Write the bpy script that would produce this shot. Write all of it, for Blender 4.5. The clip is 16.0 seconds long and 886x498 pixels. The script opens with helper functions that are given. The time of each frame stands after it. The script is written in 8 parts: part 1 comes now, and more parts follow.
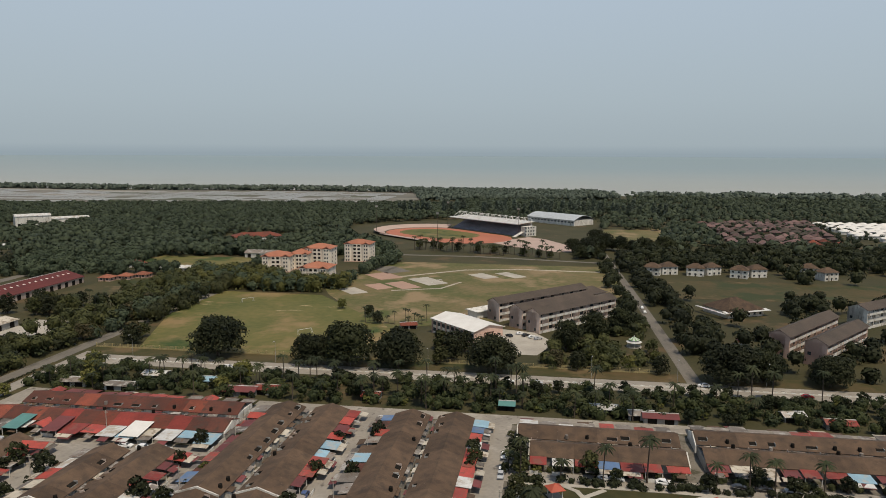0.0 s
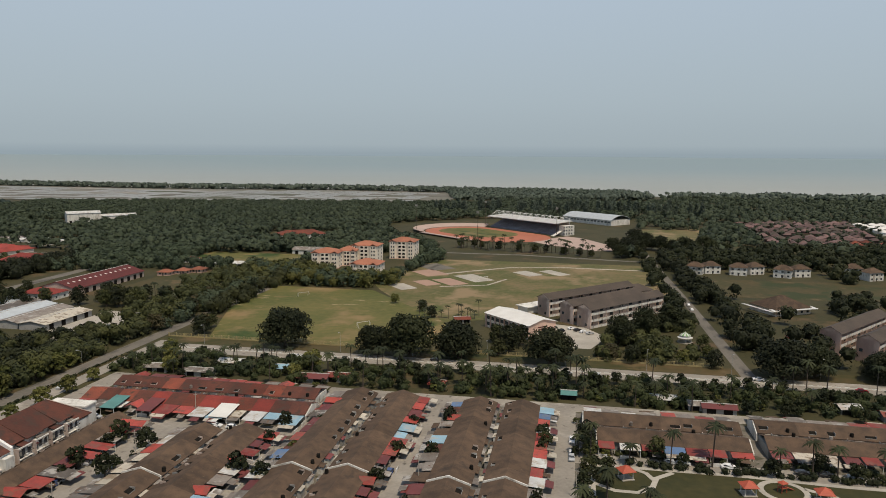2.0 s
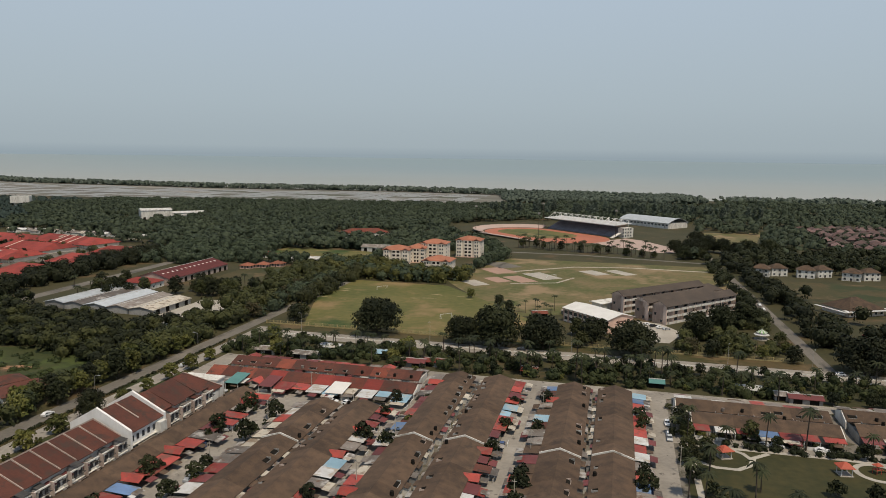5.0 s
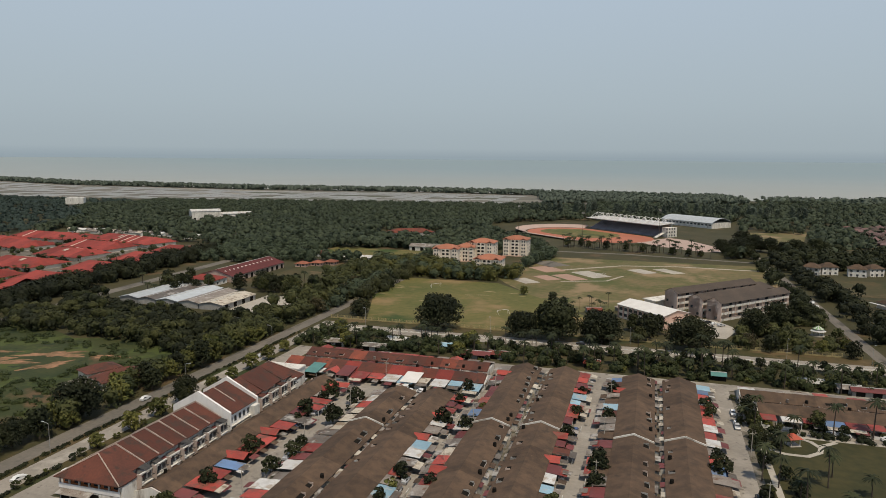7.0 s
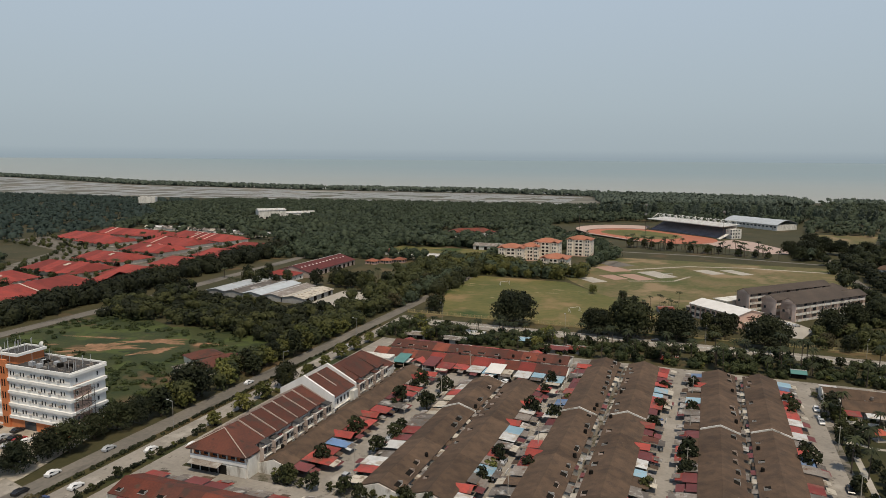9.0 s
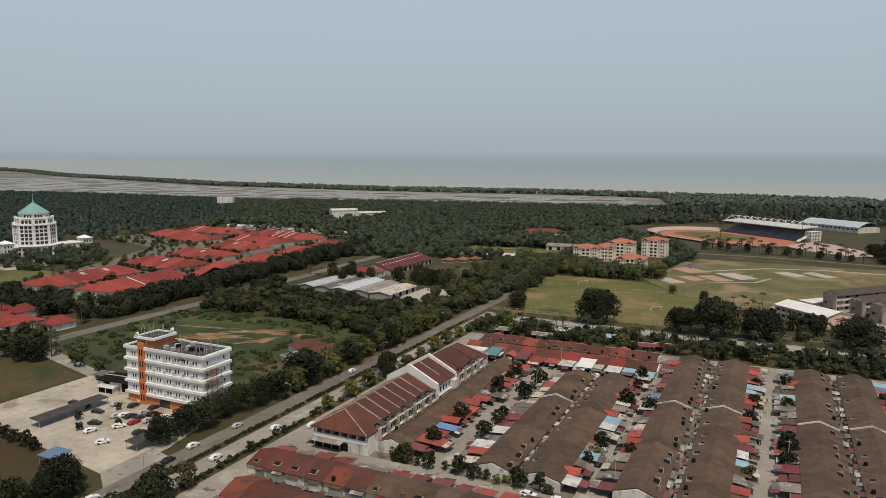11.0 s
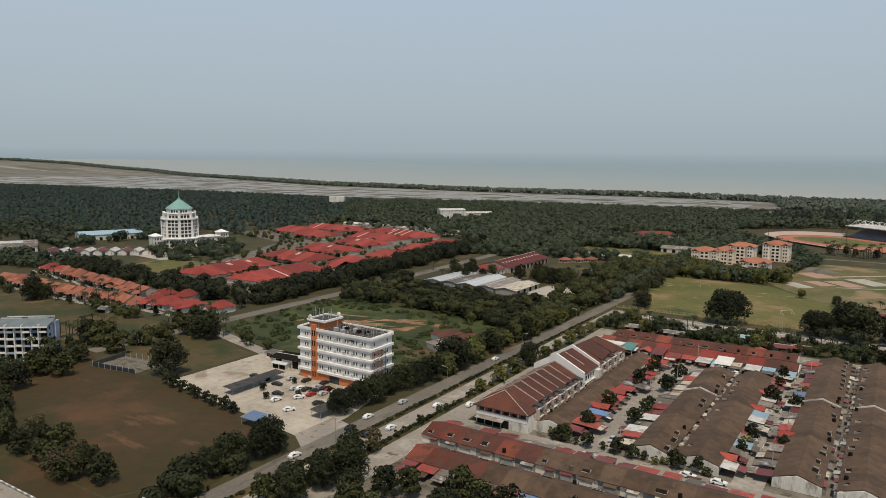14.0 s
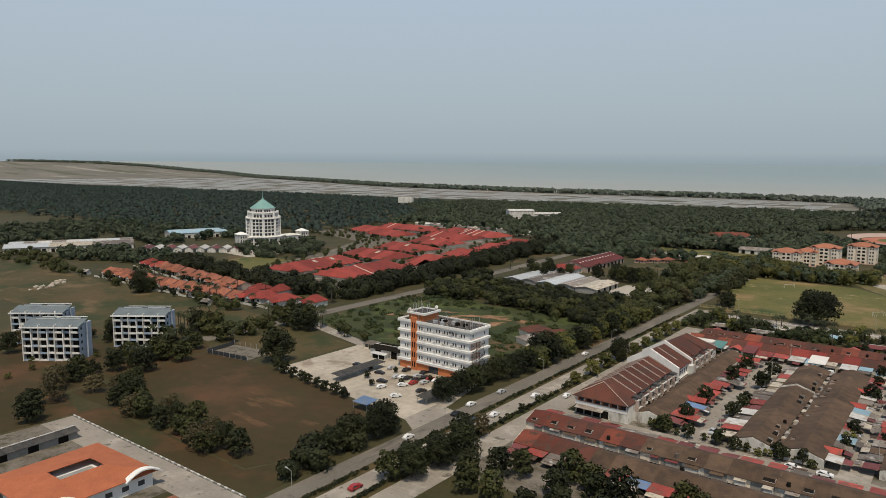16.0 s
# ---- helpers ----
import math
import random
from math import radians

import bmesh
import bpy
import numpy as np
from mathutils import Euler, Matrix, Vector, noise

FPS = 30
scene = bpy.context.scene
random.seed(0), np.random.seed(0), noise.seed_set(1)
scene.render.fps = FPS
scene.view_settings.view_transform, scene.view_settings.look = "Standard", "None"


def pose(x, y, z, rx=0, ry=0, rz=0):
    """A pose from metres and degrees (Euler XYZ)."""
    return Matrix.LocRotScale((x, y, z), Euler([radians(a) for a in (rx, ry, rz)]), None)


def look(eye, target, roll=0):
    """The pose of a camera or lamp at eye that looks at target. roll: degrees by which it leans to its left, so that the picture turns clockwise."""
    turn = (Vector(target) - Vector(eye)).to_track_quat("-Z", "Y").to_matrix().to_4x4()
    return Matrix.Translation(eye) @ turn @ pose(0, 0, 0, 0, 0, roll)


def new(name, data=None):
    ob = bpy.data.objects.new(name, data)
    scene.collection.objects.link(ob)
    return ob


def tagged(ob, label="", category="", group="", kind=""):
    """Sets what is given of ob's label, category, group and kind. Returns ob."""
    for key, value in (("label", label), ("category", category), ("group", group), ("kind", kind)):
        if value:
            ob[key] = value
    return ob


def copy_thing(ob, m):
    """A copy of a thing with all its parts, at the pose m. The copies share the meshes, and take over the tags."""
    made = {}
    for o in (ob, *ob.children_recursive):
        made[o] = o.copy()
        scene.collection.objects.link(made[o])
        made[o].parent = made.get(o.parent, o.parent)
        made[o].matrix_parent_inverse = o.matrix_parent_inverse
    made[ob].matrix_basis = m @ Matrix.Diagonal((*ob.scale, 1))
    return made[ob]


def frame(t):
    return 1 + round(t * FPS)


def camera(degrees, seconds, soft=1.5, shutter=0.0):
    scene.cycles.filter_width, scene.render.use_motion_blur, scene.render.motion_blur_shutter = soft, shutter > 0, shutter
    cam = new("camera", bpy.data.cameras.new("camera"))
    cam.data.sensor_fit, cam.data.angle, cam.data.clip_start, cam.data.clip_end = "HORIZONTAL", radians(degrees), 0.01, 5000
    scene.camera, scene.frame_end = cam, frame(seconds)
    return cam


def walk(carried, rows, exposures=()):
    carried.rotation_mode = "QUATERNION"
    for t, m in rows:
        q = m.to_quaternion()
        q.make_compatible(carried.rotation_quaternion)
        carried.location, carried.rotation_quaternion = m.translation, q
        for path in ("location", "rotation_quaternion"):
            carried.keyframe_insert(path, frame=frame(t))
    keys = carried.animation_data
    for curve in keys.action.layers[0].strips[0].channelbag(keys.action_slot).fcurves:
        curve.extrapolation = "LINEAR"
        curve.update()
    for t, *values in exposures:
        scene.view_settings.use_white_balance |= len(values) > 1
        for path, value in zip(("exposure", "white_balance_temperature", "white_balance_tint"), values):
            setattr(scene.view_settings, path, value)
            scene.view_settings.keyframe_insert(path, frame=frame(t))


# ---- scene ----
cam = camera(64.6, 16.0, soft=0.66)
PATH = [
    (0, (0.155, 2.368, 88.366), (-0.144, 4.326, 88.096), 0.2),
    (0.5, (-3.099, -1.053, 88.274), (-3.416, 0.904, 88.004), 0.3),
    (1, (-6.069, -4.687, 88.249), (-6.403, -2.735, 87.98), 0.3),
    (1.5, (-9.181, -8.309, 88.279), (-9.534, -6.359, 88.009), 0.3),
    (2, (-12.286, -12.011, 88.15), (-12.657, -10.065, 87.88), 0.3),
    (2.5, (-15.254, -15.521, 87.946), (-15.644, -13.579, 87.677), 0.4),
    (3, (-18.116, -18.955, 87.703), (-18.524, -17.015, 87.436), 0.3),
    (3.5, (-20.984, -22.707, 87.518), (-21.411, -20.771, 87.251), 0.3),
    (4, (-23.875, -26.37, 87.321), (-24.322, -24.438, 87.055), 0.3),
    (6.3, (-36.949, -43.611, 85.943), (-37.488, -41.703, 85.684), 0.6),
    (6.5, (-38.028, -45.104, 85.954), (-38.577, -43.199, 85.694), 0.4),
    (7, (-40.492, -49.142, 86.058), (-41.062, -47.241, 85.798), 0.4),
    (7.5, (-42.948, -53.119, 86.057), (-43.541, -51.227, 85.798), 0.4),
    (8, (-45.405, -56.98, 85.87), (-46.021, -55.096, 85.612), 0.4),
    (8.5, (-47.926, -61.068, 85.974), (-48.58, -59.196, 85.714), 0.4),
    (9, (-50.155, -65.207, 85.788), (-50.856, -63.351, 85.53), 0.4),
    (9.2, (-51.013, -66.964, 85.77), (-51.733, -65.115, 85.512), 0.4),
    (11.3, (-59.971, -85.143, 85.802), (-60.848, -83.364, 85.547), 0.4),
    (11.5, (-60.716, -86.844, 85.832), (-61.61, -85.073, 85.577), 0.5),
    (12, (-62.63, -91.137, 85.849), (-63.562, -89.386, 85.595), 0.4),
    (12.5, (-64.445, -95.378, 85.811), (-65.414, -93.646, 85.557), 0.4),
    (13, (-66.203, -99.785, 85.686), (-67.208, -98.075, 85.432), 0.4),
    (13.5, (-67.873, -104.342, 85.6), (-68.915, -102.654, 85.347), 0.5),
    (14, (-69.519, -109.026, 85.566), (-70.598, -107.361, 85.313), 0.5),
    (14.5, (-71.108, -113.578, 85.56), (-72.223, -111.937, 85.308), 0.5),
    (15, (-72.604, -118.138, 85.505), (-73.752, -116.52, 85.254), 0.4),
    (15.5, (-73.957, -122.585, 85.333), (-75.141, -120.994, 85.083), 0.3),
    (16, (-75.09, -127.151, 84.972), (-76.306, -125.582, 84.722), 0.3),
]
walk(cam, [(t, look(eye, target, roll)) for t, eye, target, roll in PATH])

# ---- light ----
SUN = Vector((0.36, -0.42, 1.25)).normalized()
world = bpy.data.worlds.new("hazy_sky")
scene.world = world
world.use_nodes = True
wn, wl = world.node_tree.nodes, world.node_tree.links
wn.clear()
sky = wn.new("ShaderNodeTexSky")
sky.sky_type, sky.sun_disc = "NISHITA", False
sky.sun_elevation, sky.sun_rotation = math.asin(SUN.z), math.atan2(SUN.x, SUN.y)
sky.air_density, sky.dust_density, sky.ozone_density = 1.4, 5.0, 2.0
clear_air = wn.new("ShaderNodeBackground")
clear_air.inputs["Strength"].default_value = 0.06
wl.new(sky.outputs["Color"], clear_air.inputs["Color"])
# high thin cloud veil, a little brighter towards the zenith
way = wn.new("ShaderNodeTexCoord")
axes = wn.new("ShaderNodeSeparateXYZ")
wl.new(way.outputs["Generated"], axes.inputs[0])
veil_ramp = wn.new("ShaderNodeValToRGB")
vr = veil_ramp.color_ramp
vr.elements[0].position, vr.elements[0].color = 0.0, (0.300, 0.358, 0.388, 1)
vr.elements[1].position, vr.elements[1].color = 0.25, (0.425, 0.500, 0.575, 1)
for place, c in ((0.012, (0.360, 0.418, 0.442)), (0.07, (0.385, 0.450, 0.485)), (0.45, (0.27, 0.34, 0.44)), (1.0, (0.10, 0.15, 0.24))):
    e = vr.elements.new(place)
    e.color = (*c, 1)
wl.new(axes.outputs["Z"], veil_ramp.inputs["Fac"])
veil = wn.new("ShaderNodeBackground")
veil.inputs["Strength"].default_value = 1.2
wl.new(veil_ramp.outputs["Color"], veil.inputs["Color"])
blend = wn.new("ShaderNodeMixShader")
blend.inputs[0].default_value = 0.85
wl.new(clear_air.outputs[0], blend.inputs[1])
wl.new(veil.outputs[0], blend.inputs[2])
wout = wn.new("ShaderNodeOutputWorld")
wl.new(blend.outputs[0], wout.inputs["Surface"])
sun = new("sun", bpy.data.lights.new("sun", "SUN"))
sun.data.energy, sun.data.angle, sun.data.color = 3.5, radians(1.2), (1.0, 0.86, 0.67)
sun.matrix_world = look(SUN * 300, (0, 0, 0))
scene.view_settings.exposure = -0.03
scene.view_settings.use_white_balance = True
scene.view_settings.white_balance_temperature = 6330


# ---- materials ----
def mat(name, a, b=None, rough=0.85, scale=0.5, fine=6.0, bump=0.15, rnd=0.0, metal=0.0, spec=0.3, streak=None, contrast=0.5):
    """Two tones mixed by noise at a coarse and a fine scale (per metre), with fine relief; rnd varies the brightness object by object."""
    m = bpy.data.materials.new(name)
    m.use_nodes = True
    n, l = m.node_tree.nodes, m.node_tree.links
    bs = n["Principled BSDF"]
    b = b or tuple(v * 0.75 for v in a)
    geo = n.new("ShaderNodeNewGeometry")
    src = geo.outputs["Position"]
    if streak:
        mp = n.new("ShaderNodeMapping")
        mp.inputs["Scale"].default_value = streak
        l.new(src, mp.inputs[0])
        src = mp.outputs[0]
    n1, n2 = n.new("ShaderNodeTexNoise"), n.new("ShaderNodeTexNoise")
    n1.inputs["Scale"].default_value, n2.inputs["Scale"].default_value = scale, fine
    n1.inputs["Detail"].default_value, n2.inputs["Detail"].default_value = 5, 3
    l.new(src, n1.inputs["Vector"]), l.new(src, n2.inputs["Vector"])
    add = n.new("ShaderNodeMath"); add.operation = "MULTIPLY_ADD"
    l.new(n2.outputs["Fac"], add.inputs[0]); add.inputs[1].default_value = 0.6; l.new(n1.outputs["Fac"], add.inputs[2])
    ramp = n.new("ShaderNodeMapRange")
    ramp.inputs["From Min"].default_value, ramp.inputs["From Max"].default_value = 0.8 - contrast * 0.5, 0.8 + contrast * 0.5
    l.new(add.outputs[0], ramp.inputs[0])
    mix = n.new("ShaderNodeMix"); mix.data_type = "RGBA"
    mix.inputs["A"].default_value, mix.inputs["B"].default_value = (*a, 1), (*b, 1)
    l.new(ramp.outputs[0], mix.inputs["Factor"])
    col = mix.outputs["Result"]
    if rnd:
        oi = n.new("ShaderNodeObjectInfo")
        mr = n.new("ShaderNodeMapRange")
        mr.inputs["To Min"].default_value, mr.inputs["To Max"].default_value = 1 - rnd, 1 + rnd
        l.new(oi.outputs["Random"], mr.inputs[0])
        hs = n.new("ShaderNodeHueSaturation")
        l.new(mr.outputs[0], hs.inputs["Value"]), l.new(col, hs.inputs["Color"])
        col = hs.outputs[0]
    l.new(col, bs.inputs["Base Color"])
    bs.inputs["Roughness"].default_value, bs.inputs["Metallic"].default_value = rough, metal
    bs.inputs["Specular IOR Level"].default_value = spec
    if bump:
        bp = n.new("ShaderNodeBump")
        bp.inputs["Strength"].default_value, bp.inputs["Distance"].default_value = bump, 0.1
        l.new(n2.outputs["Fac"], bp.inputs["Height"]), l.new(bp.outputs[0], bs.inputs["Normal"])
    return m


def leafy(name, a, b, rnd=0.25, island=0.35):
    """Foliage: two greens mixed leaf clump by leaf clump, varied tree by tree."""
    m = mat(name, a, b, rough=0.75, scale=0.05, fine=0.6, bump=0, rnd=rnd, spec=0.25)
    n, l = m.node_tree.nodes, m.node_tree.links
    geo = [x for x in n if x.type == "NEW_GEOMETRY"][0]
    mix = [x for x in n if x.type == "MIX"][0]
    broad = n.new("ShaderNodeTexNoise")
    broad.inputs["Scale"].default_value, broad.inputs["Detail"].default_value = 0.035, 3
    l.new(geo.outputs["Position"], broad.inputs["Vector"])
    sum_ = n.new("ShaderNodeMath"); sum_.operation = "MULTIPLY_ADD"
    l.new(geo.outputs["Random Per Island"], sum_.inputs[0]); sum_.inputs[1].default_value = island
    shift = n.new("ShaderNodeMapRange")
    shift.inputs["From Min"].default_value, shift.inputs["From Max"].default_value = 0.35, 0.7
    shift.inputs["To Min"].default_value, shift.inputs["To Max"].default_value = 0.0, 0.5
    l.new(broad.outputs["Fac"], shift.inputs[0]), l.new(shift.outputs[0], sum_.inputs[2])
    crown = n.new("ShaderNodeTexNoise")
    crown.inputs["Scale"].default_value, crown.inputs["Detail"].default_value = 0.13, 2
    l.new(geo.outputs["Position"], crown.inputs["Vector"])
    tone = n.new("ShaderNodeMapRange")
    tone.inputs["From Min"].default_value, tone.inputs["From Max"].default_value = 0.35, 0.65
    tone.inputs["To Min"].default_value, tone.inputs["To Max"].default_value = -0.15, 0.4
    l.new(crown.outputs["Fac"], tone.inputs[0])
    both = n.new("ShaderNodeMath")
    l.new(sum_.outputs[0], both.inputs[0]), l.new(tone.outputs[0], both.inputs[1])
    both.use_clamp = True
    l.new(both.outputs[0], mix.inputs["Factor"])
    return m


M = {}
M["undergrowth"] = mat("undergrowth", (0.032, 0.033, 0.011), (0.062, 0.052, 0.021), scale=0.03, fine=0.6, bump=0.6)
M["grass"] = mat("mown_grass", (0.068, 0.080, 0.018), (0.142, 0.120, 0.038), scale=0.02, fine=0.25, bump=0.3, contrast=0.45)
M["sportfield"] = mat("worn_sports_turf", (0.070, 0.080, 0.020), (0.160, 0.120, 0.056), scale=0.03, fine=0.3, bump=0.3, contrast=0.42)
M["rough_grass"] = mat("dry_rough_grass", (0.040, 0.041, 0.011), (0.088, 0.061, 0.025), scale=0.02, fine=0.3, bump=0.5, contrast=0.42)
M["park_grass"] = mat("dull_park_grass", (0.026, 0.029, 0.008), (0.052, 0.045, 0.014), scale=0.05, fine=0.4, bump=0.5, contrast=0.4)
M["scrub"] = mat("green_scrub", (0.022, 0.034, 0.009), (0.048, 0.053, 0.015), scale=0.06, fine=0.6, bump=0.8, contrast=0.4)
M["soil"] = mat("red_bare_soil", (0.105, 0.070, 0.030), (0.34, 0.185, 0.105), scale=0.12, fine=0.5, bump=0.5, contrast=0.4)
M["brown_soil"] = mat("brown_bare_soil", (0.034, 0.029, 0.008), (0.058, 0.034, 0.013), scale=0.018, fine=0.2, bump=0.5, contrast=0.36)
M["asphalt"] = mat("worn_asphalt", (0.112, 0.102, 0.086), (0.180, 0.160, 0.132), scale=0.05, fine=0.8, bump=0.1)
M["street"] = mat("pale_street_asphalt", (0.300, 0.270, 0.228), (0.205, 0.184, 0.155), scale=0.08, fine=0.9, bump=0.1)
M["gravel"] = mat("pale_gravel", (0.45, 0.40, 0.325), (0.29, 0.255, 0.205), scale=0.05, fine=0.4, bump=0.2)
M["concrete"] = mat("pale_concrete", (0.43, 0.395, 0.335), (0.30, 0.275, 0.235), scale=0.1, fine=1.2, bump=0.1)
M["yard"] = mat("stained_cement_yard", (0.19, 0.17, 0.14), (0.095, 0.082, 0.062), scale=0.15, fine=0.9, bump=0.2)
M["paint_white"] = mat("road_paint", (0.72, 0.72, 0.68), (0.5, 0.5, 0.47), bump=0)
M["track"] = mat("red_running_track", (0.40, 0.145, 0.085), (0.33, 0.12, 0.075), scale=0.05, fine=0.6, bump=0.05)
M["court_red"] = mat("red_court_surface", (0.38, 0.24, 0.18), (0.30, 0.2, 0.15), scale=0.06, fine=0.8)
M["plaza"] = mat("pink_paving", (0.42, 0.31, 0.26), (0.36, 0.27, 0.23), scale=0.06, fine=0.8)
M["sea"] = mat("silty_sea", (0.318, 0.325, 0.298), (0.288, 0.298, 0.276), rough=0.5, scale=0.0015, fine=0.02, bump=0.05, spec=0.15, contrast=0.6)


def worn(m, colour, scale, lo=0.52, hi=0.62, stretch=(1, 1, 1), detail=6):
    """Ragged patches of a third tone over a ground material."""
    n, l = m.node_tree.nodes, m.node_tree.links
    bs = n["Principled BSDF"]
    geo = [x for x in n if x.type == "NEW_GEOMETRY"][0]
    mp = n.new("ShaderNodeMapping")
    mp.inputs["Scale"].default_value = stretch
    mp.inputs["Location"].default_value = (scale * 977, 31, 7)
    l.new(geo.outputs["Position"], mp.inputs[0])
    nz = n.new("ShaderNodeTexNoise")
    nz.inputs["Scale"].default_value, nz.inputs["Detail"].default_value, nz.inputs["Roughness"].default_value = scale, detail, 0.62
    l.new(mp.outputs[0], nz.inputs["Vector"])
    mr = n.new("ShaderNodeMapRange")
    mr.inputs["From Min"].default_value, mr.inputs["From Max"].default_value = lo, hi
    l.new(nz.outputs["Fac"], mr.inputs[0])
    mx = n.new("ShaderNodeMix"); mx.data_type = "RGBA"
    l.new(mr.outputs[0], mx.inputs["Factor"])
    l.new(bs.inputs["Base Color"].links[0].from_socket, mx.inputs["A"])
    mx.inputs["B"].default_value = (*colour, 1)
    l.new(mx.outputs["Result"], bs.inputs["Base Color"])


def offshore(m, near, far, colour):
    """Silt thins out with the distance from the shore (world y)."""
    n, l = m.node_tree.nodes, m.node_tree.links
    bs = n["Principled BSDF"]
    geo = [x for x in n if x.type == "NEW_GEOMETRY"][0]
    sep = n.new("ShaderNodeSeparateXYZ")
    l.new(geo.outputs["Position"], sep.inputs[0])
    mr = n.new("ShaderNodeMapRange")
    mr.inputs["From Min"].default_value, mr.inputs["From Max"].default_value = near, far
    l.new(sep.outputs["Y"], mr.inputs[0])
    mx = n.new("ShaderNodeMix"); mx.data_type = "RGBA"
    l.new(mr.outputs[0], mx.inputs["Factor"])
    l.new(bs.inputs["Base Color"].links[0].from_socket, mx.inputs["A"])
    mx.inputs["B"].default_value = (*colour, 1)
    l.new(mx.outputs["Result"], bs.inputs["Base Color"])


worn(M["undergrowth"], (0.095, 0.064, 0.030), 0.035, 0.57, 0.66)
worn(M["grass"], (0.215, 0.150, 0.068), 0.035, 0.52, 0.66)
worn(M["grass"], (0.036, 0.060, 0.012), 0.022, 0.56, 0.64)
worn(M["grass"], (0.300, 0.235, 0.130), 0.075, 0.635, 0.675, (0.45, 1.5, 1))
worn(M["sportfield"], (0.230, 0.165, 0.090), 0.030, 0.52, 0.62)
worn(M["sportfield"], (0.068, 0.080, 0.020), 0.020, 0.55, 0.62)
worn(M["rough_grass"], (0.120, 0.084, 0.040), 0.045, 0.56, 0.64)
worn(M["rough_grass"], (0.032, 0.040, 0.011), 0.03, 0.52, 0.60)
worn(M["scrub"], (0.056, 0.072, 0.016), 0.07, 0.52, 0.60)
worn(M["scrub"], (0.110, 0.070, 0.034), 0.045, 0.56, 0.66)
worn(M["scrub"], (0.016, 0.026, 0.008), 0.11, 0.58, 0.64)
worn(M["brown_soil"], (0.036, 0.037, 0.010), 0.018, 0.50, 0.62)
worn(M["brown_soil"], (0.092, 0.046, 0.020), 0.026, 0.52, 0.66)
worn(M["brown_soil"], (0.125, 0.068, 0.032), 0.05, 0.62, 0.70, (0.5, 1.6, 1))
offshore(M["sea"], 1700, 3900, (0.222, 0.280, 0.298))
M["pond"] = mat("still_pond_water", (0.275, 0.268, 0.245), (0.20, 0.196, 0.175), rough=0.4, scale=0.01, fine=0.05, bump=0.03, spec=0.3)
# mud is pale itself; haze of distance is mixed into its tones as well
M["mud"] = mat("hazed_tidal_mud", (0.190, 0.172, 0.142), (0.105, 0.102, 0.080), scale=0.004, fine=0.03)
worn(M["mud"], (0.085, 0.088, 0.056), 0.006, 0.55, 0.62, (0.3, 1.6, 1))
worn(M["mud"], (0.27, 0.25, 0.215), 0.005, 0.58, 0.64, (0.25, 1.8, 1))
M["tile_brown"] = mat("weathered_brown_roof_tile", (0.106, 0.068, 0.043), (0.062, 0.042, 0.029), scale=0.35, fine=5.0, bump=0.1, rnd=0.2, rough=0.9, contrast=0.34)
M["tile_red"] = mat("red_clay_roof_tile", (0.210, 0.054, 0.031), (0.105, 0.037, 0.025), scale=0.2, fine=1.8, bump=0.5, rnd=0.45, rough=0.85)
M["tile_maroon"] = mat("dark_red_roof_tile", (0.118, 0.041, 0.027), (0.068, 0.029, 0.021), scale=0.15, fine=1.6, bump=0.5, rnd=0.15)
M["tile_bright"] = mat("bright_red_roof_tile", (0.275, 0.046, 0.034), (0.165, 0.036, 0.029), scale=0.2, fine=1.6, bump=0.25, rnd=0.3)
M["roof_barn"] = mat("dark_red_barn_sheet", (0.128, 0.030, 0.027), (0.078, 0.023, 0.021), scale=0.2, fine=1.8, bump=0.3, rough=0.85, streak=(3, 0.3, 1))
M["tile_muted"] = mat("muted_orange_roof_tile", (0.36, 0.145, 0.085), (0.26, 0.105, 0.062), scale=0.15, fine=1.4, bump=0.4, rnd=0.1)
M["tile_slate"] = mat("grey_brown_school_roof", (0.085, 0.066, 0.052), (0.052, 0.042, 0.035), scale=0.1, fine=1.2, bump=0.5, rnd=0.1)
M["tile_far"] = mat("dull_mauve_roof_tile", (0.150, 0.088, 0.080), (0.105, 0.074, 0.070), scale=0.1, fine=1.0, bump=0.3, rnd=0.4)
M["roof_tar"] = mat("black_tar_roof", (0.030, 0.030, 0.030), (0.075, 0.070, 0.065), scale=0.3, fine=1.2, bump=0.3)
M["tile_orange"] = mat("orange_roof_tile", (0.31, 0.112, 0.064), (0.17, 0.068, 0.044), scale=0.3, fine=2.2, bump=0.4, rnd=0.28)
M["wall_white"] = mat("stained_white_render", (0.72, 0.70, 0.65), (0.50, 0.48, 0.43), scale=0.25, fine=1.6, bump=0.05, streak=(1, 1, 0.3))
M["wall_clean"] = mat("white_painted_render", (0.80, 0.79, 0.76), (0.68, 0.67, 0.64), scale=0.25, fine=1.6, bump=0.05, streak=(1, 1, 0.3))
M["wall_cream"] = mat("cream_render", (0.80, 0.72, 0.61), (0.67, 0.59, 0.49), scale=0.2, fine=1.6, bump=0.05, streak=(1, 1, 0.3))
M["wall_dusty"] = mat("dusty_pale_render", (0.50, 0.41, 0.35), (0.31, 0.24, 0.20), scale=0.3, fine=1.6, bump=0.05)
M["wall_pink"] = mat("salmon_render", (0.66, 0.45, 0.36), (0.52, 0.36, 0.29), scale=0.2, fine=1.6, bump=0.05, streak=(1, 1, 0.3))
M["wall_grey"] = mat("grey_render", (0.34, 0.33, 0.31), (0.22, 0.215, 0.20), scale=0.3, fine=1.8, bump=0.05, rnd=0.25)
M["wall_orange"] = mat("orange_painted_render", (0.60, 0.20, 0.075), (0.48, 0.17, 0.07), scale=0.3, fine=1.8, bump=0.05)
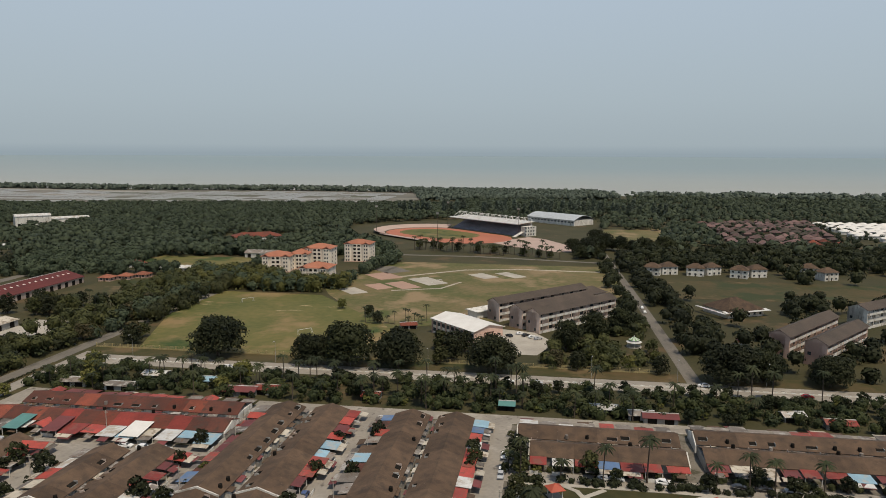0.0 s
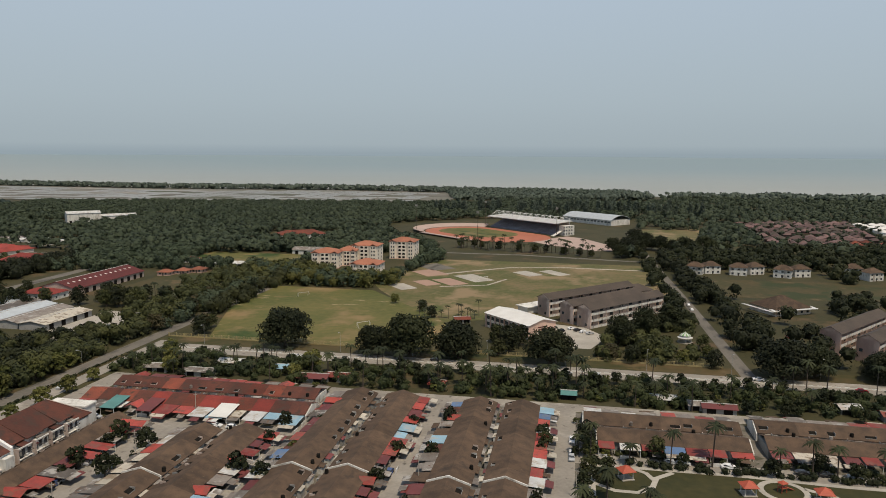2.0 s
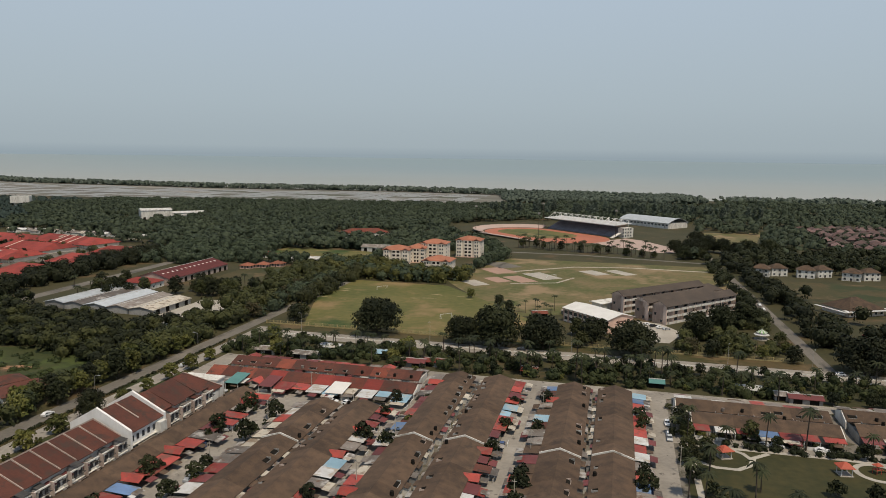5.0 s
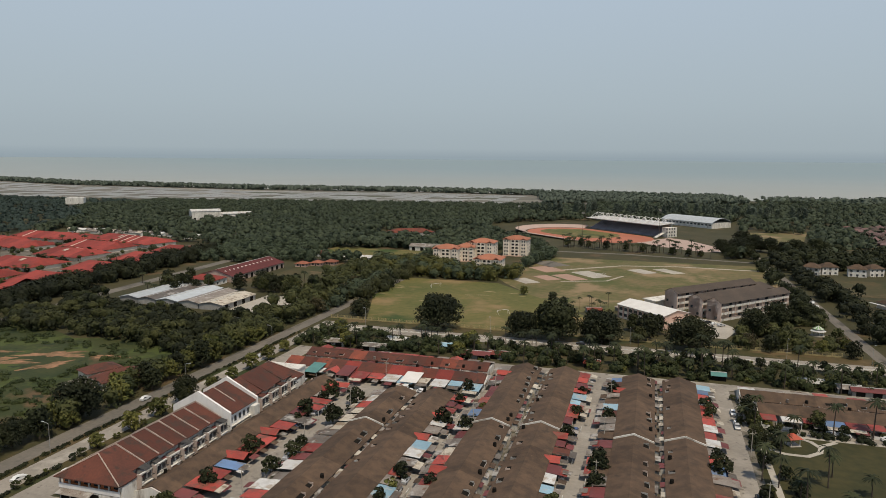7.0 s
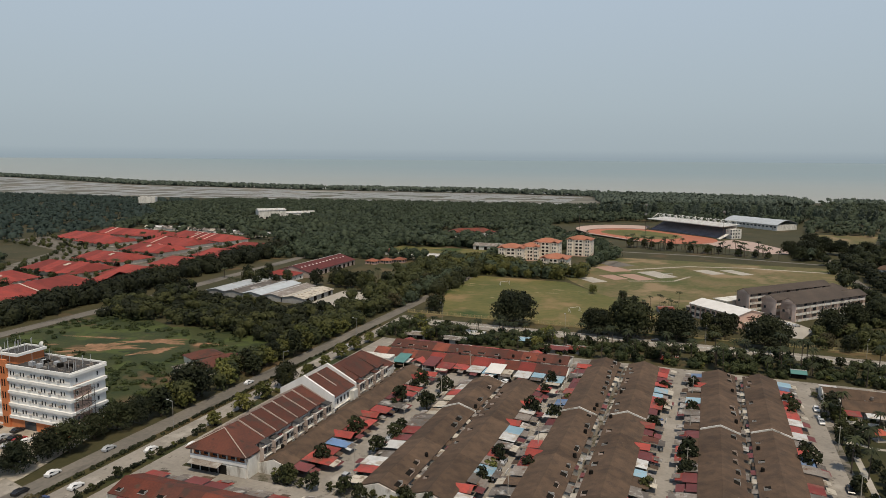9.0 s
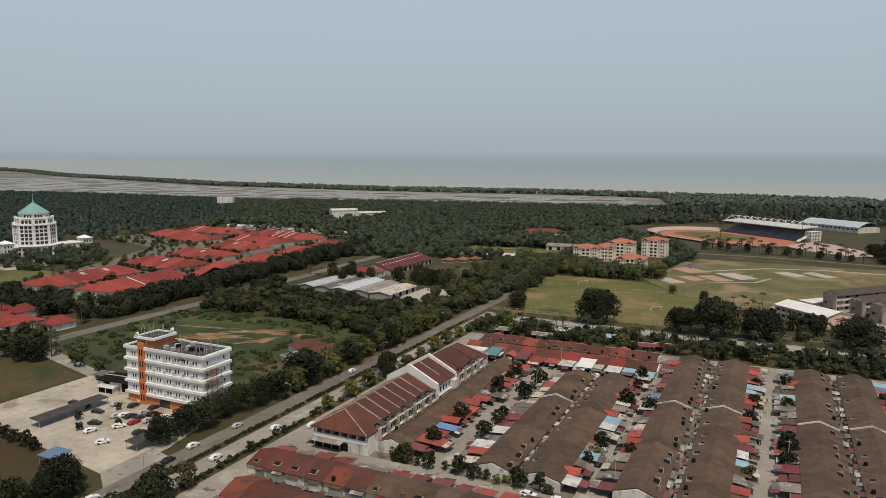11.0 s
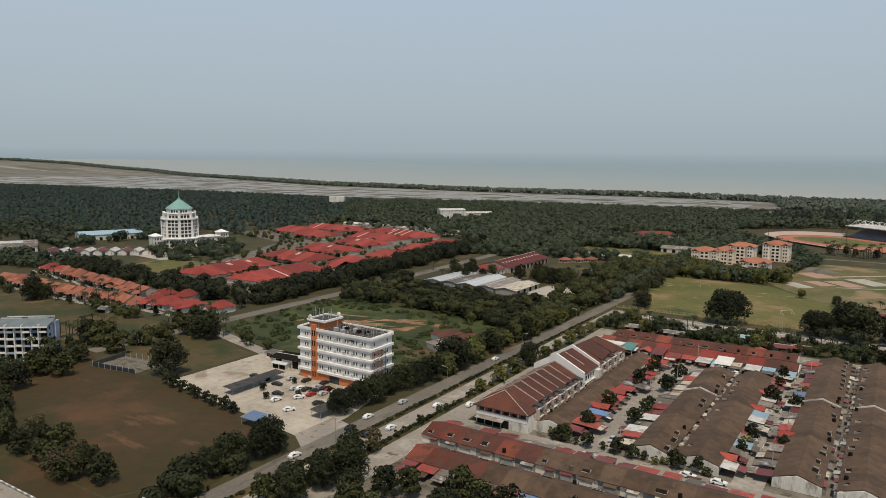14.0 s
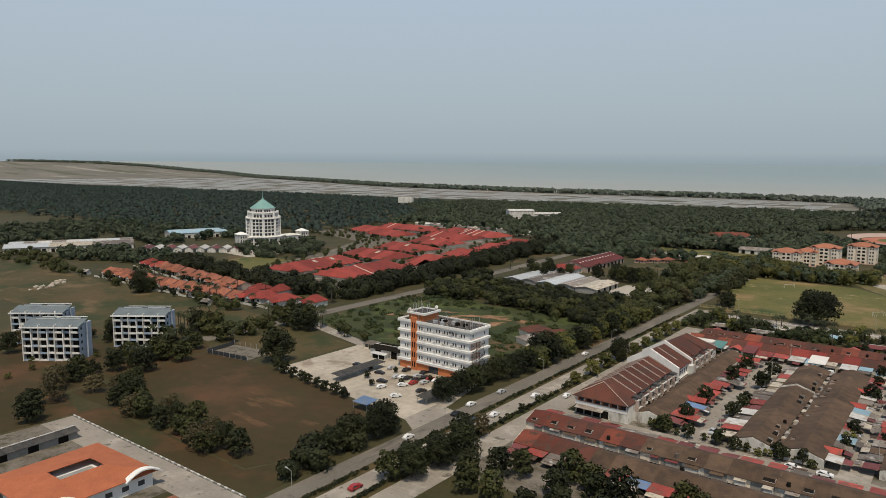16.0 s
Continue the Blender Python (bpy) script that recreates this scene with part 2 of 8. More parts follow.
# near-black stands for shade in openings; also black tanks and roofs
M["dark"] = mat("dark_opening", (0.012, 0.011, 0.010), (0.022, 0.020, 0.017), bump=0, spec=0.0)
M["glass"] = mat("dark_window_glass", (0.035, 0.042, 0.05), (0.05, 0.055, 0.06), rough=0.15, bump=0, spec=0.6)
M["zinc"] = mat("rusty_zinc_sheet", (0.215, 0.190, 0.165), (0.120, 0.098, 0.080), scale=0.3, fine=2.5, bump=0.3, rnd=0.4, rough=0.6)
M["sheet_white"] = mat("white_metal_sheet", (0.60, 0.60, 0.58), (0.43, 0.42, 0.40), scale=0.3, fine=2.5, bump=0.2, rnd=0.1, rough=0.5)
M["sheet_plain"] = mat("clean_white_metal_sheet", (0.70, 0.68, 0.64), (0.60, 0.575, 0.53), scale=0.2, fine=2.0, bump=0.1, rough=0.5)
M["sheet_blue"] = mat("blue_metal_sheet", (0.12, 0.20, 0.36), (0.10, 0.155, 0.26), scale=0.3, fine=2.5, bump=0.2, rnd=0.3, rough=0.5)
M["sheet_sky"] = mat("light_blue_metal_sheet", (0.26, 0.40, 0.48), (0.20, 0.31, 0.38), scale=0.3, fine=2.5, bump=0.2, rnd=0.2, rough=0.5)
M["sheet_teal"] = mat("teal_metal_sheet", (0.10, 0.24, 0.22), (0.08, 0.18, 0.17), scale=0.3, fine=2.5, bump=0.2, rough=0.5)
M["sheet_red"] = mat("red_metal_sheet", (0.34, 0.056, 0.040), (0.20, 0.044, 0.034), scale=0.3, fine=2.5, bump=0.2, rnd=0.4, rough=0.55)
M["sheet_maroon"] = mat("maroon_metal_sheet", (0.17, 0.045, 0.042), (0.115, 0.04, 0.036), scale=0.3, fine=2.5, bump=0.2, rnd=0.25, rough=0.55)
M["sheet_cream"] = mat("cream_metal_sheet", (0.50, 0.45, 0.36), (0.38, 0.34, 0.28), scale=0.3, fine=2.5, bump=0.2, rnd=0.15, rough=0.6)
M["roof_teal"] = mat("verdigris_roof", (0.215, 0.375, 0.345), (0.165, 0.30, 0.28), scale=0.2, fine=1.5, bump=0.2)
M["steel"] = mat("grey_painted_steel", (0.42, 0.43, 0.44), (0.33, 0.34, 0.35), bump=0.05, rough=0.5)
M["bark"] = mat("bark", (0.10, 0.075, 0.055), (0.06, 0.048, 0.038), scale=0.8, fine=5, bump=0.6)
M["leaf_dark"] = leafy("dark_foliage", (0.008, 0.012, 0.004), (0.028, 0.032, 0.010))
M["leaf_mid"] = leafy("mid_green_foliage", (0.018, 0.024, 0.008), (0.062, 0.064, 0.019))
M["leaf_light"] = leafy("light_green_foliage", (0.050, 0.062, 0.014), (0.124, 0.116, 0.030))
M["leaf_dry"] = leafy("dull_olive_foliage", (0.034, 0.031, 0.013), (0.076, 0.062, 0.028))
M["leaf_palm"] = leafy("palm_fronds", (0.012, 0.019, 0.007), (0.040, 0.045, 0.017))
# extra blue in this green stands for haze over distant woods
M["leaf_wood"] = leafy("blue_hazed_woodland", (0.023, 0.034, 0.019), (0.056, 0.071, 0.038))
M["leaf_verge"] = leafy("verge_thicket_foliage", (0.013, 0.021, 0.007), (0.046, 0.054, 0.016))
M["leaf_scrub"] = leafy("low_scrub_foliage", (0.017, 0.027, 0.008), (0.044, 0.056, 0.015))
# far haze is mixed into this green: paler and bluer than the trees
M["leaf_hazed"] = leafy("hazed_far_canopy", (0.060, 0.078, 0.060), (0.092, 0.113, 0.084))
# dark blue-green; part of the blue is distance haze put into the colour
M["leaf_plant"] = leafy("blue_hazed_plantation", (0.016, 0.027, 0.022), (0.027, 0.042, 0.032))
for k, c in dict(white=(0.75, 0.75, 0.74), silver=(0.42, 0.43, 0.44), black=(0.02, 0.02, 0.022), red=(0.32, 0.03, 0.03), blue=(0.06, 0.09, 0.2)).items():
    M["car_" + k] = mat(k + "_car_paint", c, tuple(v * 0.93 for v in c), rough=0.25, bump=0, spec=0.6)
M["tyre"] = mat("tyre_rubber", (0.02, 0.02, 0.02), bump=0)


# grime, rust and bleaching
worn(M["sheet_white"], (0.36, 0.31, 0.25), 0.35, 0.50, 0.60)
worn(M["sheet_cream"], (0.22, 0.17, 0.12), 0.40, 0.52, 0.60)
worn(M["sheet_sky"], (0.34, 0.36, 0.35), 0.30, 0.52, 0.62)
worn(M["sheet_blue"], (0.16, 0.17, 0.19), 0.30, 0.50, 0.62)
worn(M["sheet_red"], (0.19, 0.07, 0.05), 0.35, 0.52, 0.60)
worn(M["zinc"], (0.34, 0.32, 0.29), 0.25, 0.55, 0.62)
worn(M["zinc"], (0.13, 0.075, 0.045), 0.5, 0.58, 0.66)
worn(M["tile_brown"], (0.050, 0.037, 0.028), 0.3, 0.58, 0.74)
worn(M["tile_brown"], (0.150, 0.102, 0.070), 1.1, 0.64, 0.74)
worn(M["tile_maroon"], (0.060, 0.034, 0.026), 0.28, 0.52, 0.62)
worn(M["tile_red"], (0.075, 0.040, 0.028), 0.30, 0.55, 0.64)
worn(M["wall_white"], (0.30, 0.27, 0.23), 0.40, 0.54, 0.66, (1, 1, 0.35))
worn(M["street"], (0.35, 0.32, 0.275), 0.10, 0.55, 0.66)
worn(M["street"], (0.105, 0.092, 0.076), 0.30, 0.60, 0.68)
worn(M["asphalt"], (0.075, 0.068, 0.058), 0.12, 0.55, 0.66, (1, 0.25, 1))
worn(M["yard"], (0.060, 0.055, 0.032), 0.25, 0.52, 0.62)
worn(M["gravel"], (0.24, 0.20, 0.15), 0.10, 0.54, 0.64)


# ---- mesh helpers ----
def box(bm, x0, x1, y0, y1, z0, z1):
    v = [bm.verts.new(p) for p in ((x0, y0, z0), (x1, y0, z0), (x1, y1, z0), (x0, y1, z0), (x0, y0, z1), (x1, y0, z1), (x1, y1, z1), (x0, y1, z1))]
    for f in ((3, 2, 1, 0), (4, 5, 6, 7), (0, 1, 5, 4), (1, 2, 6, 5), (2, 3, 7, 6), (3, 0, 4, 7)):
        bm.faces.new([v[i] for i in f])
    return bm


def prism(bm, outline, lo, hi, m=None):
    """A closed slab: the outline (counter-clockwise x, y pairs) from z lo to hi."""
    m = m or Matrix.Identity(4)
    a = [bm.verts.new(m @ Vector((x, y, lo))) for x, y in outline]
    b = [bm.verts.new(m @ Vector((x, y, hi))) for x, y in outline]
    bm.faces.new(list(reversed(a))), bm.faces.new(b)
    for i in range(len(a)):
        j = (i + 1) % len(a)
        bm.faces.new((a[i], a[j], b[j], b[i]))
    return bm


def slab(bm, pts, thick):
    """A sheet of the given corner points (counter-clockwise from above), thickened downwards."""
    a = [bm.verts.new(p) for p in pts]
    b = [bm.verts.new((p[0], p[1], p[2] - thick)) for p in pts]
    bm.faces.new(a), bm.faces.new(list(reversed(b)))
    for i in range(len(a)):
        j = (i + 1) % len(a)
        bm.faces.new((b[i], b[j], a[j], a[i]))
    return bm


def rod(bm, p, q, r0, r1=None, n=6):
    p, q = Vector(p), Vector(q)
    r1 = r0 if r1 is None else r1
    d = (q - p).normalized()
    u = d.orthogonal().normalized()
    w = d.cross(u)
    ring = lambda c, r: [bm.verts.new(c + (u * math.cos(6.2832 * i / n) + w * math.sin(6.2832 * i / n)) * r) for i in range(n)]
    a, b = ring(p, r0), ring(q, r1)
    for i in range(n):
        j = (i + 1) % n
        bm.faces.new((a[i], a[j], b[j], b[i]))
    bm.faces.new(list(reversed(a))), bm.faces.new(b)
    return bm


def bmn():
    return bmesh.new()


def mesh_of(name, bm, material):
    me = bpy.data.meshes.new(name)
    bm.normal_update()
    bm.to_mesh(me)
    bm.free()
    me.materials.append(M[material])
    return me


def part(name, bm, material, parent, label=""):
    ob = new(name, mesh_of(name, bm, material))
    ob.parent = parent
    return tagged(ob, label)


def thing(name, label, category, m=None, group="", kind=""):
    ob = new(name)
    ob.empty_display_size = 0.5
    if m is not None:
        ob.matrix_basis = m
    return tagged(ob, label, category, group, kind)


def solid(name, bm, material, label="", category="", group="", kind="", m=None):
    ob = new(name, mesh_of(name, bm, material))
    if m is not None:
        ob.matrix_basis = m
    return tagged(ob, label, category, group, kind)


def at(x, y, z=0, rz=0):
    return pose(x, y, z, 0, 0, rz)


def rise(x, y):
    """Far land and water climb gently, so that the sheet meets the horizon before it ends."""
    r = math.hypot(x + 60, y + 40)
    return 70.0 * ((min(r, 4900) - 3300) / 1600) ** 1.8 if r > 3300 else 0.0


# ---- ground and water ----
COAST = [(-4700, 1640), (-4400, 2010), (-4000, 2150), (-3300, 2160), (-2400, 1900), (-1640, 1630), (-990, 1580), (-560, 1640), (-300, 1610), (90, 1570), (140, 1480), (600, 1480), (1200, 1560), (2400, 1750), (4700, 2300)]


def along(line, x):
    for (x0, y0), (x1, y1) in zip(line, line[1:]):
        if x <= x1:
            k = max(0, (x - x0) / (x1 - x0))
            return y0 + (y1 - y0) * k
    return line[-1][1]


def sheet(name, xs, lo, hi, rows, z, material, label):
    bm = bmn()
    grid = []
    for x in xs:
        a, b = lo(x), hi(x)
        grid.append([bm.verts.new((x, a + (b - a) * k, z + rise(x, a + (b - a) * k))) for k in rows])
    for p, q in zip(grid, grid[1:]):
        for i in range(len(rows) - 1):
            bm.faces.new((p[i], q[i], q[i + 1], p[i + 1]))
    return solid(name, bm, material, label, name, kind="structure")


XS = [-4700 + 200 * i for i in range(48)]
ROWS_K = [i / 30 for i in range(31)]
sheet("ground", XS, lambda x: -3500, lambda x: along(COAST, x), ROWS_K, 0.0, "undergrowth", "overgrown dark green coastal plain ground")
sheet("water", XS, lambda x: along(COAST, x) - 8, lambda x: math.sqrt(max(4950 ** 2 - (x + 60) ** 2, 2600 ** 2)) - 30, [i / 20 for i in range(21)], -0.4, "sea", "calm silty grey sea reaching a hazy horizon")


def patch(name, outline, material, label, z=0.05, category="", kind="structure"):
    return solid(name, prism(bmn(), outline, -0.3, z), material, label, category or name.split("_")[0], kind=kind)


def rect(x0, x1, y0, y1):
    return [(x0, y0), (x1, y0), (x1, y1), (x0, y1)]


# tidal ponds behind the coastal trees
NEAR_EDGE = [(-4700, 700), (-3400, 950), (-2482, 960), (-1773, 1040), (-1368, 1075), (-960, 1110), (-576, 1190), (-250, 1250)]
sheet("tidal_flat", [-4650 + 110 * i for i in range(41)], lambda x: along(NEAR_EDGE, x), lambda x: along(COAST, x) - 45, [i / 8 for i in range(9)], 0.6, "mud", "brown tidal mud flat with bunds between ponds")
rng = random.Random(4)
ponds = bmn()
for i in range(66):
    x0, wide = -3300 + i * 46, 46
    for j in range(10):
        if rng.random() > 0.7 or x0 > -330:
            continue
        corner = []
        for u, v in ((0.04, 0.08), (0.96, 0.08), (0.96, 0.86), (0.04, 0.86)):
            x = x0 + wide * u
            a, b = along(NEAR_EDGE, x) + 12, along(COAST, x) - 85
            corner.append((x, a + (b - a) * (j + v) / 10))
        prism(ponds, corner, 0.5, 0.75)
solid("fish_ponds", ponds, "pond", "shallow grey fish ponds inside earth bunds", "pond", kind="stuff")

# roads, streets, paved and open ground
patch("road_boulevard_west", rect(-213.5, -206.5, -160, 700), "asphalt", "worn grey dual carriageway asphalt", 0.06, "road")
patch("road_boulevard_east", rect(-203.5, -196.5, -160, 280), "street", "worn grey dual carriageway asphalt", 0.06, "road")
patch("road_median", rect(-206.5, -203.5, -160, 262), "rough_grass", "grassy median strip with hedge", 0.16, "median")
patch("verge_service", rect(-196.4, -193.05, -160, 232), "rough_grass", "dry grass verge with bushes beside the service street", 0.05, "verge")
patch("road_service", rect(-193, -184, -60, 232), "street", "pale asphalt service street beside the shops", 0.06, "road")
patch("road_main", rect(-196.5, 700, 264, 269.6), "street", "worn grey main road asphalt", 0.06, "road")
patch("road_main_north", rect(-196.5, 700, 271.2, 276.6), "street", "worn grey main road asphalt", 0.06, "road")
patch("road_median_main", rect(-190, 700, 269.6, 271.2), "concrete", "narrow concrete road median", 0.14, "median")
kerb_marks = bmn()
for i in range(155):
    box(kerb_marks, -188 + i * 3.2, -186.3 + i * 3.2, 270.25, 270.55, 0.14, 0.42)
solid("kerb_blocks", kerb_marks, "paint_white", "white painted kerb blocks along the road median", "kerb", kind="stuff")
patch("verge", rect(-205, 300, 277, 288), "rough_grass", "dry grass verge beside the main road", 0.05, "verge")
patch("road_school", [(54.5, 276), (60.5, 276), (56.5, 438), (51, 640), (46, 640), (51.5, 438)], "asphalt", "pale asphalt side road", 0.055, "road")
patch("road_estate", [(-369, 60), (-360, 60), (-360, 235), (-372, 470), (-381, 470), (-369, 235)], "asphalt", "worn asphalt road along the estate", 0.06, "road")
patch("road_office", [(-300, 99), (-262, 99.5), (-262, 104), (-300, 105), (-360, 122), (-360, 114)], "street", "narrow pale lane behind the office", 0.065, "road")
STREETS = [(-147.5, -136.5, 76, 190), (-101.5, -93.5, 76, 232), (-62.0, -52.0, 76, 232), (-19.5, -10.5, 76, 232)]
for i, r in enumerate(STREETS):
    patch("road_street_%d" % (i + 1), rect(*r), "street", "pale worn residential street", 0.07, "road")
patch("road_street_5", rect(-184, -10.5, 74.5, 83.5), "street", "pale worn residential street", 0.068, "road")
patch("road_street_6", rect(-101, 110, 224.5, 232), "street", "pale worn residential street", 0.066, "road")
patch("road_street_7", rect(-160, -98, 178, 191.5), "street", "pale worn residential street", 0.064, "road")
patch("road_street_8", rect(-10.5, 110, 183.5, 190.5), "street", "pale worn residential street", 0.072, "road")
patch("yard", rect(-162, 110, 60, 224), "yard", "cement house yards and back lanes", 0.03, "yard")
patch("pavement", rect(-196, 90, 20, 74), "yard", "cement yards round the terrace houses", 0.025, "yard")
patch("park_lawn", rect(-8.5, 110, 96, 183), "park_grass", "park lawn of mown dull green grass", 0.05, "lawn")
patch("field", [(-184, 289), (-84, 289), (-66, 322), (-88, 356), (-140, 418), (-205, 420), (-214, 400), (-206, 352)], "grass", "wide school football field of worn green grass", 0.05, "field")
patch("sports_ground", [(-84, 340), (-20, 372), (48, 440), (47, 560), (-120, 560), (-160, 470), (-136, 420)], "sportfield", "worn brownish green sports ground", 0.04, "field")
patch("dirt_field", [(-335, -14), (-232, -14), (-222, 8), (-224, 30), (-247, 44), (-300, 52), (-344, 50)], "brown_soil", "bare brown earth field with thin grass", 0.05, "field")
patch("car_park", [(-300, 52), (-247, 45.5), (-218, 41), (-218, 62), (-226, 100), (-262, 99), (-300, 100)], "gravel", "pale gravel and concrete car park", 0.07, "car park")
patch("car_park_entrance", [(-222, 42), (-213.4, 36), (-213.4, 58), (-222, 60)], "street", "worn pale entrance drive to the car park", 0.074, "road")
patch("grass_plot", [(-348, 66), (-302, 60), (-302, 98), (-352, 104)], "rough_grass", "dry grass plot beside the car park", 0.05, "lawn")
patch("scrub_lot", [(-356, 118), (-300, 107), (-225, 104), (-224, 240), (-300, 210), (-358, 236)], "scrub", "overgrown vacant lot of green scrub", 0.05, "lot")


def ragged(cx, cy, length, width, turn, seed, n=44):
    """An uneven outline, drawn out along its turn."""
    r = random.Random(seed)
    c, q = math.cos(radians(turn)), math.sin(radians(turn))
    out = []
    for i in range(n):
        a = 2 * math.pi * i / n
        k = 0.72 + 0.22 * math.sin(3 * a + seed) + 0.2 * math.sin(7 * a + seed * 2) + r.uniform(-0.16, 0.16)
        u, v = length / 2 * k * math.cos(a), width / 2 * k * math.sin(a)
        out.append((cx + u * c - v * q, cy + u * q + v * c))
    return out


for i, (x, y, a, b, t) in enumerate(((-302, 168, 40, 16, 30), (-286, 186, 34, 11, 20), (-318, 181, 36, 3.0, 12), (-276, 172, 22, 9, 60), (-308, 150, 18, 7, 40), (-262, 190, 18, 6, 15), (-330, 160, 16, 5, 50))):
    patch("bare_lot", ragged(x, y, a, b, t, i + 3), "soil", "ragged patch of reddish bare earth in the vacant lot", 0.06 + 0.004 * i, "lot")
patch("west_field", [(-700, 40), (-415, 40), (-372, 66), (-372, 112), (-600, 112), (-700, 130)], "rough_grass", "wide dry brown grass field", 0.05, "field")
patch("barn_field", rect(-305, -248, 365, 460), "rough_grass", "dry brown field beside the red barn", 0.05, "field")
patch("north_lawn", [(40, 690), (100, 705), (136, 866), (64, 842)], "sportfield", "far dull green playing field", 0.05, "field")
patch("east_lawn", rect(66, 300, 445, 510), "rough_grass", "long strip of rough green grass", 0.05, "lawn")
patch("tower_lawn", [(-580, 210), (-525, 210), (-540, 262), (-590, 262)], "grass", "mown lawn before the domed tower", 0.05, "lawn")
patch("near_grass", [(-430, -70), (-312, -70), (-312, -22), (-338, -16), (-346, 52), (-372, 64), (-430, 40)], "brown_soil", "rough dry grass with scattered trees", 0.04, "lawn")
patch("dirt_verge", [(-312, -24), (-216, -24), (-216, 8), (-221, 8), (-231, -15), (-311, -15)], "brown_soil", "bare brown earth verge beside the compound road", 0.045, "verge")
patch("mid_lawn", rect(-330, -235, 500, 560), "grass", "mown lawn between low buildings", 0.05, "lawn")


# ---- building parts ----
def gable(bm, x0, x1, y0, y1, eave, top, over=0.5, thick=0.14, side=0.0):
    """Two roof slopes with the ridge along x."""
    ym = (y0 + y1) / 2
    drop = (top - eave) / ((y1 - y0) / 2) * over
    slab(bm, [(x0 - side, y0 - over, eave - drop), (x1 + side, y0 - over, eave - drop), (x1 + side, ym, top), (x0 - side, ym, top)], thick)
    slab(bm, [(x0 - side, ym, top), (x1 + side, ym, top), (x1 + side, y1 + over, eave - drop), (x0 - side, y1 + over, eave - drop)], thick)
    return bm


def gable_wall(bm, x, y0, y1, eave, top, t=0.2):
    ym = (y0 + y1) / 2
    a = [bm.verts.new((x - t / 2, *p)) for p in ((y0, 0), (y1, 0), (y1, eave), (ym, top - 0.15), (y0, eave))]
    b = [bm.verts.new((x + t / 2, *p)) for p in ((y0, 0), (y1, 0), (y1, eave), (ym, top - 0.15), (y0, eave))]
    bm.faces.new(list(reversed(a))), bm.faces.new(b)
    for i in range(5):
        j = (i + 1) % 5
        bm.faces.new((a[i], a[j], b[j], b[i]))
    return bm


def hip(bm, x0, x1, y0, y1, eave, top, over=0.6, thick=0.15):
    """A hipped roof with the ridge along its longer side."""
    x0, x1, y0, y1 = x0 - over, x1 + over, y0 - over, y1 + over
    if x1 - x0 >= y1 - y0:
        k, ym = (y1 - y0) / 2, (y0 + y1) / 2
        r = ((x0 + k, ym, top), (x1 - k, ym, top))
        faces = [[(x0, y0, eave), (x1, y0, eave), r[1], r[0]], [(x1, y1, eave), (x0, y1, eave), r[0], r[1]], [(x0, y1, eave), (x0, y0, eave), r[0]], [(x1, y0, eave), (x1, y1, eave), r[1]]]
    else:
        k, xm = (x1 - x0) / 2, (x0 + x1) / 2
        r = ((xm, y0 + k, top), (xm, y1 - k, top))
        faces = [[(x1, y0, eave), (x1, y1, eave), r[1], r[0]], [(x0, y1, eave), (x0, y0, eave), r[0], r[1]], [(x0, y0, eave), (x1, y0, eave), r[0]], [(x1, y1, eave), (x0, y1, eave), r[1]]]
    for f in faces:
        slab(bm, f, thick)
    return bm


def windows(parent, spots, w, h, face, off, depth=0.12, trim="wall_clean", sub=True):
    """A window at each spot (place along the wall, z of the sill); face is 'x-', 'x+', 'y-' or 'y+' and off the wall's plane."""
    s = 1 if face[1] == "+" else -1
    proto = {}
    for a, z in spots:
        if not proto:
            f, g = bmn(), bmn()
            t = 0.09
            for c in ((-w / 2, w / 2, 0, t), (-w / 2, w / 2, h - t, h), (-w / 2, -w / 2 + t, t, h - t), (w / 2 - t, w / 2, t, h - t)):
                box(f, c[0], c[1], -0.02, depth, c[2], c[3])
            box(g, -w / 2 + t, w / 2 - t, -0.02, depth * 0.4, t, h - t)
            if not sub:
                j = bmn()
                box(j, -w / 2, w / 2, -0.02, depth * 0.5, 0, h)
                proto["j"] = mesh_of("window", j, "glass")
            proto["f"], proto["g"] = mesh_of("window", f, trim), mesh_of("pane", g, "glass")
        ob = new("window", proto["f"])
        ob.parent = parent
        ob.matrix_basis = {"y": at(a, off, z, 180 if s < 0 else 0), "x": at(off, a, z, 90 if s < 0 else -90)}[face[0]]
        if sub:
            p = new("pane", proto["g"])
            p.parent = ob
        else:
            ob.data = proto["j"]


PORCH = [("sheet_red", "red"), ("zinc", "rusty grey zinc"), ("sheet_maroon", "maroon"), ("sheet_white", "white"), ("sheet_sky", "light blue"), ("sheet_blue", "blue"),
         ("zinc", "weathered zinc"), ("tile_brown", "brown tiled"), ("sheet_cream", "cream"), ("sheet_red", "gabled red"), ("zinc", "sagging zinc"), ("tile_maroon", "dark red tiled")]
COMMON = (0, 0, 1, 1, 1, 2, 2, 2, 3, 3, 4, 6, 6, 6, 7, 7, 8, 9, 10, 10, 10, 11, 11, 5)
ROOF_WORD = dict(tile_brown="brown tiled", tile_bright="bright red", tile_red="red tiled", tile_maroon="dark red tiled")


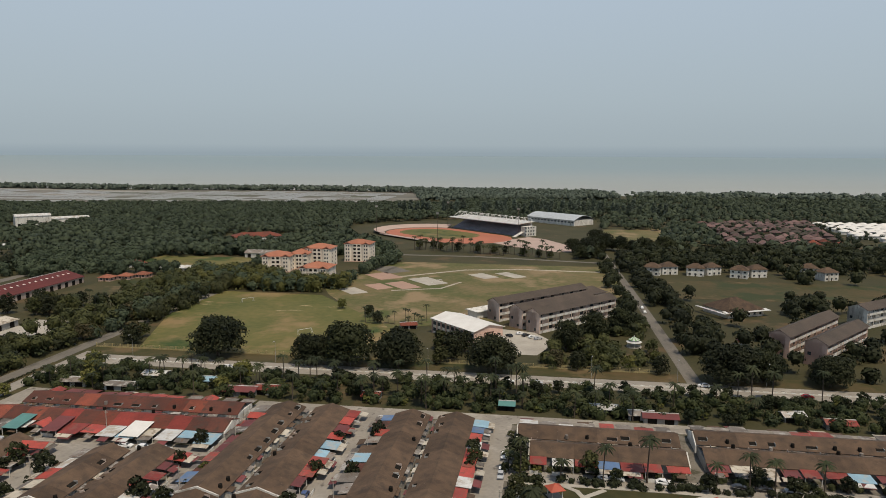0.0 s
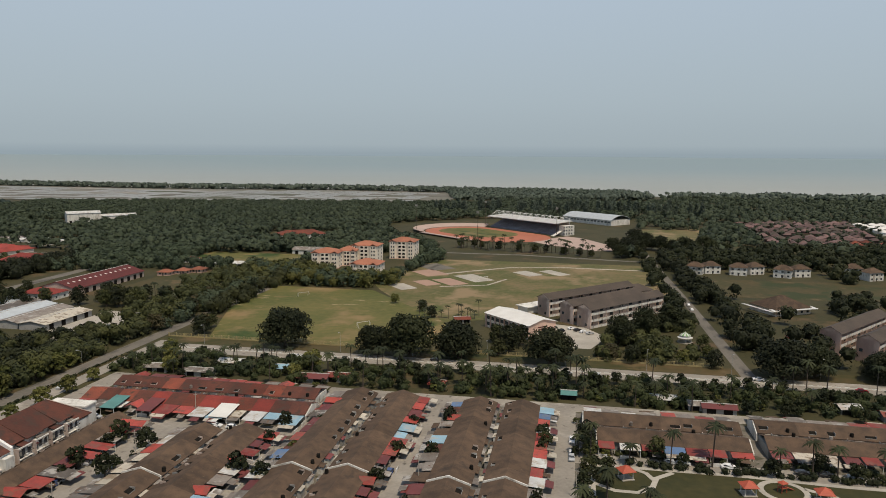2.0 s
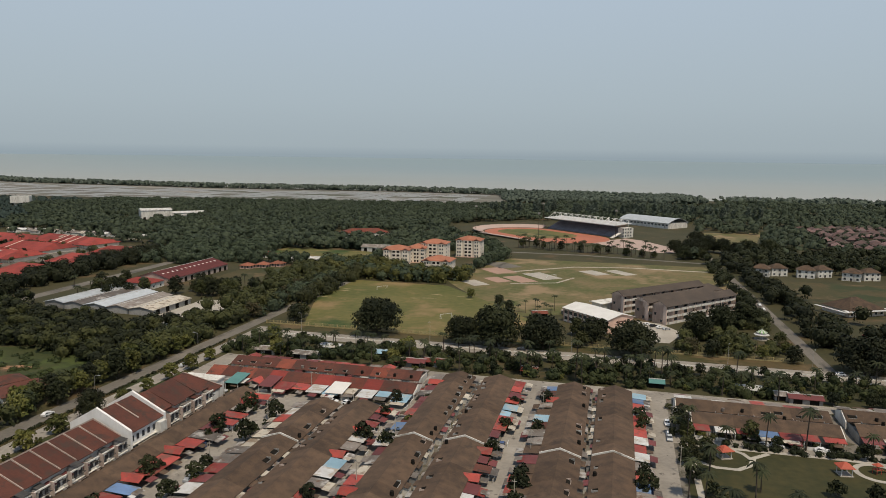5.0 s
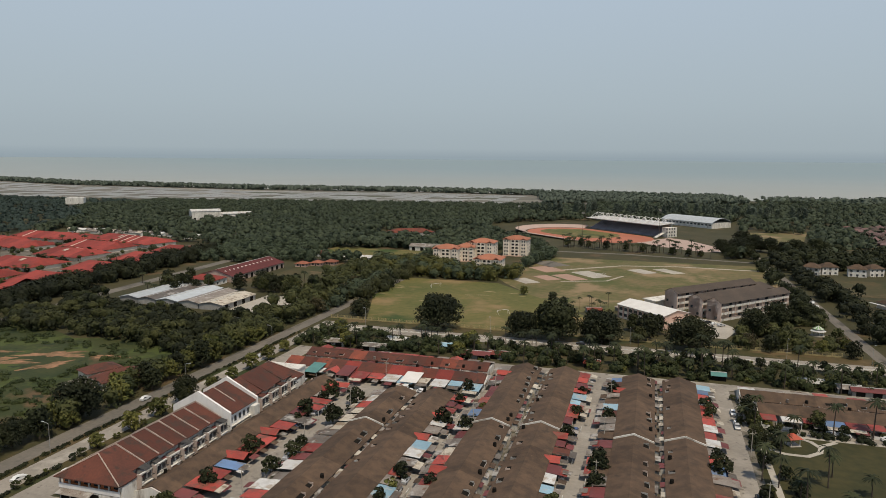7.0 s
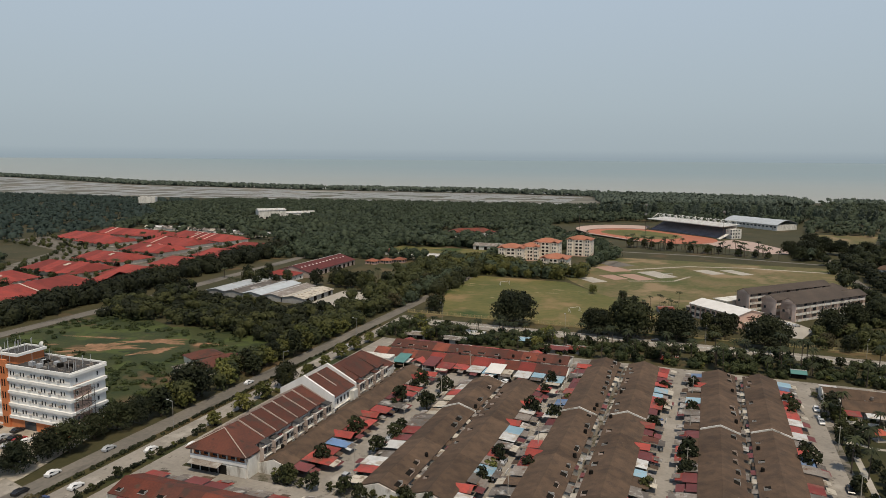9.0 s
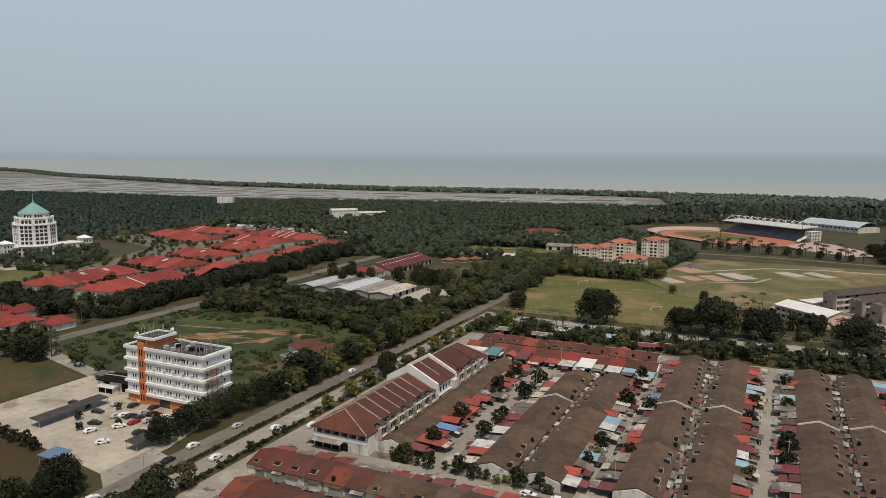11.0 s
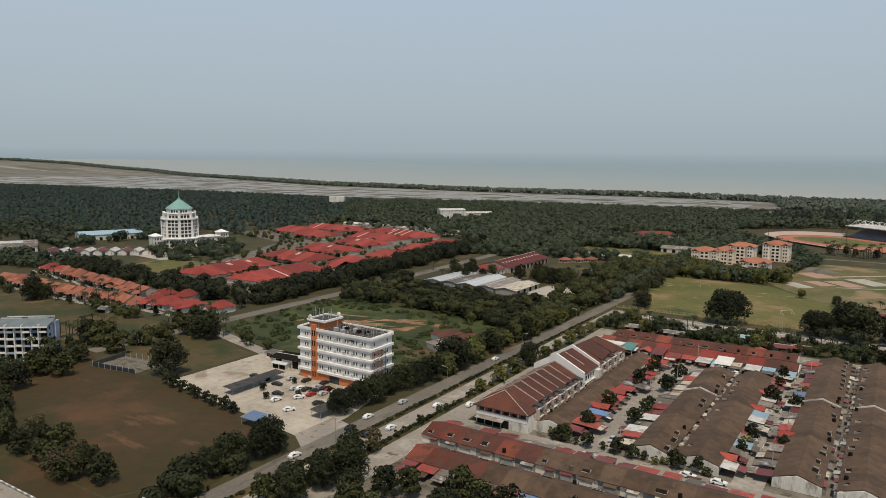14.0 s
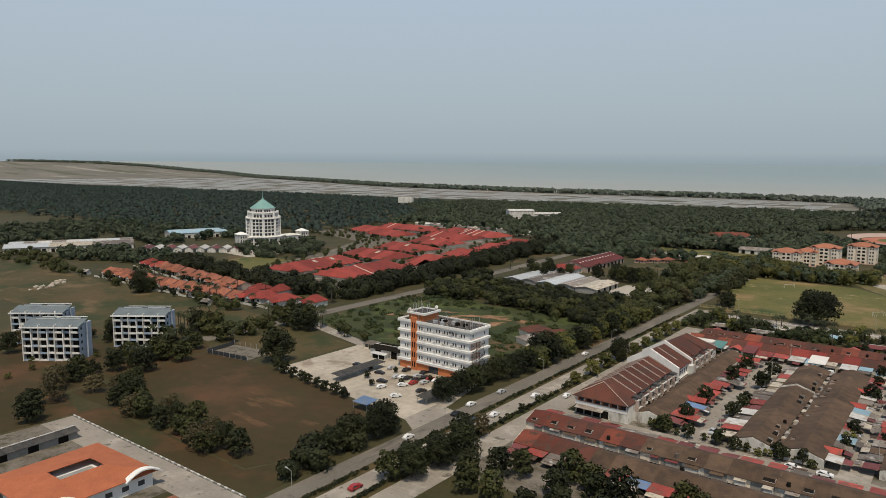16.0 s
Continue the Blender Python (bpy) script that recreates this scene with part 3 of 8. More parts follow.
def terrace_unit(roof, k, w=6.1, d=11.0, eave=2.9, top=4.7, seed=0, porch=1.0):
    """One terrace house: ridge along x, front towards -y."""
    r = random.Random(seed * 100 + k)
    pm, word = PORCH[k]
    ob = thing("terrace_house", "single-storey terrace house, %s roof and %s porch" % (ROOF_WORD[roof], word), "house", group="terrace houses")
    y0, y1 = -d / 2, d / 2
    b = box(bmn(), -w / 2 + 0.003, w / 2 - 0.003, y0, y1, 0, eave - 0.05)
    part("wall", b, r.choice(("wall_white", "wall_white", "wall_cream", "wall_grey")), ob)
    part("roof", gable(bmn(), -w / 2 + 0.002, w / 2 - 0.002, y0, y1, eave, top), roof, ob)
    deep = r.uniform(3.0, 5.6) * porch
    wide = r.choice((w - 0.15, w - 0.3, w - 0.6, w - 1.5))
    px = r.uniform(-(w - 0.2 - wide) / 2, (w - 0.2 - wide) / 2)
    pz = r.uniform(2.35, 2.8)
    if k == 9:
        g = bmn()
        for s in (-1, 1):
            q = [(px, y0 - deep, 3.5), (px, y0 + 1.3, 3.5), (px + s * (w / 2 - 0.5), y0 + 0.2, 2.5), (px + s * (w / 2 - 0.5), y0 - deep, 2.5)]
            slab(g, q[::-1] if s < 0 else q[::1], 0.1)
        bmesh.ops.recalc_face_normals(g, faces=g.faces)
        part("porch_roof", g, pm, ob, "gabled red porch roof")
    else:
        part("porch_roof", slab(bmn(), [(px - wide / 2, y0 - deep, pz - 0.35), (px + wide / 2, y0 - deep, pz - 0.35), (px + wide / 2, y0 - 0.35, pz), (px - wide / 2, y0 - 0.35, pz)], 0.07), pm, ob, word + " porch roof")
    if r.random() < 0.4:
        c = r.choice(("sheet_cream", "zinc", "zinc", "sheet_red", "zinc", "sheet_white"))
        part("awning", slab(bmn(), [(-w / 2 + 0.4, y0 - deep - 1.9, pz - 0.75), (w / 2 - 1.2, y0 - deep - 1.9, pz - 0.75), (w / 2 - 1.2, y0 - deep + 0.15, pz - 0.44), (-w / 2 + 0.4, y0 - deep + 0.15, pz - 0.44)], 0.05), c, ob)
    if seed == 0:
        for sx in (-1, 1):
            part("post", box(bmn(), px + sx * (wide / 2 - 0.15) - 0.08, px + sx * (wide / 2 - 0.15) + 0.08, y0 - deep + 0.2, y0 - deep + 0.36, 0, pz - 0.42), "wall_white", ob)
    lx, ly, lw_ = r.uniform(-1.5, 1.5), y0 - deep - r.uniform(0.2, 1.2), r.uniform(1.1, 2.2)
    lz = r.uniform(1.9, 2.3)
    part("lean_to", slab(bmn(), [(lx - lw_, ly - 1.6, lz - 0.3), (lx + lw_, ly - 1.6, lz - 0.42), (lx + lw_, ly + 0.6, lz), (lx - lw_, ly + 0.6, lz + 0.08)], 0.05), r.choice(("zinc", "zinc", "sheet_cream", "sheet_maroon", "tile_brown", "zinc")), ob) if seed != 0 else part("front_wall", box(bmn(), -w / 2 + 0.06, w / 2 - 2.9, y0 - 6.2, y0 - 6.08, 0, 1.1), "wall_white", ob)
    ext = r.uniform(0.9, 2.0)
    kx0 = -w / 2 + r.uniform(0.1, 1.4)
    kx1 = kx0 + r.uniform(2.0, 3.8)
    part("kitchen", box(bmn(), kx0, kx1, y1 + 0.003, y1 + ext, 0, 2.0 + 0.2 * (seed % 2)), r.choice(("wall_white", "wall_grey", "wall_grey")), ob)
    part("kitchen_roof", slab(bmn(), [(kx0 - 0.15, y1 + 0.45, 2.5), (kx1 + 0.25, y1 + 0.45, 2.46), (kx1 + 0.25, y1 + ext + 0.25, 2.2), (kx0 - 0.15, y1 + ext + 0.25, 2.26)], 0.06), r.choice(("zinc", "zinc", "tile_brown", "zinc", "sheet_maroon", "tile_brown", "sheet_cream")), ob)
    if seed in (0, 1, 3):
        ax, ay, hw, hd = r.uniform(-1.5, 1.5), r.uniform(3.5, 4.4), r.uniform(0.75, 1.5), r.uniform(0.5, 0.85)
        fall = (top - eave) / (d / 2)
        zs = lambda y: top - y * fall
        well = bmn()
        box(well, ax - hw - 0.12, ax - hw, ay - hd, ay + hd, zs(ay) - 0.7, zs(ay - hd) + 0.25)
        box(well, ax - hw, ax + hw, ay + hd, ay + hd + 0.12, zs(ay + hd) - 0.6, zs(ay + hd) + 0.08)
        lw = part("light_well", well, r.choice(("wall_dusty", "wall_grey")), ob, "low stained wall round a roof light well")
        # roof is uncut here; a near-black slab stands for the shade inside
        part("opening", slab(bmn(), [(ax - hw, ay - hd, zs(ay - hd) + 0.05), (ax + hw, ay - hd, zs(ay - hd) + 0.05), (ax + hw, ay + hd, zs(ay + hd) + 0.05), (ax - hw, ay + hd, zs(ay + hd) + 0.05)], 0.06), "dark", lw)
    if seed == 2:
        tx, ty = r.uniform(-2, 2), r.uniform(4.3, 5.2)
        tk = bmn()
        bmesh.ops.create_cone(tk, cap_ends=True, segments=12, radius1=0.55, radius2=0.5, depth=1.1, matrix=Matrix.Translation((tx, ty, eave + 0.75)))
        part("water_tank", tk, r.choice(("dark", "zinc", "dark")), ob)
    return ob


UNITS = {}


def terrace_row(x0, x1, y, roofs, front, seed, w=6.1, bias=None, deep=1.0, porch=1.0):
    """A row of terrace houses between x0 and x1 of the row's own axis; front is the turn of the fronts in degrees."""
    r = random.Random(seed)
    n = max(1, round(abs(x1 - x0) / w))
    step = (x1 - x0) / n
    for i in range(n):
        k = r.choice(bias or COMMON)
        roof = roofs if isinstance(roofs, str) else r.choice(roofs)
        s = r.randint(0, 4)
        c = x0 + step * (i + 0.5)
        m = at(y, c, 0, front) if front in (90, -90) else at(c, y, 0, front)
        m = m @ Matrix.Diagonal((abs(step) / w, deep, 1, 1))
        key = (roof, k, s, w, porch)
        if key not in UNITS:
            UNITS[key] = terrace_unit(roof, k, w, seed=s, porch=porch)
            UNITS[key].matrix_basis = m
        else:
            o = copy_thing(UNITS[key], at(0, 0))
            o.matrix_basis = m


def end_wall(x, y, turn, label="grey-white parapet wall rising above the terrace roof", h=0.45):
    """An upside-down V of a parapet across a terrace roof, ridge along the local x."""
    bm = bmn()
    d, eave, top, t = 5.9, 2.75, 4.7, 0.32
    pts = [(-d, 0), (d, 0), (d, eave + h), (0, top + h), (-d, eave + h)]
    a = [bm.verts.new((-t / 2, *p)) for p in pts]
    b = [bm.verts.new((t / 2, *p)) for p in pts]
    bm.faces.new(list(reversed(a))), bm.faces.new(b)
    for i in range(5):
        j = (i + 1) % 5
        bm.faces.new((a[i], a[j], b[j], b[i]))
    solid("parapet_wall", bm, "wall_white", label, "parapet", "terrace parapets", m=at(x, y, 0, turn))


# terrace rows: ridge along y, fronts to the streets
terrace_row(88, 183, -156.6, "tile_brown", 90, 1, bias=(0, 0, 2, 3, 1, 0, 9, 5, 10, 2), deep=0.8, porch=2.1)
terrace_row(86, 147, -124.2, "tile_brown", -90, 2, bias=(0, 2, 3, 1, 6, 10, 8), deep=0.96, porch=1.25)
terrace_row(147, 180, -124.2, "tile_brown", -90, 23, bias=(0, 2, 3, 1, 6, 9, 8), deep=0.96)
terrace_row(86, 182, -111.0, "tile_brown", 90, 3, bias=(0, 1, 2, 3, 6, 1, 10, 4, 9, 8))
terrace_row(88, 157.6, -86.2, "tile_brown", -90, 4)
terrace_row(158.2, 222, -86.2, "tile_brown", -90, 5)
terrace_row(88, 159.6, -71.0, "tile_brown", 90, 6)
terrace_row(160.2, 222, -71.0, "tile_brown", 90, 7, bias=(0, 1, 6, 2, 4, 8, 0))
terrace_row(88, 157.8, -43.0, "tile_brown", -90, 8)
terrace_row(158.4, 221, -43.0, "tile_brown", -90, 9)
terrace_row(88, 160.3, -28.4, "tile_brown", 90, 10)
terrace_row(160.9, 221, -28.4, "tile_brown", 90, 11, bias=(5, 0, 4, 3, 8, 1, 0))
for x, y in ((-124.2, 146.8), (-86.2, 157.9), (-71.0, 159.9), (-43.0, 158.1), (-28.4, 160.6)):
    end_wall(x, y, 90)
for x, y, t in ((-156.6, 87.8, 90), (-124.2, 85.8, 90), (-111.0, 85.8, 90), (-86.2, 87.8, 90), (-71.0, 87.8, 90), (-186.2, 65.5, 0), (-180.2, 48.5, 0), (-8.2, 213.2, 0), (-4.2, 200.5, 0), (44.8, 216.5, 0), (-181.2, 202.5, 0), (-97.8, 202.5, 0), (40.3, 200.5, 0)):
    end_wall(x, y, t, "white end wall of a terrace row", -0.32)
# rows along x: the red terraces, those beside the park and those across the near street
terrace_row(-181, -98, 202.5, ("tile_red", "tile_maroon", "tile_red", "tile_maroon", "tile_bright"), 0, 12, w=6.4, bias=(3, 4, 0, 2, 9, 1, 8, 0, 2), porch=1.5)
terrace_row(-179, -100, 217.0, ("tile_red", "tile_maroon", "tile_maroon"), 180, 13, w=6.4, bias=(0, 2, 9, 1))
terrace_row(-8, 40, 213.2, "tile_brown", 180, 14, bias=(3, 0, 1))
terrace_row(-4, 40, 200.5, "tile_brown", 0, 15, bias=(5, 0, 0, 2, 3))
terrace_row(45, 106, 216.5, "tile_brown", 180, 16, bias=(0, 1, 6))
terrace_row(45, 106, 203.5, "tile_brown", 0, 17, bias=(0, 0, 8, 4, 2))
terrace_row(-186, -148, 65.5, ("tile_red", "tile_maroon"), 180, 18, bias=(1, 0, 6, 2, 9))
terrace_row(-148, -70, 65.5, "tile_brown", 180, 21, bias=(1, 0, 6, 2))
terrace_row(-180, -156, 48.5, ("tile_red", "tile_maroon"), 0, 19, bias=(0, 1, 2))
terrace_row(-156, -70, 48.5, "tile_brown", 0, 22, bias=(0, 1, 2, 5, 4))


# wide canopies before the red terraces
for x0, x1, m_, word in ((-128.6, -122.0, "sheet_plain", "clean white"), (-168.5, -163.0, "sheet_teal", "teal"), (-155.0, -149.5, "sheet_maroon", "maroon")):
    ob = thing("porch_canopy", "broad %s metal canopy before a red terrace" % word, "canopy", group="porch canopies")
    part("roof", slab(bmn(), [(x0, 189.2, 2.75), (x1, 189.2, 2.75), (x1, 198.6, 3.95), (x0, 198.6, 3.95)], 0.1), m_, ob)
    for x in (x0 + 0.2, x1 - 0.2):
        part("post", box(bmn(), x - 0.08, x + 0.08, 189.4, 189.56, 0, 2.68), "wall_white", ob)


# ---- shops along the boulevard ----
def two_slopes(bm, x0, x1, y0, ym, y1, e0, top, e1, thick=0.16):
    """Roof slopes with the ridge along x at ym, with their own eaves."""
    slab(bm, [(x0, y0, e0), (x1, y0, e0), (x1, ym, top), (x0, ym, top)], thick)
    slab(bm, [(x0, ym, top), (x1, ym, top), (x1, y1, e1), (x0, y1, e1)], thick)
    return bm


def five_side(bm, x0, x1, pts):
    a = [bm.verts.new((x0, *p)) for p in pts]
    b = [bm.verts.new((x1, *p)) for p in pts]
    bm.faces.new(list(reversed(a))), bm.faces.new(b)
    for i in range(len(pts)):
        j = (i + 1) % len(pts)
        bm.faces.new((a[i], a[j], b[j], b[i]))
    return bm


def shop_back(ob, w, y, r, high):
    """The cluttered rear of a shop: two window rows, ledges, a yard wall and added boxes."""
    windows(ob, [(-w * 0.32, 4.0), (0.0, 4.0), (w * 0.32, 4.0), (-w * 0.3, 0.9), (w * 0.1, 0.9)], 1.05, 1.7, "y+", y, sub=False)
    part("ledge", box(bmn(), -w / 2 + 0.05, w / 2 - 0.05, y + 0.003, y + 0.6, 3.2, 3.36), "wall_white", ob)
    part("ledge", box(bmn(), -w / 2 + 0.05, w / 2 - 0.05, y + 0.003, y + 0.4, high - 0.25, high + 0.1), "wall_white", ob)
    part("fin_wall", box(bmn(), w / 2 - 0.26, w / 2 - 0.04, y + 0.003, y + 1.3, 0, high + 0.5), "wall_dusty", ob)
    part("yard_wall", box(bmn(), -w / 2 + 0.1, w / 2 - 0.3, y + 1.3, y + 1.42, 0, 2.0), r.choice(("wall_white", "wall_grey")), ob)
    part("canopy", slab(bmn(), [(-w * 0.45, y + 0.02, 3.0), (w * 0.2, y + 0.02, 3.0), (w * 0.2, y + 1.5, 2.6), (-w * 0.45, y + 1.5, 2.6)], 0.05), r.choice(("zinc", "sheet_white", "zinc", "sheet_maroon")), ob)
    for j in range(2):
        x = r.uniform(-w / 2 + 0.3, w / 2 - 1.3)
        part("air_conditioner", box(bmn(), x, x + 0.8, y + 0.02, y + 0.42, 3.4 + j * 2.2, 3.95 + j * 2.2), "sheet_white", ob)


def shop_house(w=5.6, k=0, lines=True):
    """A two-storey shop house: ridge along x, back towards +y, an open air well behind the rear slope."""
    r = random.Random(k + 40)
    ob = thing("shop_house", "two-storey white shop house with a dark red tiled roof", "shop", group="shop houses")
    rear = r.uniform(6.8, 8.0)
    part("wall", box(bmn(), -w / 2 + 0.003, w / 2 - 0.003, -8.6, rear, 0, 6.6), "wall_white", ob)
    part("roof", two_slopes(bmn(), -w / 2 + 0.002, w / 2 - 0.002, -9.4, -0.9, rear + 0.9, 6.5, 10.9, 7.0), "tile_maroon", ob)
    if lines:
        par = bmn()
        e = 0.09
        slab(par, [(-w / 2 - e, -9.5, 6.75), (-w / 2 + e, -9.5, 6.75), (-w / 2 + e, -0.9, 11.35), (-w / 2 - e, -0.9, 11.35)], 0.65)
        slab(par, [(-w / 2 - e, -0.9, 11.35), (-w / 2 + e, -0.9, 11.35), (-w / 2 + e, rear + 0.8, 7.35), (-w / 2 - e, rear + 0.8, 7.35)], 0.6)
        part("parapet", par, "wall_dusty", ob, "thin dusty pink parapet between the roofs")
    hw = r.uniform(5.2, 6.7)
    part("rear_wing", box(bmn(), -w / 2 + 0.05, -w / 2 + w * r.uniform(0.45, 0.7), rear + 0.005, 10.2, 0, hw), r.choice(("wall_white", "wall_grey", "wall_dusty")), ob)
    part("rear_wall", box(bmn(), -w / 2 + w * 0.72, w / 2 - 0.05, 9.9, 10.2, 0, r.uniform(4.6, 6.6)), "wall_white", ob)
    part("wing_roof", slab(bmn(), [(-w / 2 + 0.1, rear + 0.3, hw + 0.6), (-w / 2 + w * 0.5, rear + 0.3, hw + 0.6), (-w / 2 + w * 0.5, 10.6, hw + 0.1), (-w / 2 + 0.1, 10.6, hw + 0.1)], 0.07), r.choice(("zinc", "tile_maroon", "roof_tar")), ob)
    part("well_floor", box(bmn(), -w / 2 + w * 0.71, w / 2 - 0.06, rear + 0.01, 9.89, 0, 2.2), "yard", ob)
    if k % 3 != 1:
        part("well_roof", slab(bmn(), [(w * 0.08, 7.6, 5.6), (w * 0.46, 7.6, 5.3), (w * 0.46, 10.4, 4.9), (w * 0.08, 10.4, 5.2)], 0.06), "zinc" if k % 2 else "sheet_maroon", ob)
    part("drying_rack", box(box(bmn(), -w * 0.4, -w * 0.36, 10.3, 11.6, 4.9, 5.0), -w * 0.4, w * 0.2, 11.5, 11.6, 4.9, 5.0), "roof_tar", ob)
    tk = bmn()
    bmesh.ops.create_cone(tk, cap_ends=True, segments=10, radius1=0.55, radius2=0.5, depth=1.2, matrix=Matrix.Translation((w * 0.36, 9.2, 2.8)))
    part("water_tank", tk, "zinc", ob)
    shop_back(ob, w, 10.2, r, 6.2)
    return ob


SX = -171.8
protos = [shop_house(k=k) for k in range(3)]
plain = [shop_house(w=6.3, k=k + 5, lines=False) for k in range(2)]
for i in range(7):
    m = at(SX, 91.4 + 5.6 * i, 0, -90)
    if i < 3:
        protos[i].matrix_basis = m
    else:
        copy_thing(protos[(i * 2) % 3], m)
for i in range(4):
    m = at(SX, 148.6 + 6.3 * i, 0, -90) @ Matrix.Diagonal((1, 1, 1.08, 1))
    if i < 2:
        plain[i].matrix_basis = m
    else:
        copy_thing(plain[i % 2], at(0, 0)).matrix_basis = m


def tall_shop():
    """The taller middle pair between two white gable walls."""
    ob = thing("shop_house", "taller white shop pair between white gable walls", "shop", at(SX, 137, 0, -90), "shop houses")
    part("wall", box(bmn(), -7.2, 7.2, -8.8, 9.6, 0, 7.2), "wall_clean", ob)
    part("roof", two_slopes(bmn(), -7.2, 7.2, -9.6, -0.9, 10.2, 7.6, 12.6, 7.3), "tile_maroon", ob)
    part("ridge_line", slab(bmn(), [(-0.14, -0.9, 12.85), (0.14, -0.9, 12.85), (0.14, 7.0, 9.1), (-0.14, 7.0, 9.1)], 0.3), "wall_dusty", ob)
    for x0, x1 in ((-8.0, -7.22), (7.22, 8.0)):
        part("gable_wall", five_side(bmn(), x0, x1, [(-10, 0), (10.4, 0), (10.4, 8.2), (-0.9, 13.9), (-10, 8.6)]), "wall_clean", ob, "tall white gable wall")
    windows(ob, [(x, z) for x in (-5.6, -3.2, -0.8, 1.6, 4.0, 6.2) for z in (1.1, 4.3)], 1.1, 1.7, "y+", 9.6, sub=False)
    part("ledge", box(bmn(), -7.1, 7.1, 9.603, 10.3, 3.3, 3.5), "wall_white", ob)
    part("stair_block", box(bmn(), -6.9, -3.9, 9.61, 11.6, 0, 6.4), "wall_white", ob)
    part("canopy", slab(bmn(), [(-3.5, 9.62, 3.0), (5, 9.62, 3.0), (5, 11.4, 2.6), (-3.5, 11.4, 2.6)], 0.06), "zinc", ob)


tall_shop()


def corner_shop(m, label, top=10.9, ridge=6.2):
    """A hipped end of the shop row, with an open upper gallery."""
    ob = thing("shop_house", label, "shop", m, "shop houses")
    part("wall", box(bmn(), -8.6, 9.6, -5.4, -0.01, 0, 3.3), "wall_white", ob)
    part("upper_wall", box(bmn(), -8.6, 9.6, -4.2, -0.01, 3.3, 6.4), "wall_orange" if top < 11 else "wall_white", ob)
    part("gallery_rail", box(bmn(), -8.8, 9.8, -5.5, -5.3, 3.2, 4.4), "wall_clean", ob, "white gallery parapet")
    for i in range(7):
        x = -8.5 + i * 3.0
        part("column", box(bmn(), x - 0.17, x + 0.17, -5.45, -5.1, 0 if i % 2 else 4.4, 6.4), "wall_white", ob)
    for i in range(6):
        x = -7.0 + i * 3.0
        part("window", box(bmn(), x - 1.0, x + 1.0, -4.28, -4.18, 4.3, 5.9), "glass", ob)
        part("shutter", box(bmn(), x - 1.3, x + 1.3, -5.46, -5.38, 0.1, 2.7), "dark" if i < 4 else "wall_white", ob)
    r = bmn()
    slab(r, [(-9.6, -6.2, 6.2), (10.4, -6.2, 6.2), (-0.9, ridge - 1.0, top)], 0.2)
    slab(r, [(-9.6, -6.2, 6.2), (-0.9, ridge - 1.0, top), (-0.9, ridge, top), (-9.6, ridge, 6.3)], 0.2)
    slab(r, [(10.4, -6.2, 6.2), (10.4, 0.6, 6.2), (-0.9, ridge, top), (-0.9, ridge - 1.0, top)], 0.2)
    bmesh.ops.recalc_face_normals(r, faces=r.faces)
    part("roof", r, "tile_maroon", ob)
    line = bmn()
    for x in (-9.6, 10.4):
        rod(line, (x, -6.2, 6.35), (-0.9, ridge - 1.0, top + 0.12), 0.16, 0.16, 5)
    part("hip_line", line, "wall_dusty", ob)
    part("canopy", slab(bmn(), [(-8, -7.8, 2.7), (2, -7.8, 2.7), (2, -5.47, 3.1), (-8, -5.47, 3.1)], 0.06), "zinc", ob)
    part("rear_wall", box(bmn(), 9.61, 10.2, -5.0, -0.02, 0, 5.6), "wall_white", ob)


corner_shop(at(SX, 88.6), "corner shop end with dark red hipped roof and gallery", ridge=0.6)
corner_shop(at(SX, 170.4) @ Matrix.Diagonal((1, -1, 1, 1)), "far corner shop with dark red hipped roof", 11.75, 0.6)
solid("shop_annexe", box(box(bmn(), -7, 7, -2.5, 2.5, 0, 7.4), -7.3, 7.3, -2.8, 2.8, 7.4, 7.9), "wall_white", "white flat-roofed annexe at the end of the shops", "annexe", m=at(-171, 179.4))


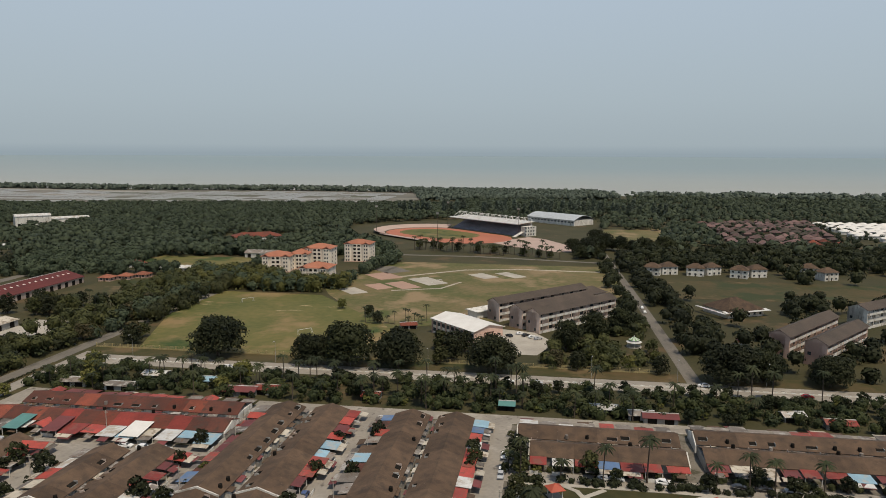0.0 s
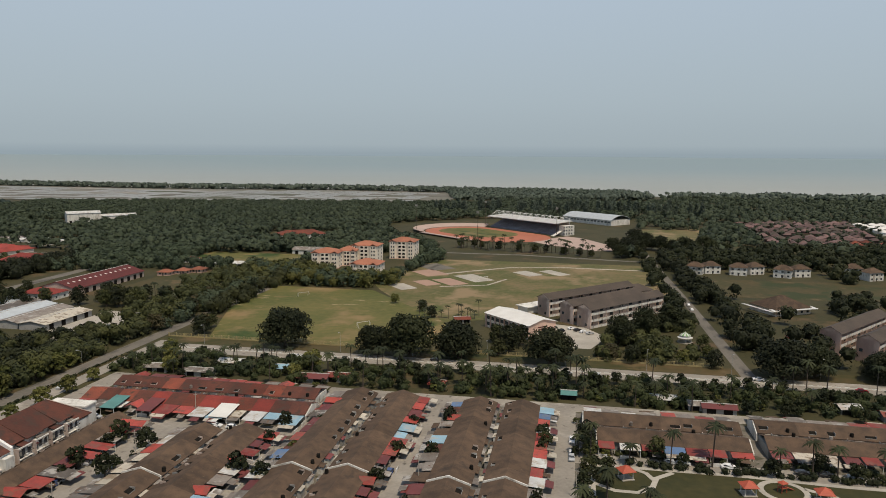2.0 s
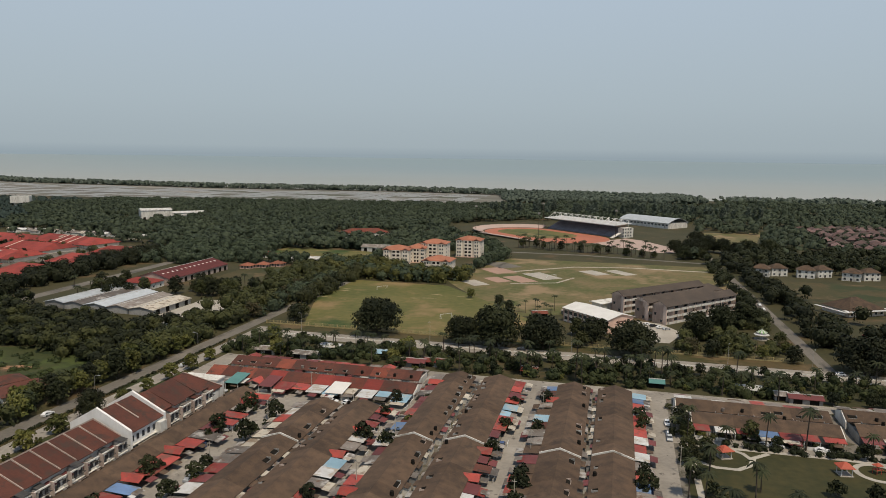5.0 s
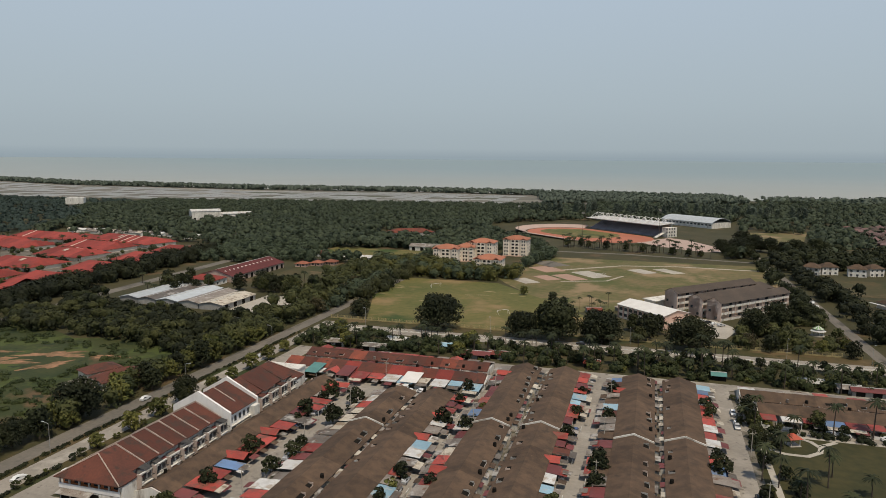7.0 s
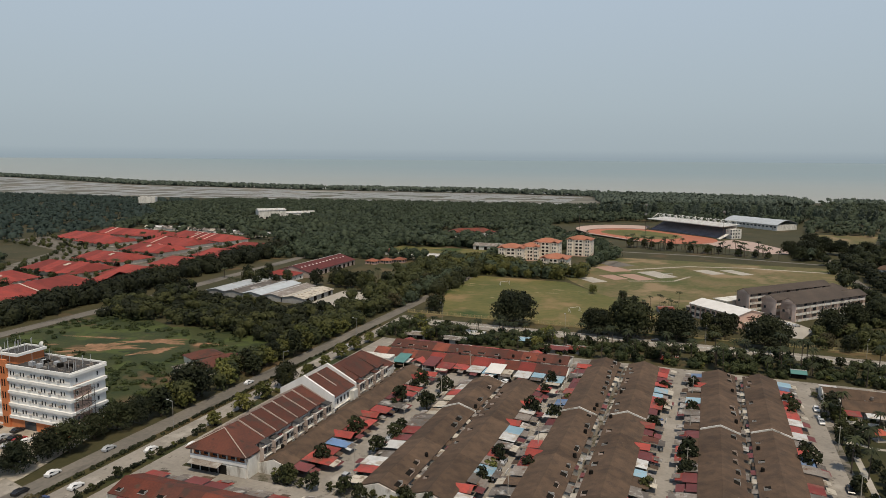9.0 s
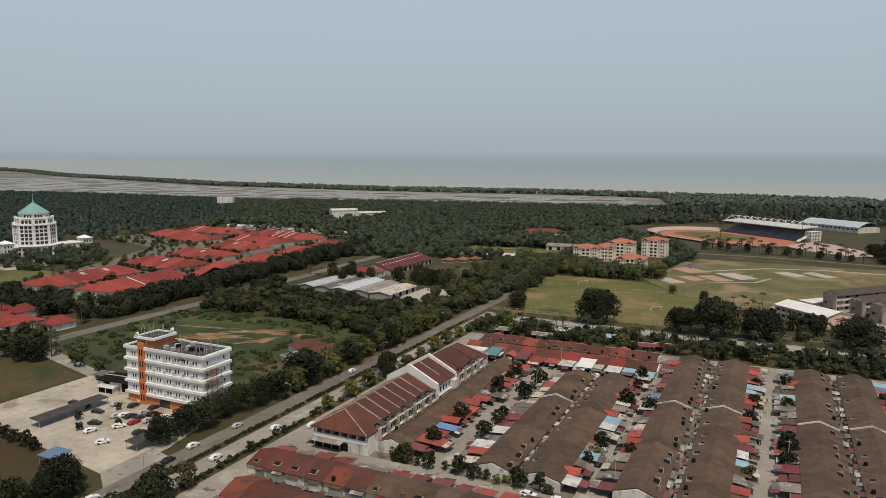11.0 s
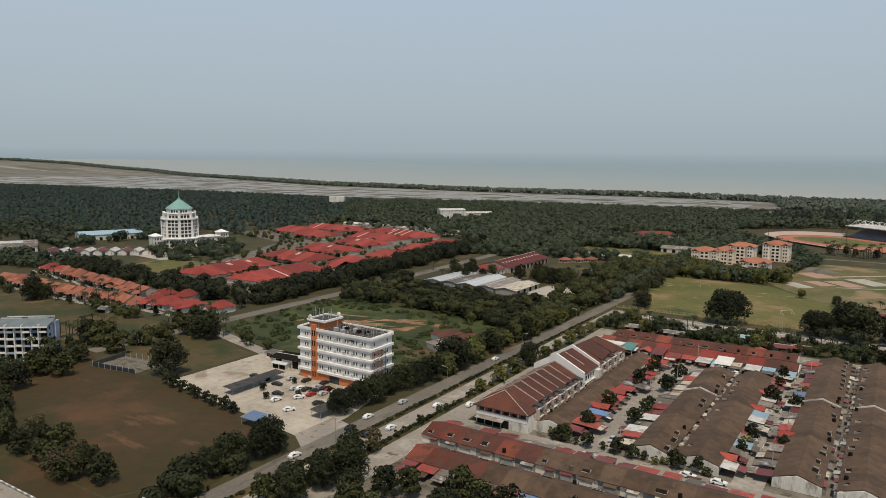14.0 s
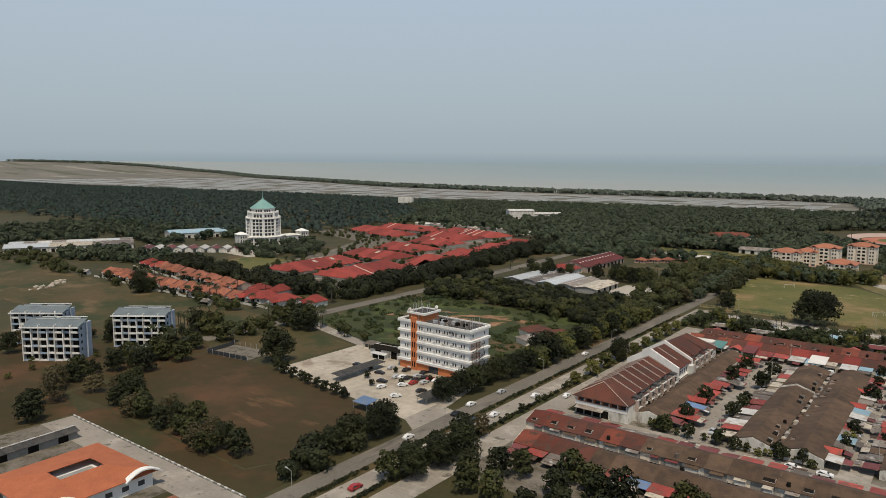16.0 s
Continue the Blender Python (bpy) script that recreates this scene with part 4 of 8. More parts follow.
# ---- office building ----
def office():
    ob = thing("office_building", "five-storey white office block with orange bands and roof antennas", "building", at(-245.2, 93.0, 0, 0))
    L, D, H = 17.6, 6.6, 19.6
    part("base", box(bmn(), -L, L, -D, D, 0, 3.2), "wall_orange", ob, "orange ground floor")
    part("wall", box(bmn(), -L, L, -D, D, 3.2, H), "wall_clean", ob)
    for i in range(5):
        z = 3.2 + i * 4.05
        b = bmn()
        box(b, -L - 0.9, L + 0.9, -D - 0.55, -D + 0.001, z, z + 0.9)
        box(b, L + 0.001, L + 0.9, -D + 0.001, D, z, z + 0.9)
        box(b, -L - 0.9, -L - 0.001, -D + 0.001, D, z, z + 0.9)
        part("floor_band", b, "wall_clean", ob)
    for i in range(4):
        z = 4.9 + i * 4.05
        spots = [(-14.6, z), (-13.4, z)] + [(x + o, z) for x in (-6.5, -2.2, 2.4, 6.4, 10.6, 14.6) for o in (-0.65, 0.65)]
        windows(ob, spots, 0.85, 1.5, "y-", -D)
        windows(ob, [(-4.2, z), (3.6, z)], 0.85, 1.5, "x+", L)
        for x in (-4.6, 0.2, 4.6, 8.8, 12.8):
            part("air_conditioner", box(bmn(), x, x + 0.8, -D - 0.45, -D - 0.02, z - 0.1 + (i % 2) * 0.4, z + 0.5 + (i % 2) * 0.4), "sheet_white", ob)
    part("stair_tower", box(bmn(), -11.2, -8.4, -D - 0.7, -D + 0.002, 0, H + 2.4), "wall_orange", ob, "orange stair tower strip")
    for i in range(5):
        z = 1.4 + i * 4.05
        for x in (-10.3, -9.2):
            part("vent", box(bmn(), x - 0.25, x + 0.25, -D - 0.76, -D - 0.69, z, z + 2.2), "dark", ob)
    p = bmn()
    for q in ((-L - 0.6, L + 0.6, -D - 0.6, -D - 0.2), (-L - 0.6, L + 0.6, D - 0.1, D + 0.3), (-L - 0.6, -L - 0.2, -D - 0.2, D - 0.1), (L + 0.2, L + 0.6, -D - 0.2, D - 0.1)):
        box(p, *q, H + 0.001, H + 1.05)
    part("parapet", p, "wall_clean", ob)
    part("roof", box(bmn(), -L - 0.2, L + 0.2, -D - 0.2, D - 0.1, H + 0.001, H + 0.5), "roof_tar", ob, "black tarred flat roof")
    part("penthouse", box(bmn(), -14.5, -6.5, -4.5, 5, H + 0.5, H + 3.2), "wall_orange", ob)
    part("penthouse_roof", box(bmn(), -14.6, -6.4, -4.6, 5.1, H + 3.2, H + 3.5), "roof_tar", ob)
    edge = bmn()
    for q in ((-15.2, -5.8, -5.2, -4.6), (-15.2, -5.8, 5.1, 5.6), (-15.2, -14.6, -4.6, 5.1), (-6.4, -5.8, -4.6, 5.1)):
        box(edge, *q, H + 3.1, H + 3.95)
    part("penthouse_edge", edge, "wall_clean", ob)
    r = random.Random(8)
    for i in range(26):
        x, y = r.uniform(-L + 1, L - 1) if i % 3 else r.uniform(-14, -7), r.uniform(-D + 1, D - 1)
        z = H + (3.7 if -15 < x < -6 and -5 < y < 5.4 else 0.5)
        part("antenna", rod(bmn(), (x, y, z), (x, y, z + r.uniform(2, 4.6)), 0.07), "steel", ob)
    for i in range(9):
        x, y = r.uniform(-4, L - 2), r.uniform(-D + 1.5, D - 2)
        part("roof_unit", box(bmn(), x, x + 1.5, y, y + 1.3, H + 0.5, H + 1.7), "dark" if i % 2 else "steel", ob)
    for x, y in ((-14, -4.9), (-8, 5.2)):
        d = bmn()
        bmesh.ops.create_cone(d, cap_ends=True, segments=14, radius1=0.9, radius2=0.15, depth=0.35, matrix=Matrix.Translation((x, y, H + 4.7)) @ Matrix.Rotation(1.0, 4, "X"))
        rod(d, (x, y, H + 3.7), (x, y, H + 4.7), 0.08)
        part("satellite_dish", d, "sheet_white", ob)
    mess = bmn()
    for i in range(34):
        x, y = r.uniform(-5, L - 1.5), r.uniform(-D + 0.8, D - 1.2)
        a, b = r.uniform(0.2, 1.6), r.uniform(0.15, 0.5)
        box(mess, x, x + a, y, y + b, H + 0.5, H + 0.55 + r.uniform(0.1, 0.8))
    part("roof_clutter", mess, "zinc", ob)
    s = bmn()
    for i in range(4):
        y = -5.8 + i * 2.3
        rod(s, (L + 1.2, y, 0), (L + 1.2, y, 15.5), 0.07, n=4)
    for i in range(7):
        rod(s, (L + 1.2, -5.8, 1 + i * 2.2), (L + 1.2, 1.1, 1 + i * 2.2), 0.07, n=4)
        rod(s, (L + 0.1, -5.8, 1 + i * 2.2), (L + 2.0, -5.8, 1 + i * 2.2), 0.06, n=4)
        rod(s, (L + 2.0, -5.8, 1 + i * 2.2), (L + 2.0, 1.1, 1 + i * 2.2), 0.07, n=4)
        rod(s, (L + 1.6, -5.8 if i % 2 else 1.1, 1 + i * 2.2), (L + 1.6, 1.1 if i % 2 else -5.8, 3.2 + i * 2.2), 0.09, n=4)
    part("scaffold", s, "bark", ob, "rusty scaffold up the end wall")
    part("wall_stain", box(bmn(), L + 0.002, L + 0.02, -5.5, 1.0, 3.3, 16.5), "wall_pink", ob, "patched salmon render on the end wall")
    for x in (8.2, 8.9, 9.6):
        part("roof_sign", box(bmn(), x, x + 0.5, -D - 0.6, -D - 0.56, H - 1.6, H - 0.8), "glass", ob)
    part("entrance", box(bmn(), -2.4, 2.4, -D - 0.08, -D - 0.002, 0.1, 2.8), "glass", ob)
    return ob


office()


# ---- trees ----
LEAF = np.array([[-1, -0.6, 0], [1, -0.6, 0.12], [0.9, 0.7, 0], [-0.9, 0.6, -0.12]])


def leaves(rs, centres, radii, n, size, flat=0.75, up=-0.35):
    """Leaf clumps spread over the outer shells of ellipsoids: vertices, four to a clump."""
    out = []
    per = n * radii[:, 0] ** 2 / np.sum(radii[:, 0] ** 2)
    for c, r, k in zip(centres, radii, per):
        k = max(4, int(k))
        d = rs.normal(size=(k, 3))
        d /= np.linalg.norm(d, axis=1)[:, None]
        d[:, 2] = np.where(d[:, 2] < up, -d[:, 2] * 0.6, d[:, 2])
        p = c + d * r * rs.uniform(0.72, 1.06, (k, 1))
        nrm = d * np.array([1, 1, 1.2]) + rs.normal(scale=0.45, size=(k, 3))
        nrm /= np.linalg.norm(nrm, axis=1)[:, None]
        u = np.cross(nrm, rs.normal(size=(k, 3)))
        u /= np.linalg.norm(u, axis=1)[:, None]
        w = np.cross(nrm, u)
        s = size * rs.uniform(0.6, 1.35, (k, 1, 1))
        q = p[:, None] + s * (LEAF[None, :, 0:1] * u[:, None] + LEAF[None, :, 1:2] * w[:, None] + LEAF[None, :, 2:3] * nrm[:, None])
        out.append(q.reshape(-1, 3))
    return np.concatenate(out)


def quads(name, v, material, k=4):
    me = bpy.data.meshes.new(name)
    n = len(v) // k
    me.vertices.add(len(v)), me.loops.add(len(v)), me.polygons.add(n)
    me.vertices.foreach_set("co", v.astype(np.float32).ravel())
    me.loops.foreach_set("vertex_index", np.arange(len(v), dtype=np.int32))
    me.polygons.foreach_set("loop_start", np.arange(0, len(v), k, dtype=np.int32))
    me.update()
    me.validate()
    me.materials.append(M[material])
    return me


def soup(name, v, tris, core_v, core_f, material):
    """Loose leaf triangles and, after them, crown cores with shared corners, in one mesh."""
    me = bpy.data.meshes.new(name)
    idx = np.concatenate([np.arange(len(v), dtype=np.int32), (core_f + len(v)).astype(np.int32).ravel()])
    allv = np.concatenate([v, core_v]).astype(np.float32)
    n = len(idx) // 3
    me.vertices.add(len(allv)), me.loops.add(len(idx)), me.polygons.add(n)
    me.vertices.foreach_set("co", allv.ravel())
    me.loops.foreach_set("vertex_index", idx)
    me.polygons.foreach_set("loop_start", np.arange(0, len(idx), 3, dtype=np.int32))
    me.polygons.foreach_set("use_smooth", np.arange(n) >= tris)
    me.update()
    me.materials.append(M[material])
    return me


def cores(rs, c, rad, base, skirt=True):
    """A lumpy dome inside each crown: three rings of six corners (two where far) and a top."""
    n = len(c)
    a = np.arange(6) * math.pi / 3
    rows = []
    for k, (ring, lift) in enumerate(((0.62, -0.75), (0.86, -0.1), (0.58, 0.48))):
        t = np.tile(a[None], (n, 1)) + k * 0.5
        q = ring * rad[:, None] * rs.uniform(0.78, 1.12, (n, 6))
        z = np.maximum(c[:, 2:3] + lift * rad[:, None] * rs.uniform(0.8, 1.2, (n, 6)), base[:, None] + 0.2)
        rows.append(np.stack([c[:, 0:1] + q * np.cos(t), c[:, 1:2] + q * np.sin(t), z], 2))
    top = np.stack([c[:, 0], c[:, 1], c[:, 2] + 0.72 * rad], 1)[:, None]
    v = np.concatenate(rows + [top], 1)
    f = []
    for k in (0, 6)[0 if skirt else 1:]:
        for i in range(6):
            j = (i + 1) % 6
            f += [(k + i, k + j, k + 6 + i), (k + j, k + 6 + j, k + 6 + i)]
    f += [(12 + i, 12 + (i + 1) % 6, 18) for i in range(6)]
    f = np.array(f)[None] + (np.arange(n) * 19)[:, None, None]
    return v.reshape(-1, 3), f.reshape(-1, 3)


def tree(kind, label, h, r, material, seed, clumps=14, n=750, size=0.55, flat=0.6, trunk=0.35, low=0.35, group="trees"):
    """Tapered trunk, limbs and a crown of leaf clumps gathered into boughs."""
    rs = np.random.RandomState(seed)
    ang = np.arange(clumps) * 2.4 + rs.uniform(-0.5, 0.5, clumps)
    u = (np.arange(clumps) + 0.5) / clumps
    br = r * rs.uniform(0.30, 0.46, clumps)
    profile = np.sqrt(np.clip(1 - (1.35 * u - 0.45) ** 2, 0.05, 1))
    rad = (r - br * 0.8) * profile * rs.uniform(0.45, 1.05, clumps)
    zc = h * low + br * flat * 0.5 + (h * (1 - low) - br * flat * 1.3) * u
    c = np.stack([rad * np.cos(ang), rad * np.sin(ang), zc], 1)
    rr = np.stack([br, br, br * flat], 1)
    b = bmn()
    rod(b, (0, 0, -0.2), (0, 0, h * low + h * 0.12), trunk, trunk * 0.7, 7)
    for i in range(min(6, clumps)):
        rod(b, (0, 0, h * low * (0.8 + 0.1 * (i % 3))), tuple(c[i] * np.array([0.85, 0.85, 0.95])), trunk * 0.45, trunk * 0.12, 5)
    ob = solid(kind, b, "bark", label, "tree" if "shrub" not in kind else "shrub", group)
    crown = new("crown", quads("crown", leaves(rs, c, rr, n, size), material))
    crown.parent = ob
    return ob


def palm(h, seed, fronds=19, length=3.2):
    rs = random.Random(seed)
    bx, by = rs.uniform(-0.5, 0.5), rs.uniform(-0.5, 0.5)
    ob = solid("coconut_palm", rod(rod(bmn(), (0, 0, -0.2), (bx * 0.3, by * 0.3, h * 0.5), 0.22, 0.17, 7), (bx * 0.3, by * 0.3, h * 0.5), (bx, by, h), 0.17, 0.13, 7), "bark", "tall coconut palm with drooping fronds", "palm", "palms")
    v = []
    for i in range(fronds):
        a = 6.283 * i / fronds + rs.uniform(-0.2, 0.2)
        tilt = rs.uniform(-0.15, 0.9)
        pts = []
        for s in range(6):
            u = s / 5
            d = length * u * (1 - 0.12 * u)
            z = h + 0.15 + length * (tilt * u - (0.55 + 0.5 * tilt) * u * u)
            pts.append(Vector((bx + d * math.cos(a), by + d * math.sin(a), z)))
        side = Vector((-math.sin(a), math.cos(a), 0))
        for s in range(5):
            w0, w1 = 0.34 * math.sin(0.4 + 2.6 * s / 5), 0.34 * math.sin(0.4 + 2.6 * (s + 1) / 5)
            for g in (-1, 1):
                dn = Vector((0, 0, -0.25))
                v += [pts[s], pts[s] + side * g * w0 + dn * w0 * 2, pts[s + 1] + side * g * w1 + dn * w1 * 2, pts[s + 1]]
    crown = new("crown", quads("crown", np.array([tuple(p) for p in v]), "leaf_palm"))
    crown.parent = ob
    return ob


PROTO = {
    "big": [tree("rain_tree", "large dark green spreading shade tree", 15, 8.6, "leaf_dark", s, 34, 4000, 0.36, 0.8, 0.5, 0.1) for s in (1, 2)],
    "dome": [tree("mango_tree", "huge dark green dome-shaped shade tree", 17.0, 11.3, "leaf_dark", s, 46, 6600, 0.42, 0.85, 0.6, 0.1) for s in (31, 32)],
    "mid": [tree("broadleaf_tree", "mid-sized dark green broadleaf tree", 9.5, 4.8, "leaf_dark", s, 18, 1100, 0.33, 0.8, 0.3, 0.08) for s in (3, 4)]
    + [tree("broadleaf_tree", "mid-sized green broadleaf tree", 9, 4.6, "leaf_mid", s, 18, 900, 0.38, 0.8, 0.3, 0.08) for s in (5, 6)],
    "light": [tree("broadleaf_tree", "light green leafy roadside tree", 8, 4.2, "leaf_light", s, 16, 1000, 0.34, 0.8, 0.25, 0.12) for s in (7, 8)],
    "dry": [tree("broadleaf_tree", "dull olive tree with thin crown", 8.5, 4.6, "leaf_dry", s, 15, 700, 0.32, 0.75, 0.25, 0.12) for s in (9,)],
    "small": [tree("small_tree", "small round dark green street tree", 4.6, 2.4, "leaf_dark", s, 10, 520, 0.24, 0.85, 0.14, 0.15) for s in (10, 11)],
    "shrub": [tree("shrub", "low green garden shrub", 2.6, 1.7, m, s, 7, 260, 0.2, 0.7, 0.08, 0.05, group="shrubs") for s, m in ((12, "leaf_mid"), (13, "leaf_dark"), (14, "leaf_light"))],
    # casuarinas take the far green with haze in its colour
    "cypress": [tree("casuarina_tree", "tall dark feathery casuarina tree", 22, 4.0, "leaf_hazed", s, 26, 800, 0.6, 1.6, 0.35, 0.1) for s in (15, 16)],
    "palm": [palm(h, s) for h, s in ((8.5, 17), (10.5, 18), (6.5, 19))],
}
PLACED = {k: 0 for k in PROTO}
KEEP_OFF = []


def plant(kind, x, y, scale=1.0, turn=None):
    i = PLACED[kind]
    PLACED[kind] += 1
    protos = PROTO[kind]
    r = random.Random(i * 7 + 3)
    m = at(x, y, 0, r.uniform(0, 360) if turn is None else turn)
    if i < len(protos):
        o = protos[i]
    else:
        o = copy_thing(protos[r.randrange(len(protos))], m)
    s = scale * r.uniform(0.85, 1.15)
    o.matrix_basis = m @ Matrix.Diagonal((s, s, s * r.uniform(0.9, 1.12), 1))


def inside(poly, x, y):
    hit = False
    for (x0, y0), (x1, y1) in zip(poly, poly[1:] + poly[:1]):
        if (y0 > y) != (y1 > y) and x < x0 + (y - y0) / (y1 - y0) * (x1 - x0):
            hit = not hit
    return hit


def free(x, y, pad):
    return not any(a - pad < x < b + pad and c - pad < y < d + pad for a, b, c, d in KEEP_OFF)


KEEP_OFF += [(-213.5, -196.5, -160, 700), (-192.5, -184.5, -60, 232), (-196, 700, 263, 277), (48, 57, 276, 640), (-182, -160, 76, 184), (-264, -226, 84, 101), (-370, -359, 60, 235)]


def grove(kinds, poly, n, seed, gap=3.0, scale=1.0, pad=1.0):
    """Trees scattered in an outline, kept apart and off roads and buildings."""
    r = random.Random(seed)
    xs, ys = [p[0] for p in poly], [p[1] for p in poly]
    got = []
    for _ in range(n * 12):
        if len(got) >= n:
            break
        x, y = r.uniform(min(xs), max(xs)), r.uniform(min(ys), max(ys))
        if inside(poly, x, y) and free(x, y, pad) and all((x - a) ** 2 + (y - b) ** 2 > gap * gap for a, b in got):
            got.append((x, y))
            plant(r.choice(kinds), x, y, scale)


def line_of(kind, p, q, n, jitter=0.8, scale=1.0, seed=0):
    r = random.Random(seed)
    for i in range(n):
        k = (i + 0.5) / n
        plant(kind, p[0] + (q[0] - p[0]) * k + r.uniform(-jitter, jitter), p[1] + (q[1] - p[1]) * k + r.uniform(-jitter, jitter), scale)


def woods(name, label, poly, n, h, r, material, seed, leaf=26, size=1.5, holes=()):
    """Distant woodland: many crowns of leaf clumps in one mesh."""
    rs = np.random.RandomState(seed)
    xs, ys = [p[0] for p in poly], [p[1] for p in poly]
    pts = []
    while len(pts) < n:
        for x, y in zip(rs.uniform(min(xs), max(xs), 4000), rs.uniform(min(ys), max(ys), 4000)):
            if inside(poly, x, y) and not any(inside(q, x, y) for q in holes):
                pts.append((x, y))
                if len(pts) >= n:
                    break
    pts = np.array(pts)
    hh = h * (rs.uniform(0.65, 1.2, n) if name != "woodland_plantation" else rs.uniform(0.88, 1.08, n))
    rad = r * rs.uniform(0.7, 1.25, n)
    shore = np.array([along(NEAR_EDGE, x) - y for x, y in pts])
    if name != "woodland_coast":
        hh *= np.where(pts[:, 0] < -150, np.clip(shore / 260, 0.5, 1), 1)
    d = rs.normal(size=(n, leaf, 3))
    d /= np.linalg.norm(d, axis=2)[:, :, None]
    d[:, :, 2] = np.where(d[:, :, 2] < -0.15, -d[:, :, 2], d[:, :, 2])
    lift = np.array([rise(x, y) for x, y in pts])
    c = np.stack([pts[:, 0], pts[:, 1], hh - rad * 0.75 + lift], 1)
    wob = rs.uniform(0.65, 1.12, (n, leaf, 1))
    p = c[:, None] + d * wob * rad[:, None, None] * np.array([1, 1, 0.8])
    skirt = rs.rand(n, leaf) < 0.16
    p[:, :, 2] = np.where(skirt, lift[:, None] + (p[:, :, 2] - lift[:, None]) * rs.uniform(0.15, 0.7, (n, leaf)), p[:, :, 2])
    nrm = d + rs.normal(scale=0.24, size=d.shape)
    nrm /= np.linalg.norm(nrm, axis=2)[:, :, None]
    u = np.cross(nrm, rs.normal(size=d.shape))
    u /= np.linalg.norm(u, axis=2)[:, :, None]
    w = np.cross(nrm, u)
    s = size * rs.uniform(0.6, 1.35, (n, leaf, 1, 1))
    tri = np.array([[-1.1, -0.7, 0], [1.2, -0.5, 0.1], [0.0, 1.15, 0]])
    q = p[:, :, None] + s * (tri[:, 0:1] * u[:, :, None] + tri[:, 1:2] * w[:, :, None] + tri[:, 2:3] * nrm[:, :, None])
    cv, cf = cores(rs, c, rad * (0.85 if n < 2000 else 1), lift, n < 2000)
    ob = new(name, soup(name, q.reshape(-1, 3), n * leaf, cv, cf, material))
    return tagged(ob, label, "woodland", kind="stuff")


STADIUM = [(-240, 850), (-225, 740), (-130, 600), (30, 590), (40, 740), (82, 870), (10, 985), (-40, 935), (-150, 930)]
VILLAGE = [(-690, 566), (-590, 570), (-480, 556), (-478, 590), (-600, 600), (-690, 600)]
RED_LONG = [(-345, 620), (-255, 640), (-245, 710), (-330, 720)]
NORTH_LAWN = [(24, 640), (100, 655), (130, 840), (60, 850)]
TOWER = [(-720, 240), (-570, 225), (-575, 400), (-700, 400)]
WHITE = [(-690, 730), (-590, 700), (-560, 800), (-620, 840)]
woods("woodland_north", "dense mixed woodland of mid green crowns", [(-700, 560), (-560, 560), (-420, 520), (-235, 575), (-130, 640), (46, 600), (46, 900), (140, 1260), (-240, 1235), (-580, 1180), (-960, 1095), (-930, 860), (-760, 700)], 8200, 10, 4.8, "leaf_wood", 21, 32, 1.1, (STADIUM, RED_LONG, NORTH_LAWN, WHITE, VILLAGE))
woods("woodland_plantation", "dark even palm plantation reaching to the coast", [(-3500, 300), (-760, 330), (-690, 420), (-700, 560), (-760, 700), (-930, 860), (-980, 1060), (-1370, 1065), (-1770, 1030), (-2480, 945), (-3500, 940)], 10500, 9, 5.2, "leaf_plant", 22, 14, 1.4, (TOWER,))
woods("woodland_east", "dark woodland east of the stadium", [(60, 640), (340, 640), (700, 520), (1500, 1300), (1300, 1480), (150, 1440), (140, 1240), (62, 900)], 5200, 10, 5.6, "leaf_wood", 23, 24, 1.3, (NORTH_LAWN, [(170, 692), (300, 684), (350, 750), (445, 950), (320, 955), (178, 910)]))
woods("woodland_coast", "thin strip of mangrove trees along the shore", [(-4650, 1580), (-4400, 1930), (-4000, 2080), (-3300, 2090), (-2400, 1830), (-1640, 1560), (-990, 1525), (-560, 1580), (-300, 1545), (-240, 1300), (130, 1380), (130, 1480), (90, 1560), (-300, 1602), (-560, 1632), (-990, 1572), (-1640, 1618), (-2400, 1890), (-3300, 2150), (-4000, 2140), (-4400, 2000), (-4650, 1680)], 5200, 12, 6.5, "leaf_hazed", 24, 13, 2.2)
woods("woodland_east_coast", "dark coastal woodland on a low headland", [(150, 1400), (1500, 1300), (2300, 1500), (2300, 1700), (1200, 1540), (600, 1465), (220, 1470)], 2600, 14, 7.5, "leaf_hazed", 25, 14, 2.6)
woods("woodland_west", "dark trees round the western buildings", [(-1000, 60), (-720, 135), (-600, 172), (-585, 196), (-610, 225), (-720, 250), (-720, 380), (-1000, 340)], 620, 9, 4.6, "leaf_wood", 26, 60, 1.1, ([(-700, 195), (-600, 205), (-600, 285), (-700, 280)], [(-830, 100), (-745, 100), (-690, 230), (-800, 260)], [(-800, 270), (-735, 270), (-735, 360), (-800, 360)]))
woods("woodland_scrub", "dense dark green thicket of low trees", [(-352, 212), (-300, 214), (-262, 208), (-232, 198), (-216, 205), (-216, 295), (-262, 266), (-336, 266), (-362, 300), (-372, 240)], 190, 7.2, 3.2, "leaf_mid", 27, 170, 0.5)
woods("woodland_thicket", "dense dark green thicket of low trees", [(-352, 212), (-300, 214), (-262, 208), (-232, 198), (-216, 205), (-216, 295), (-262, 266), (-336, 266), (-362, 300), (-372, 240)], 210, 6.6, 3.3, "leaf_dark", 49, 170, 0.55)
woods("woodland_avenue", "continuous dark avenue of shade trees", [(-398, 190), (-378, 186), (-388, 330), (-398, 480), (-424, 480), (-408, 330)], 190, 9.5, 5.0, "leaf_dark", 28, 170, 0.65)
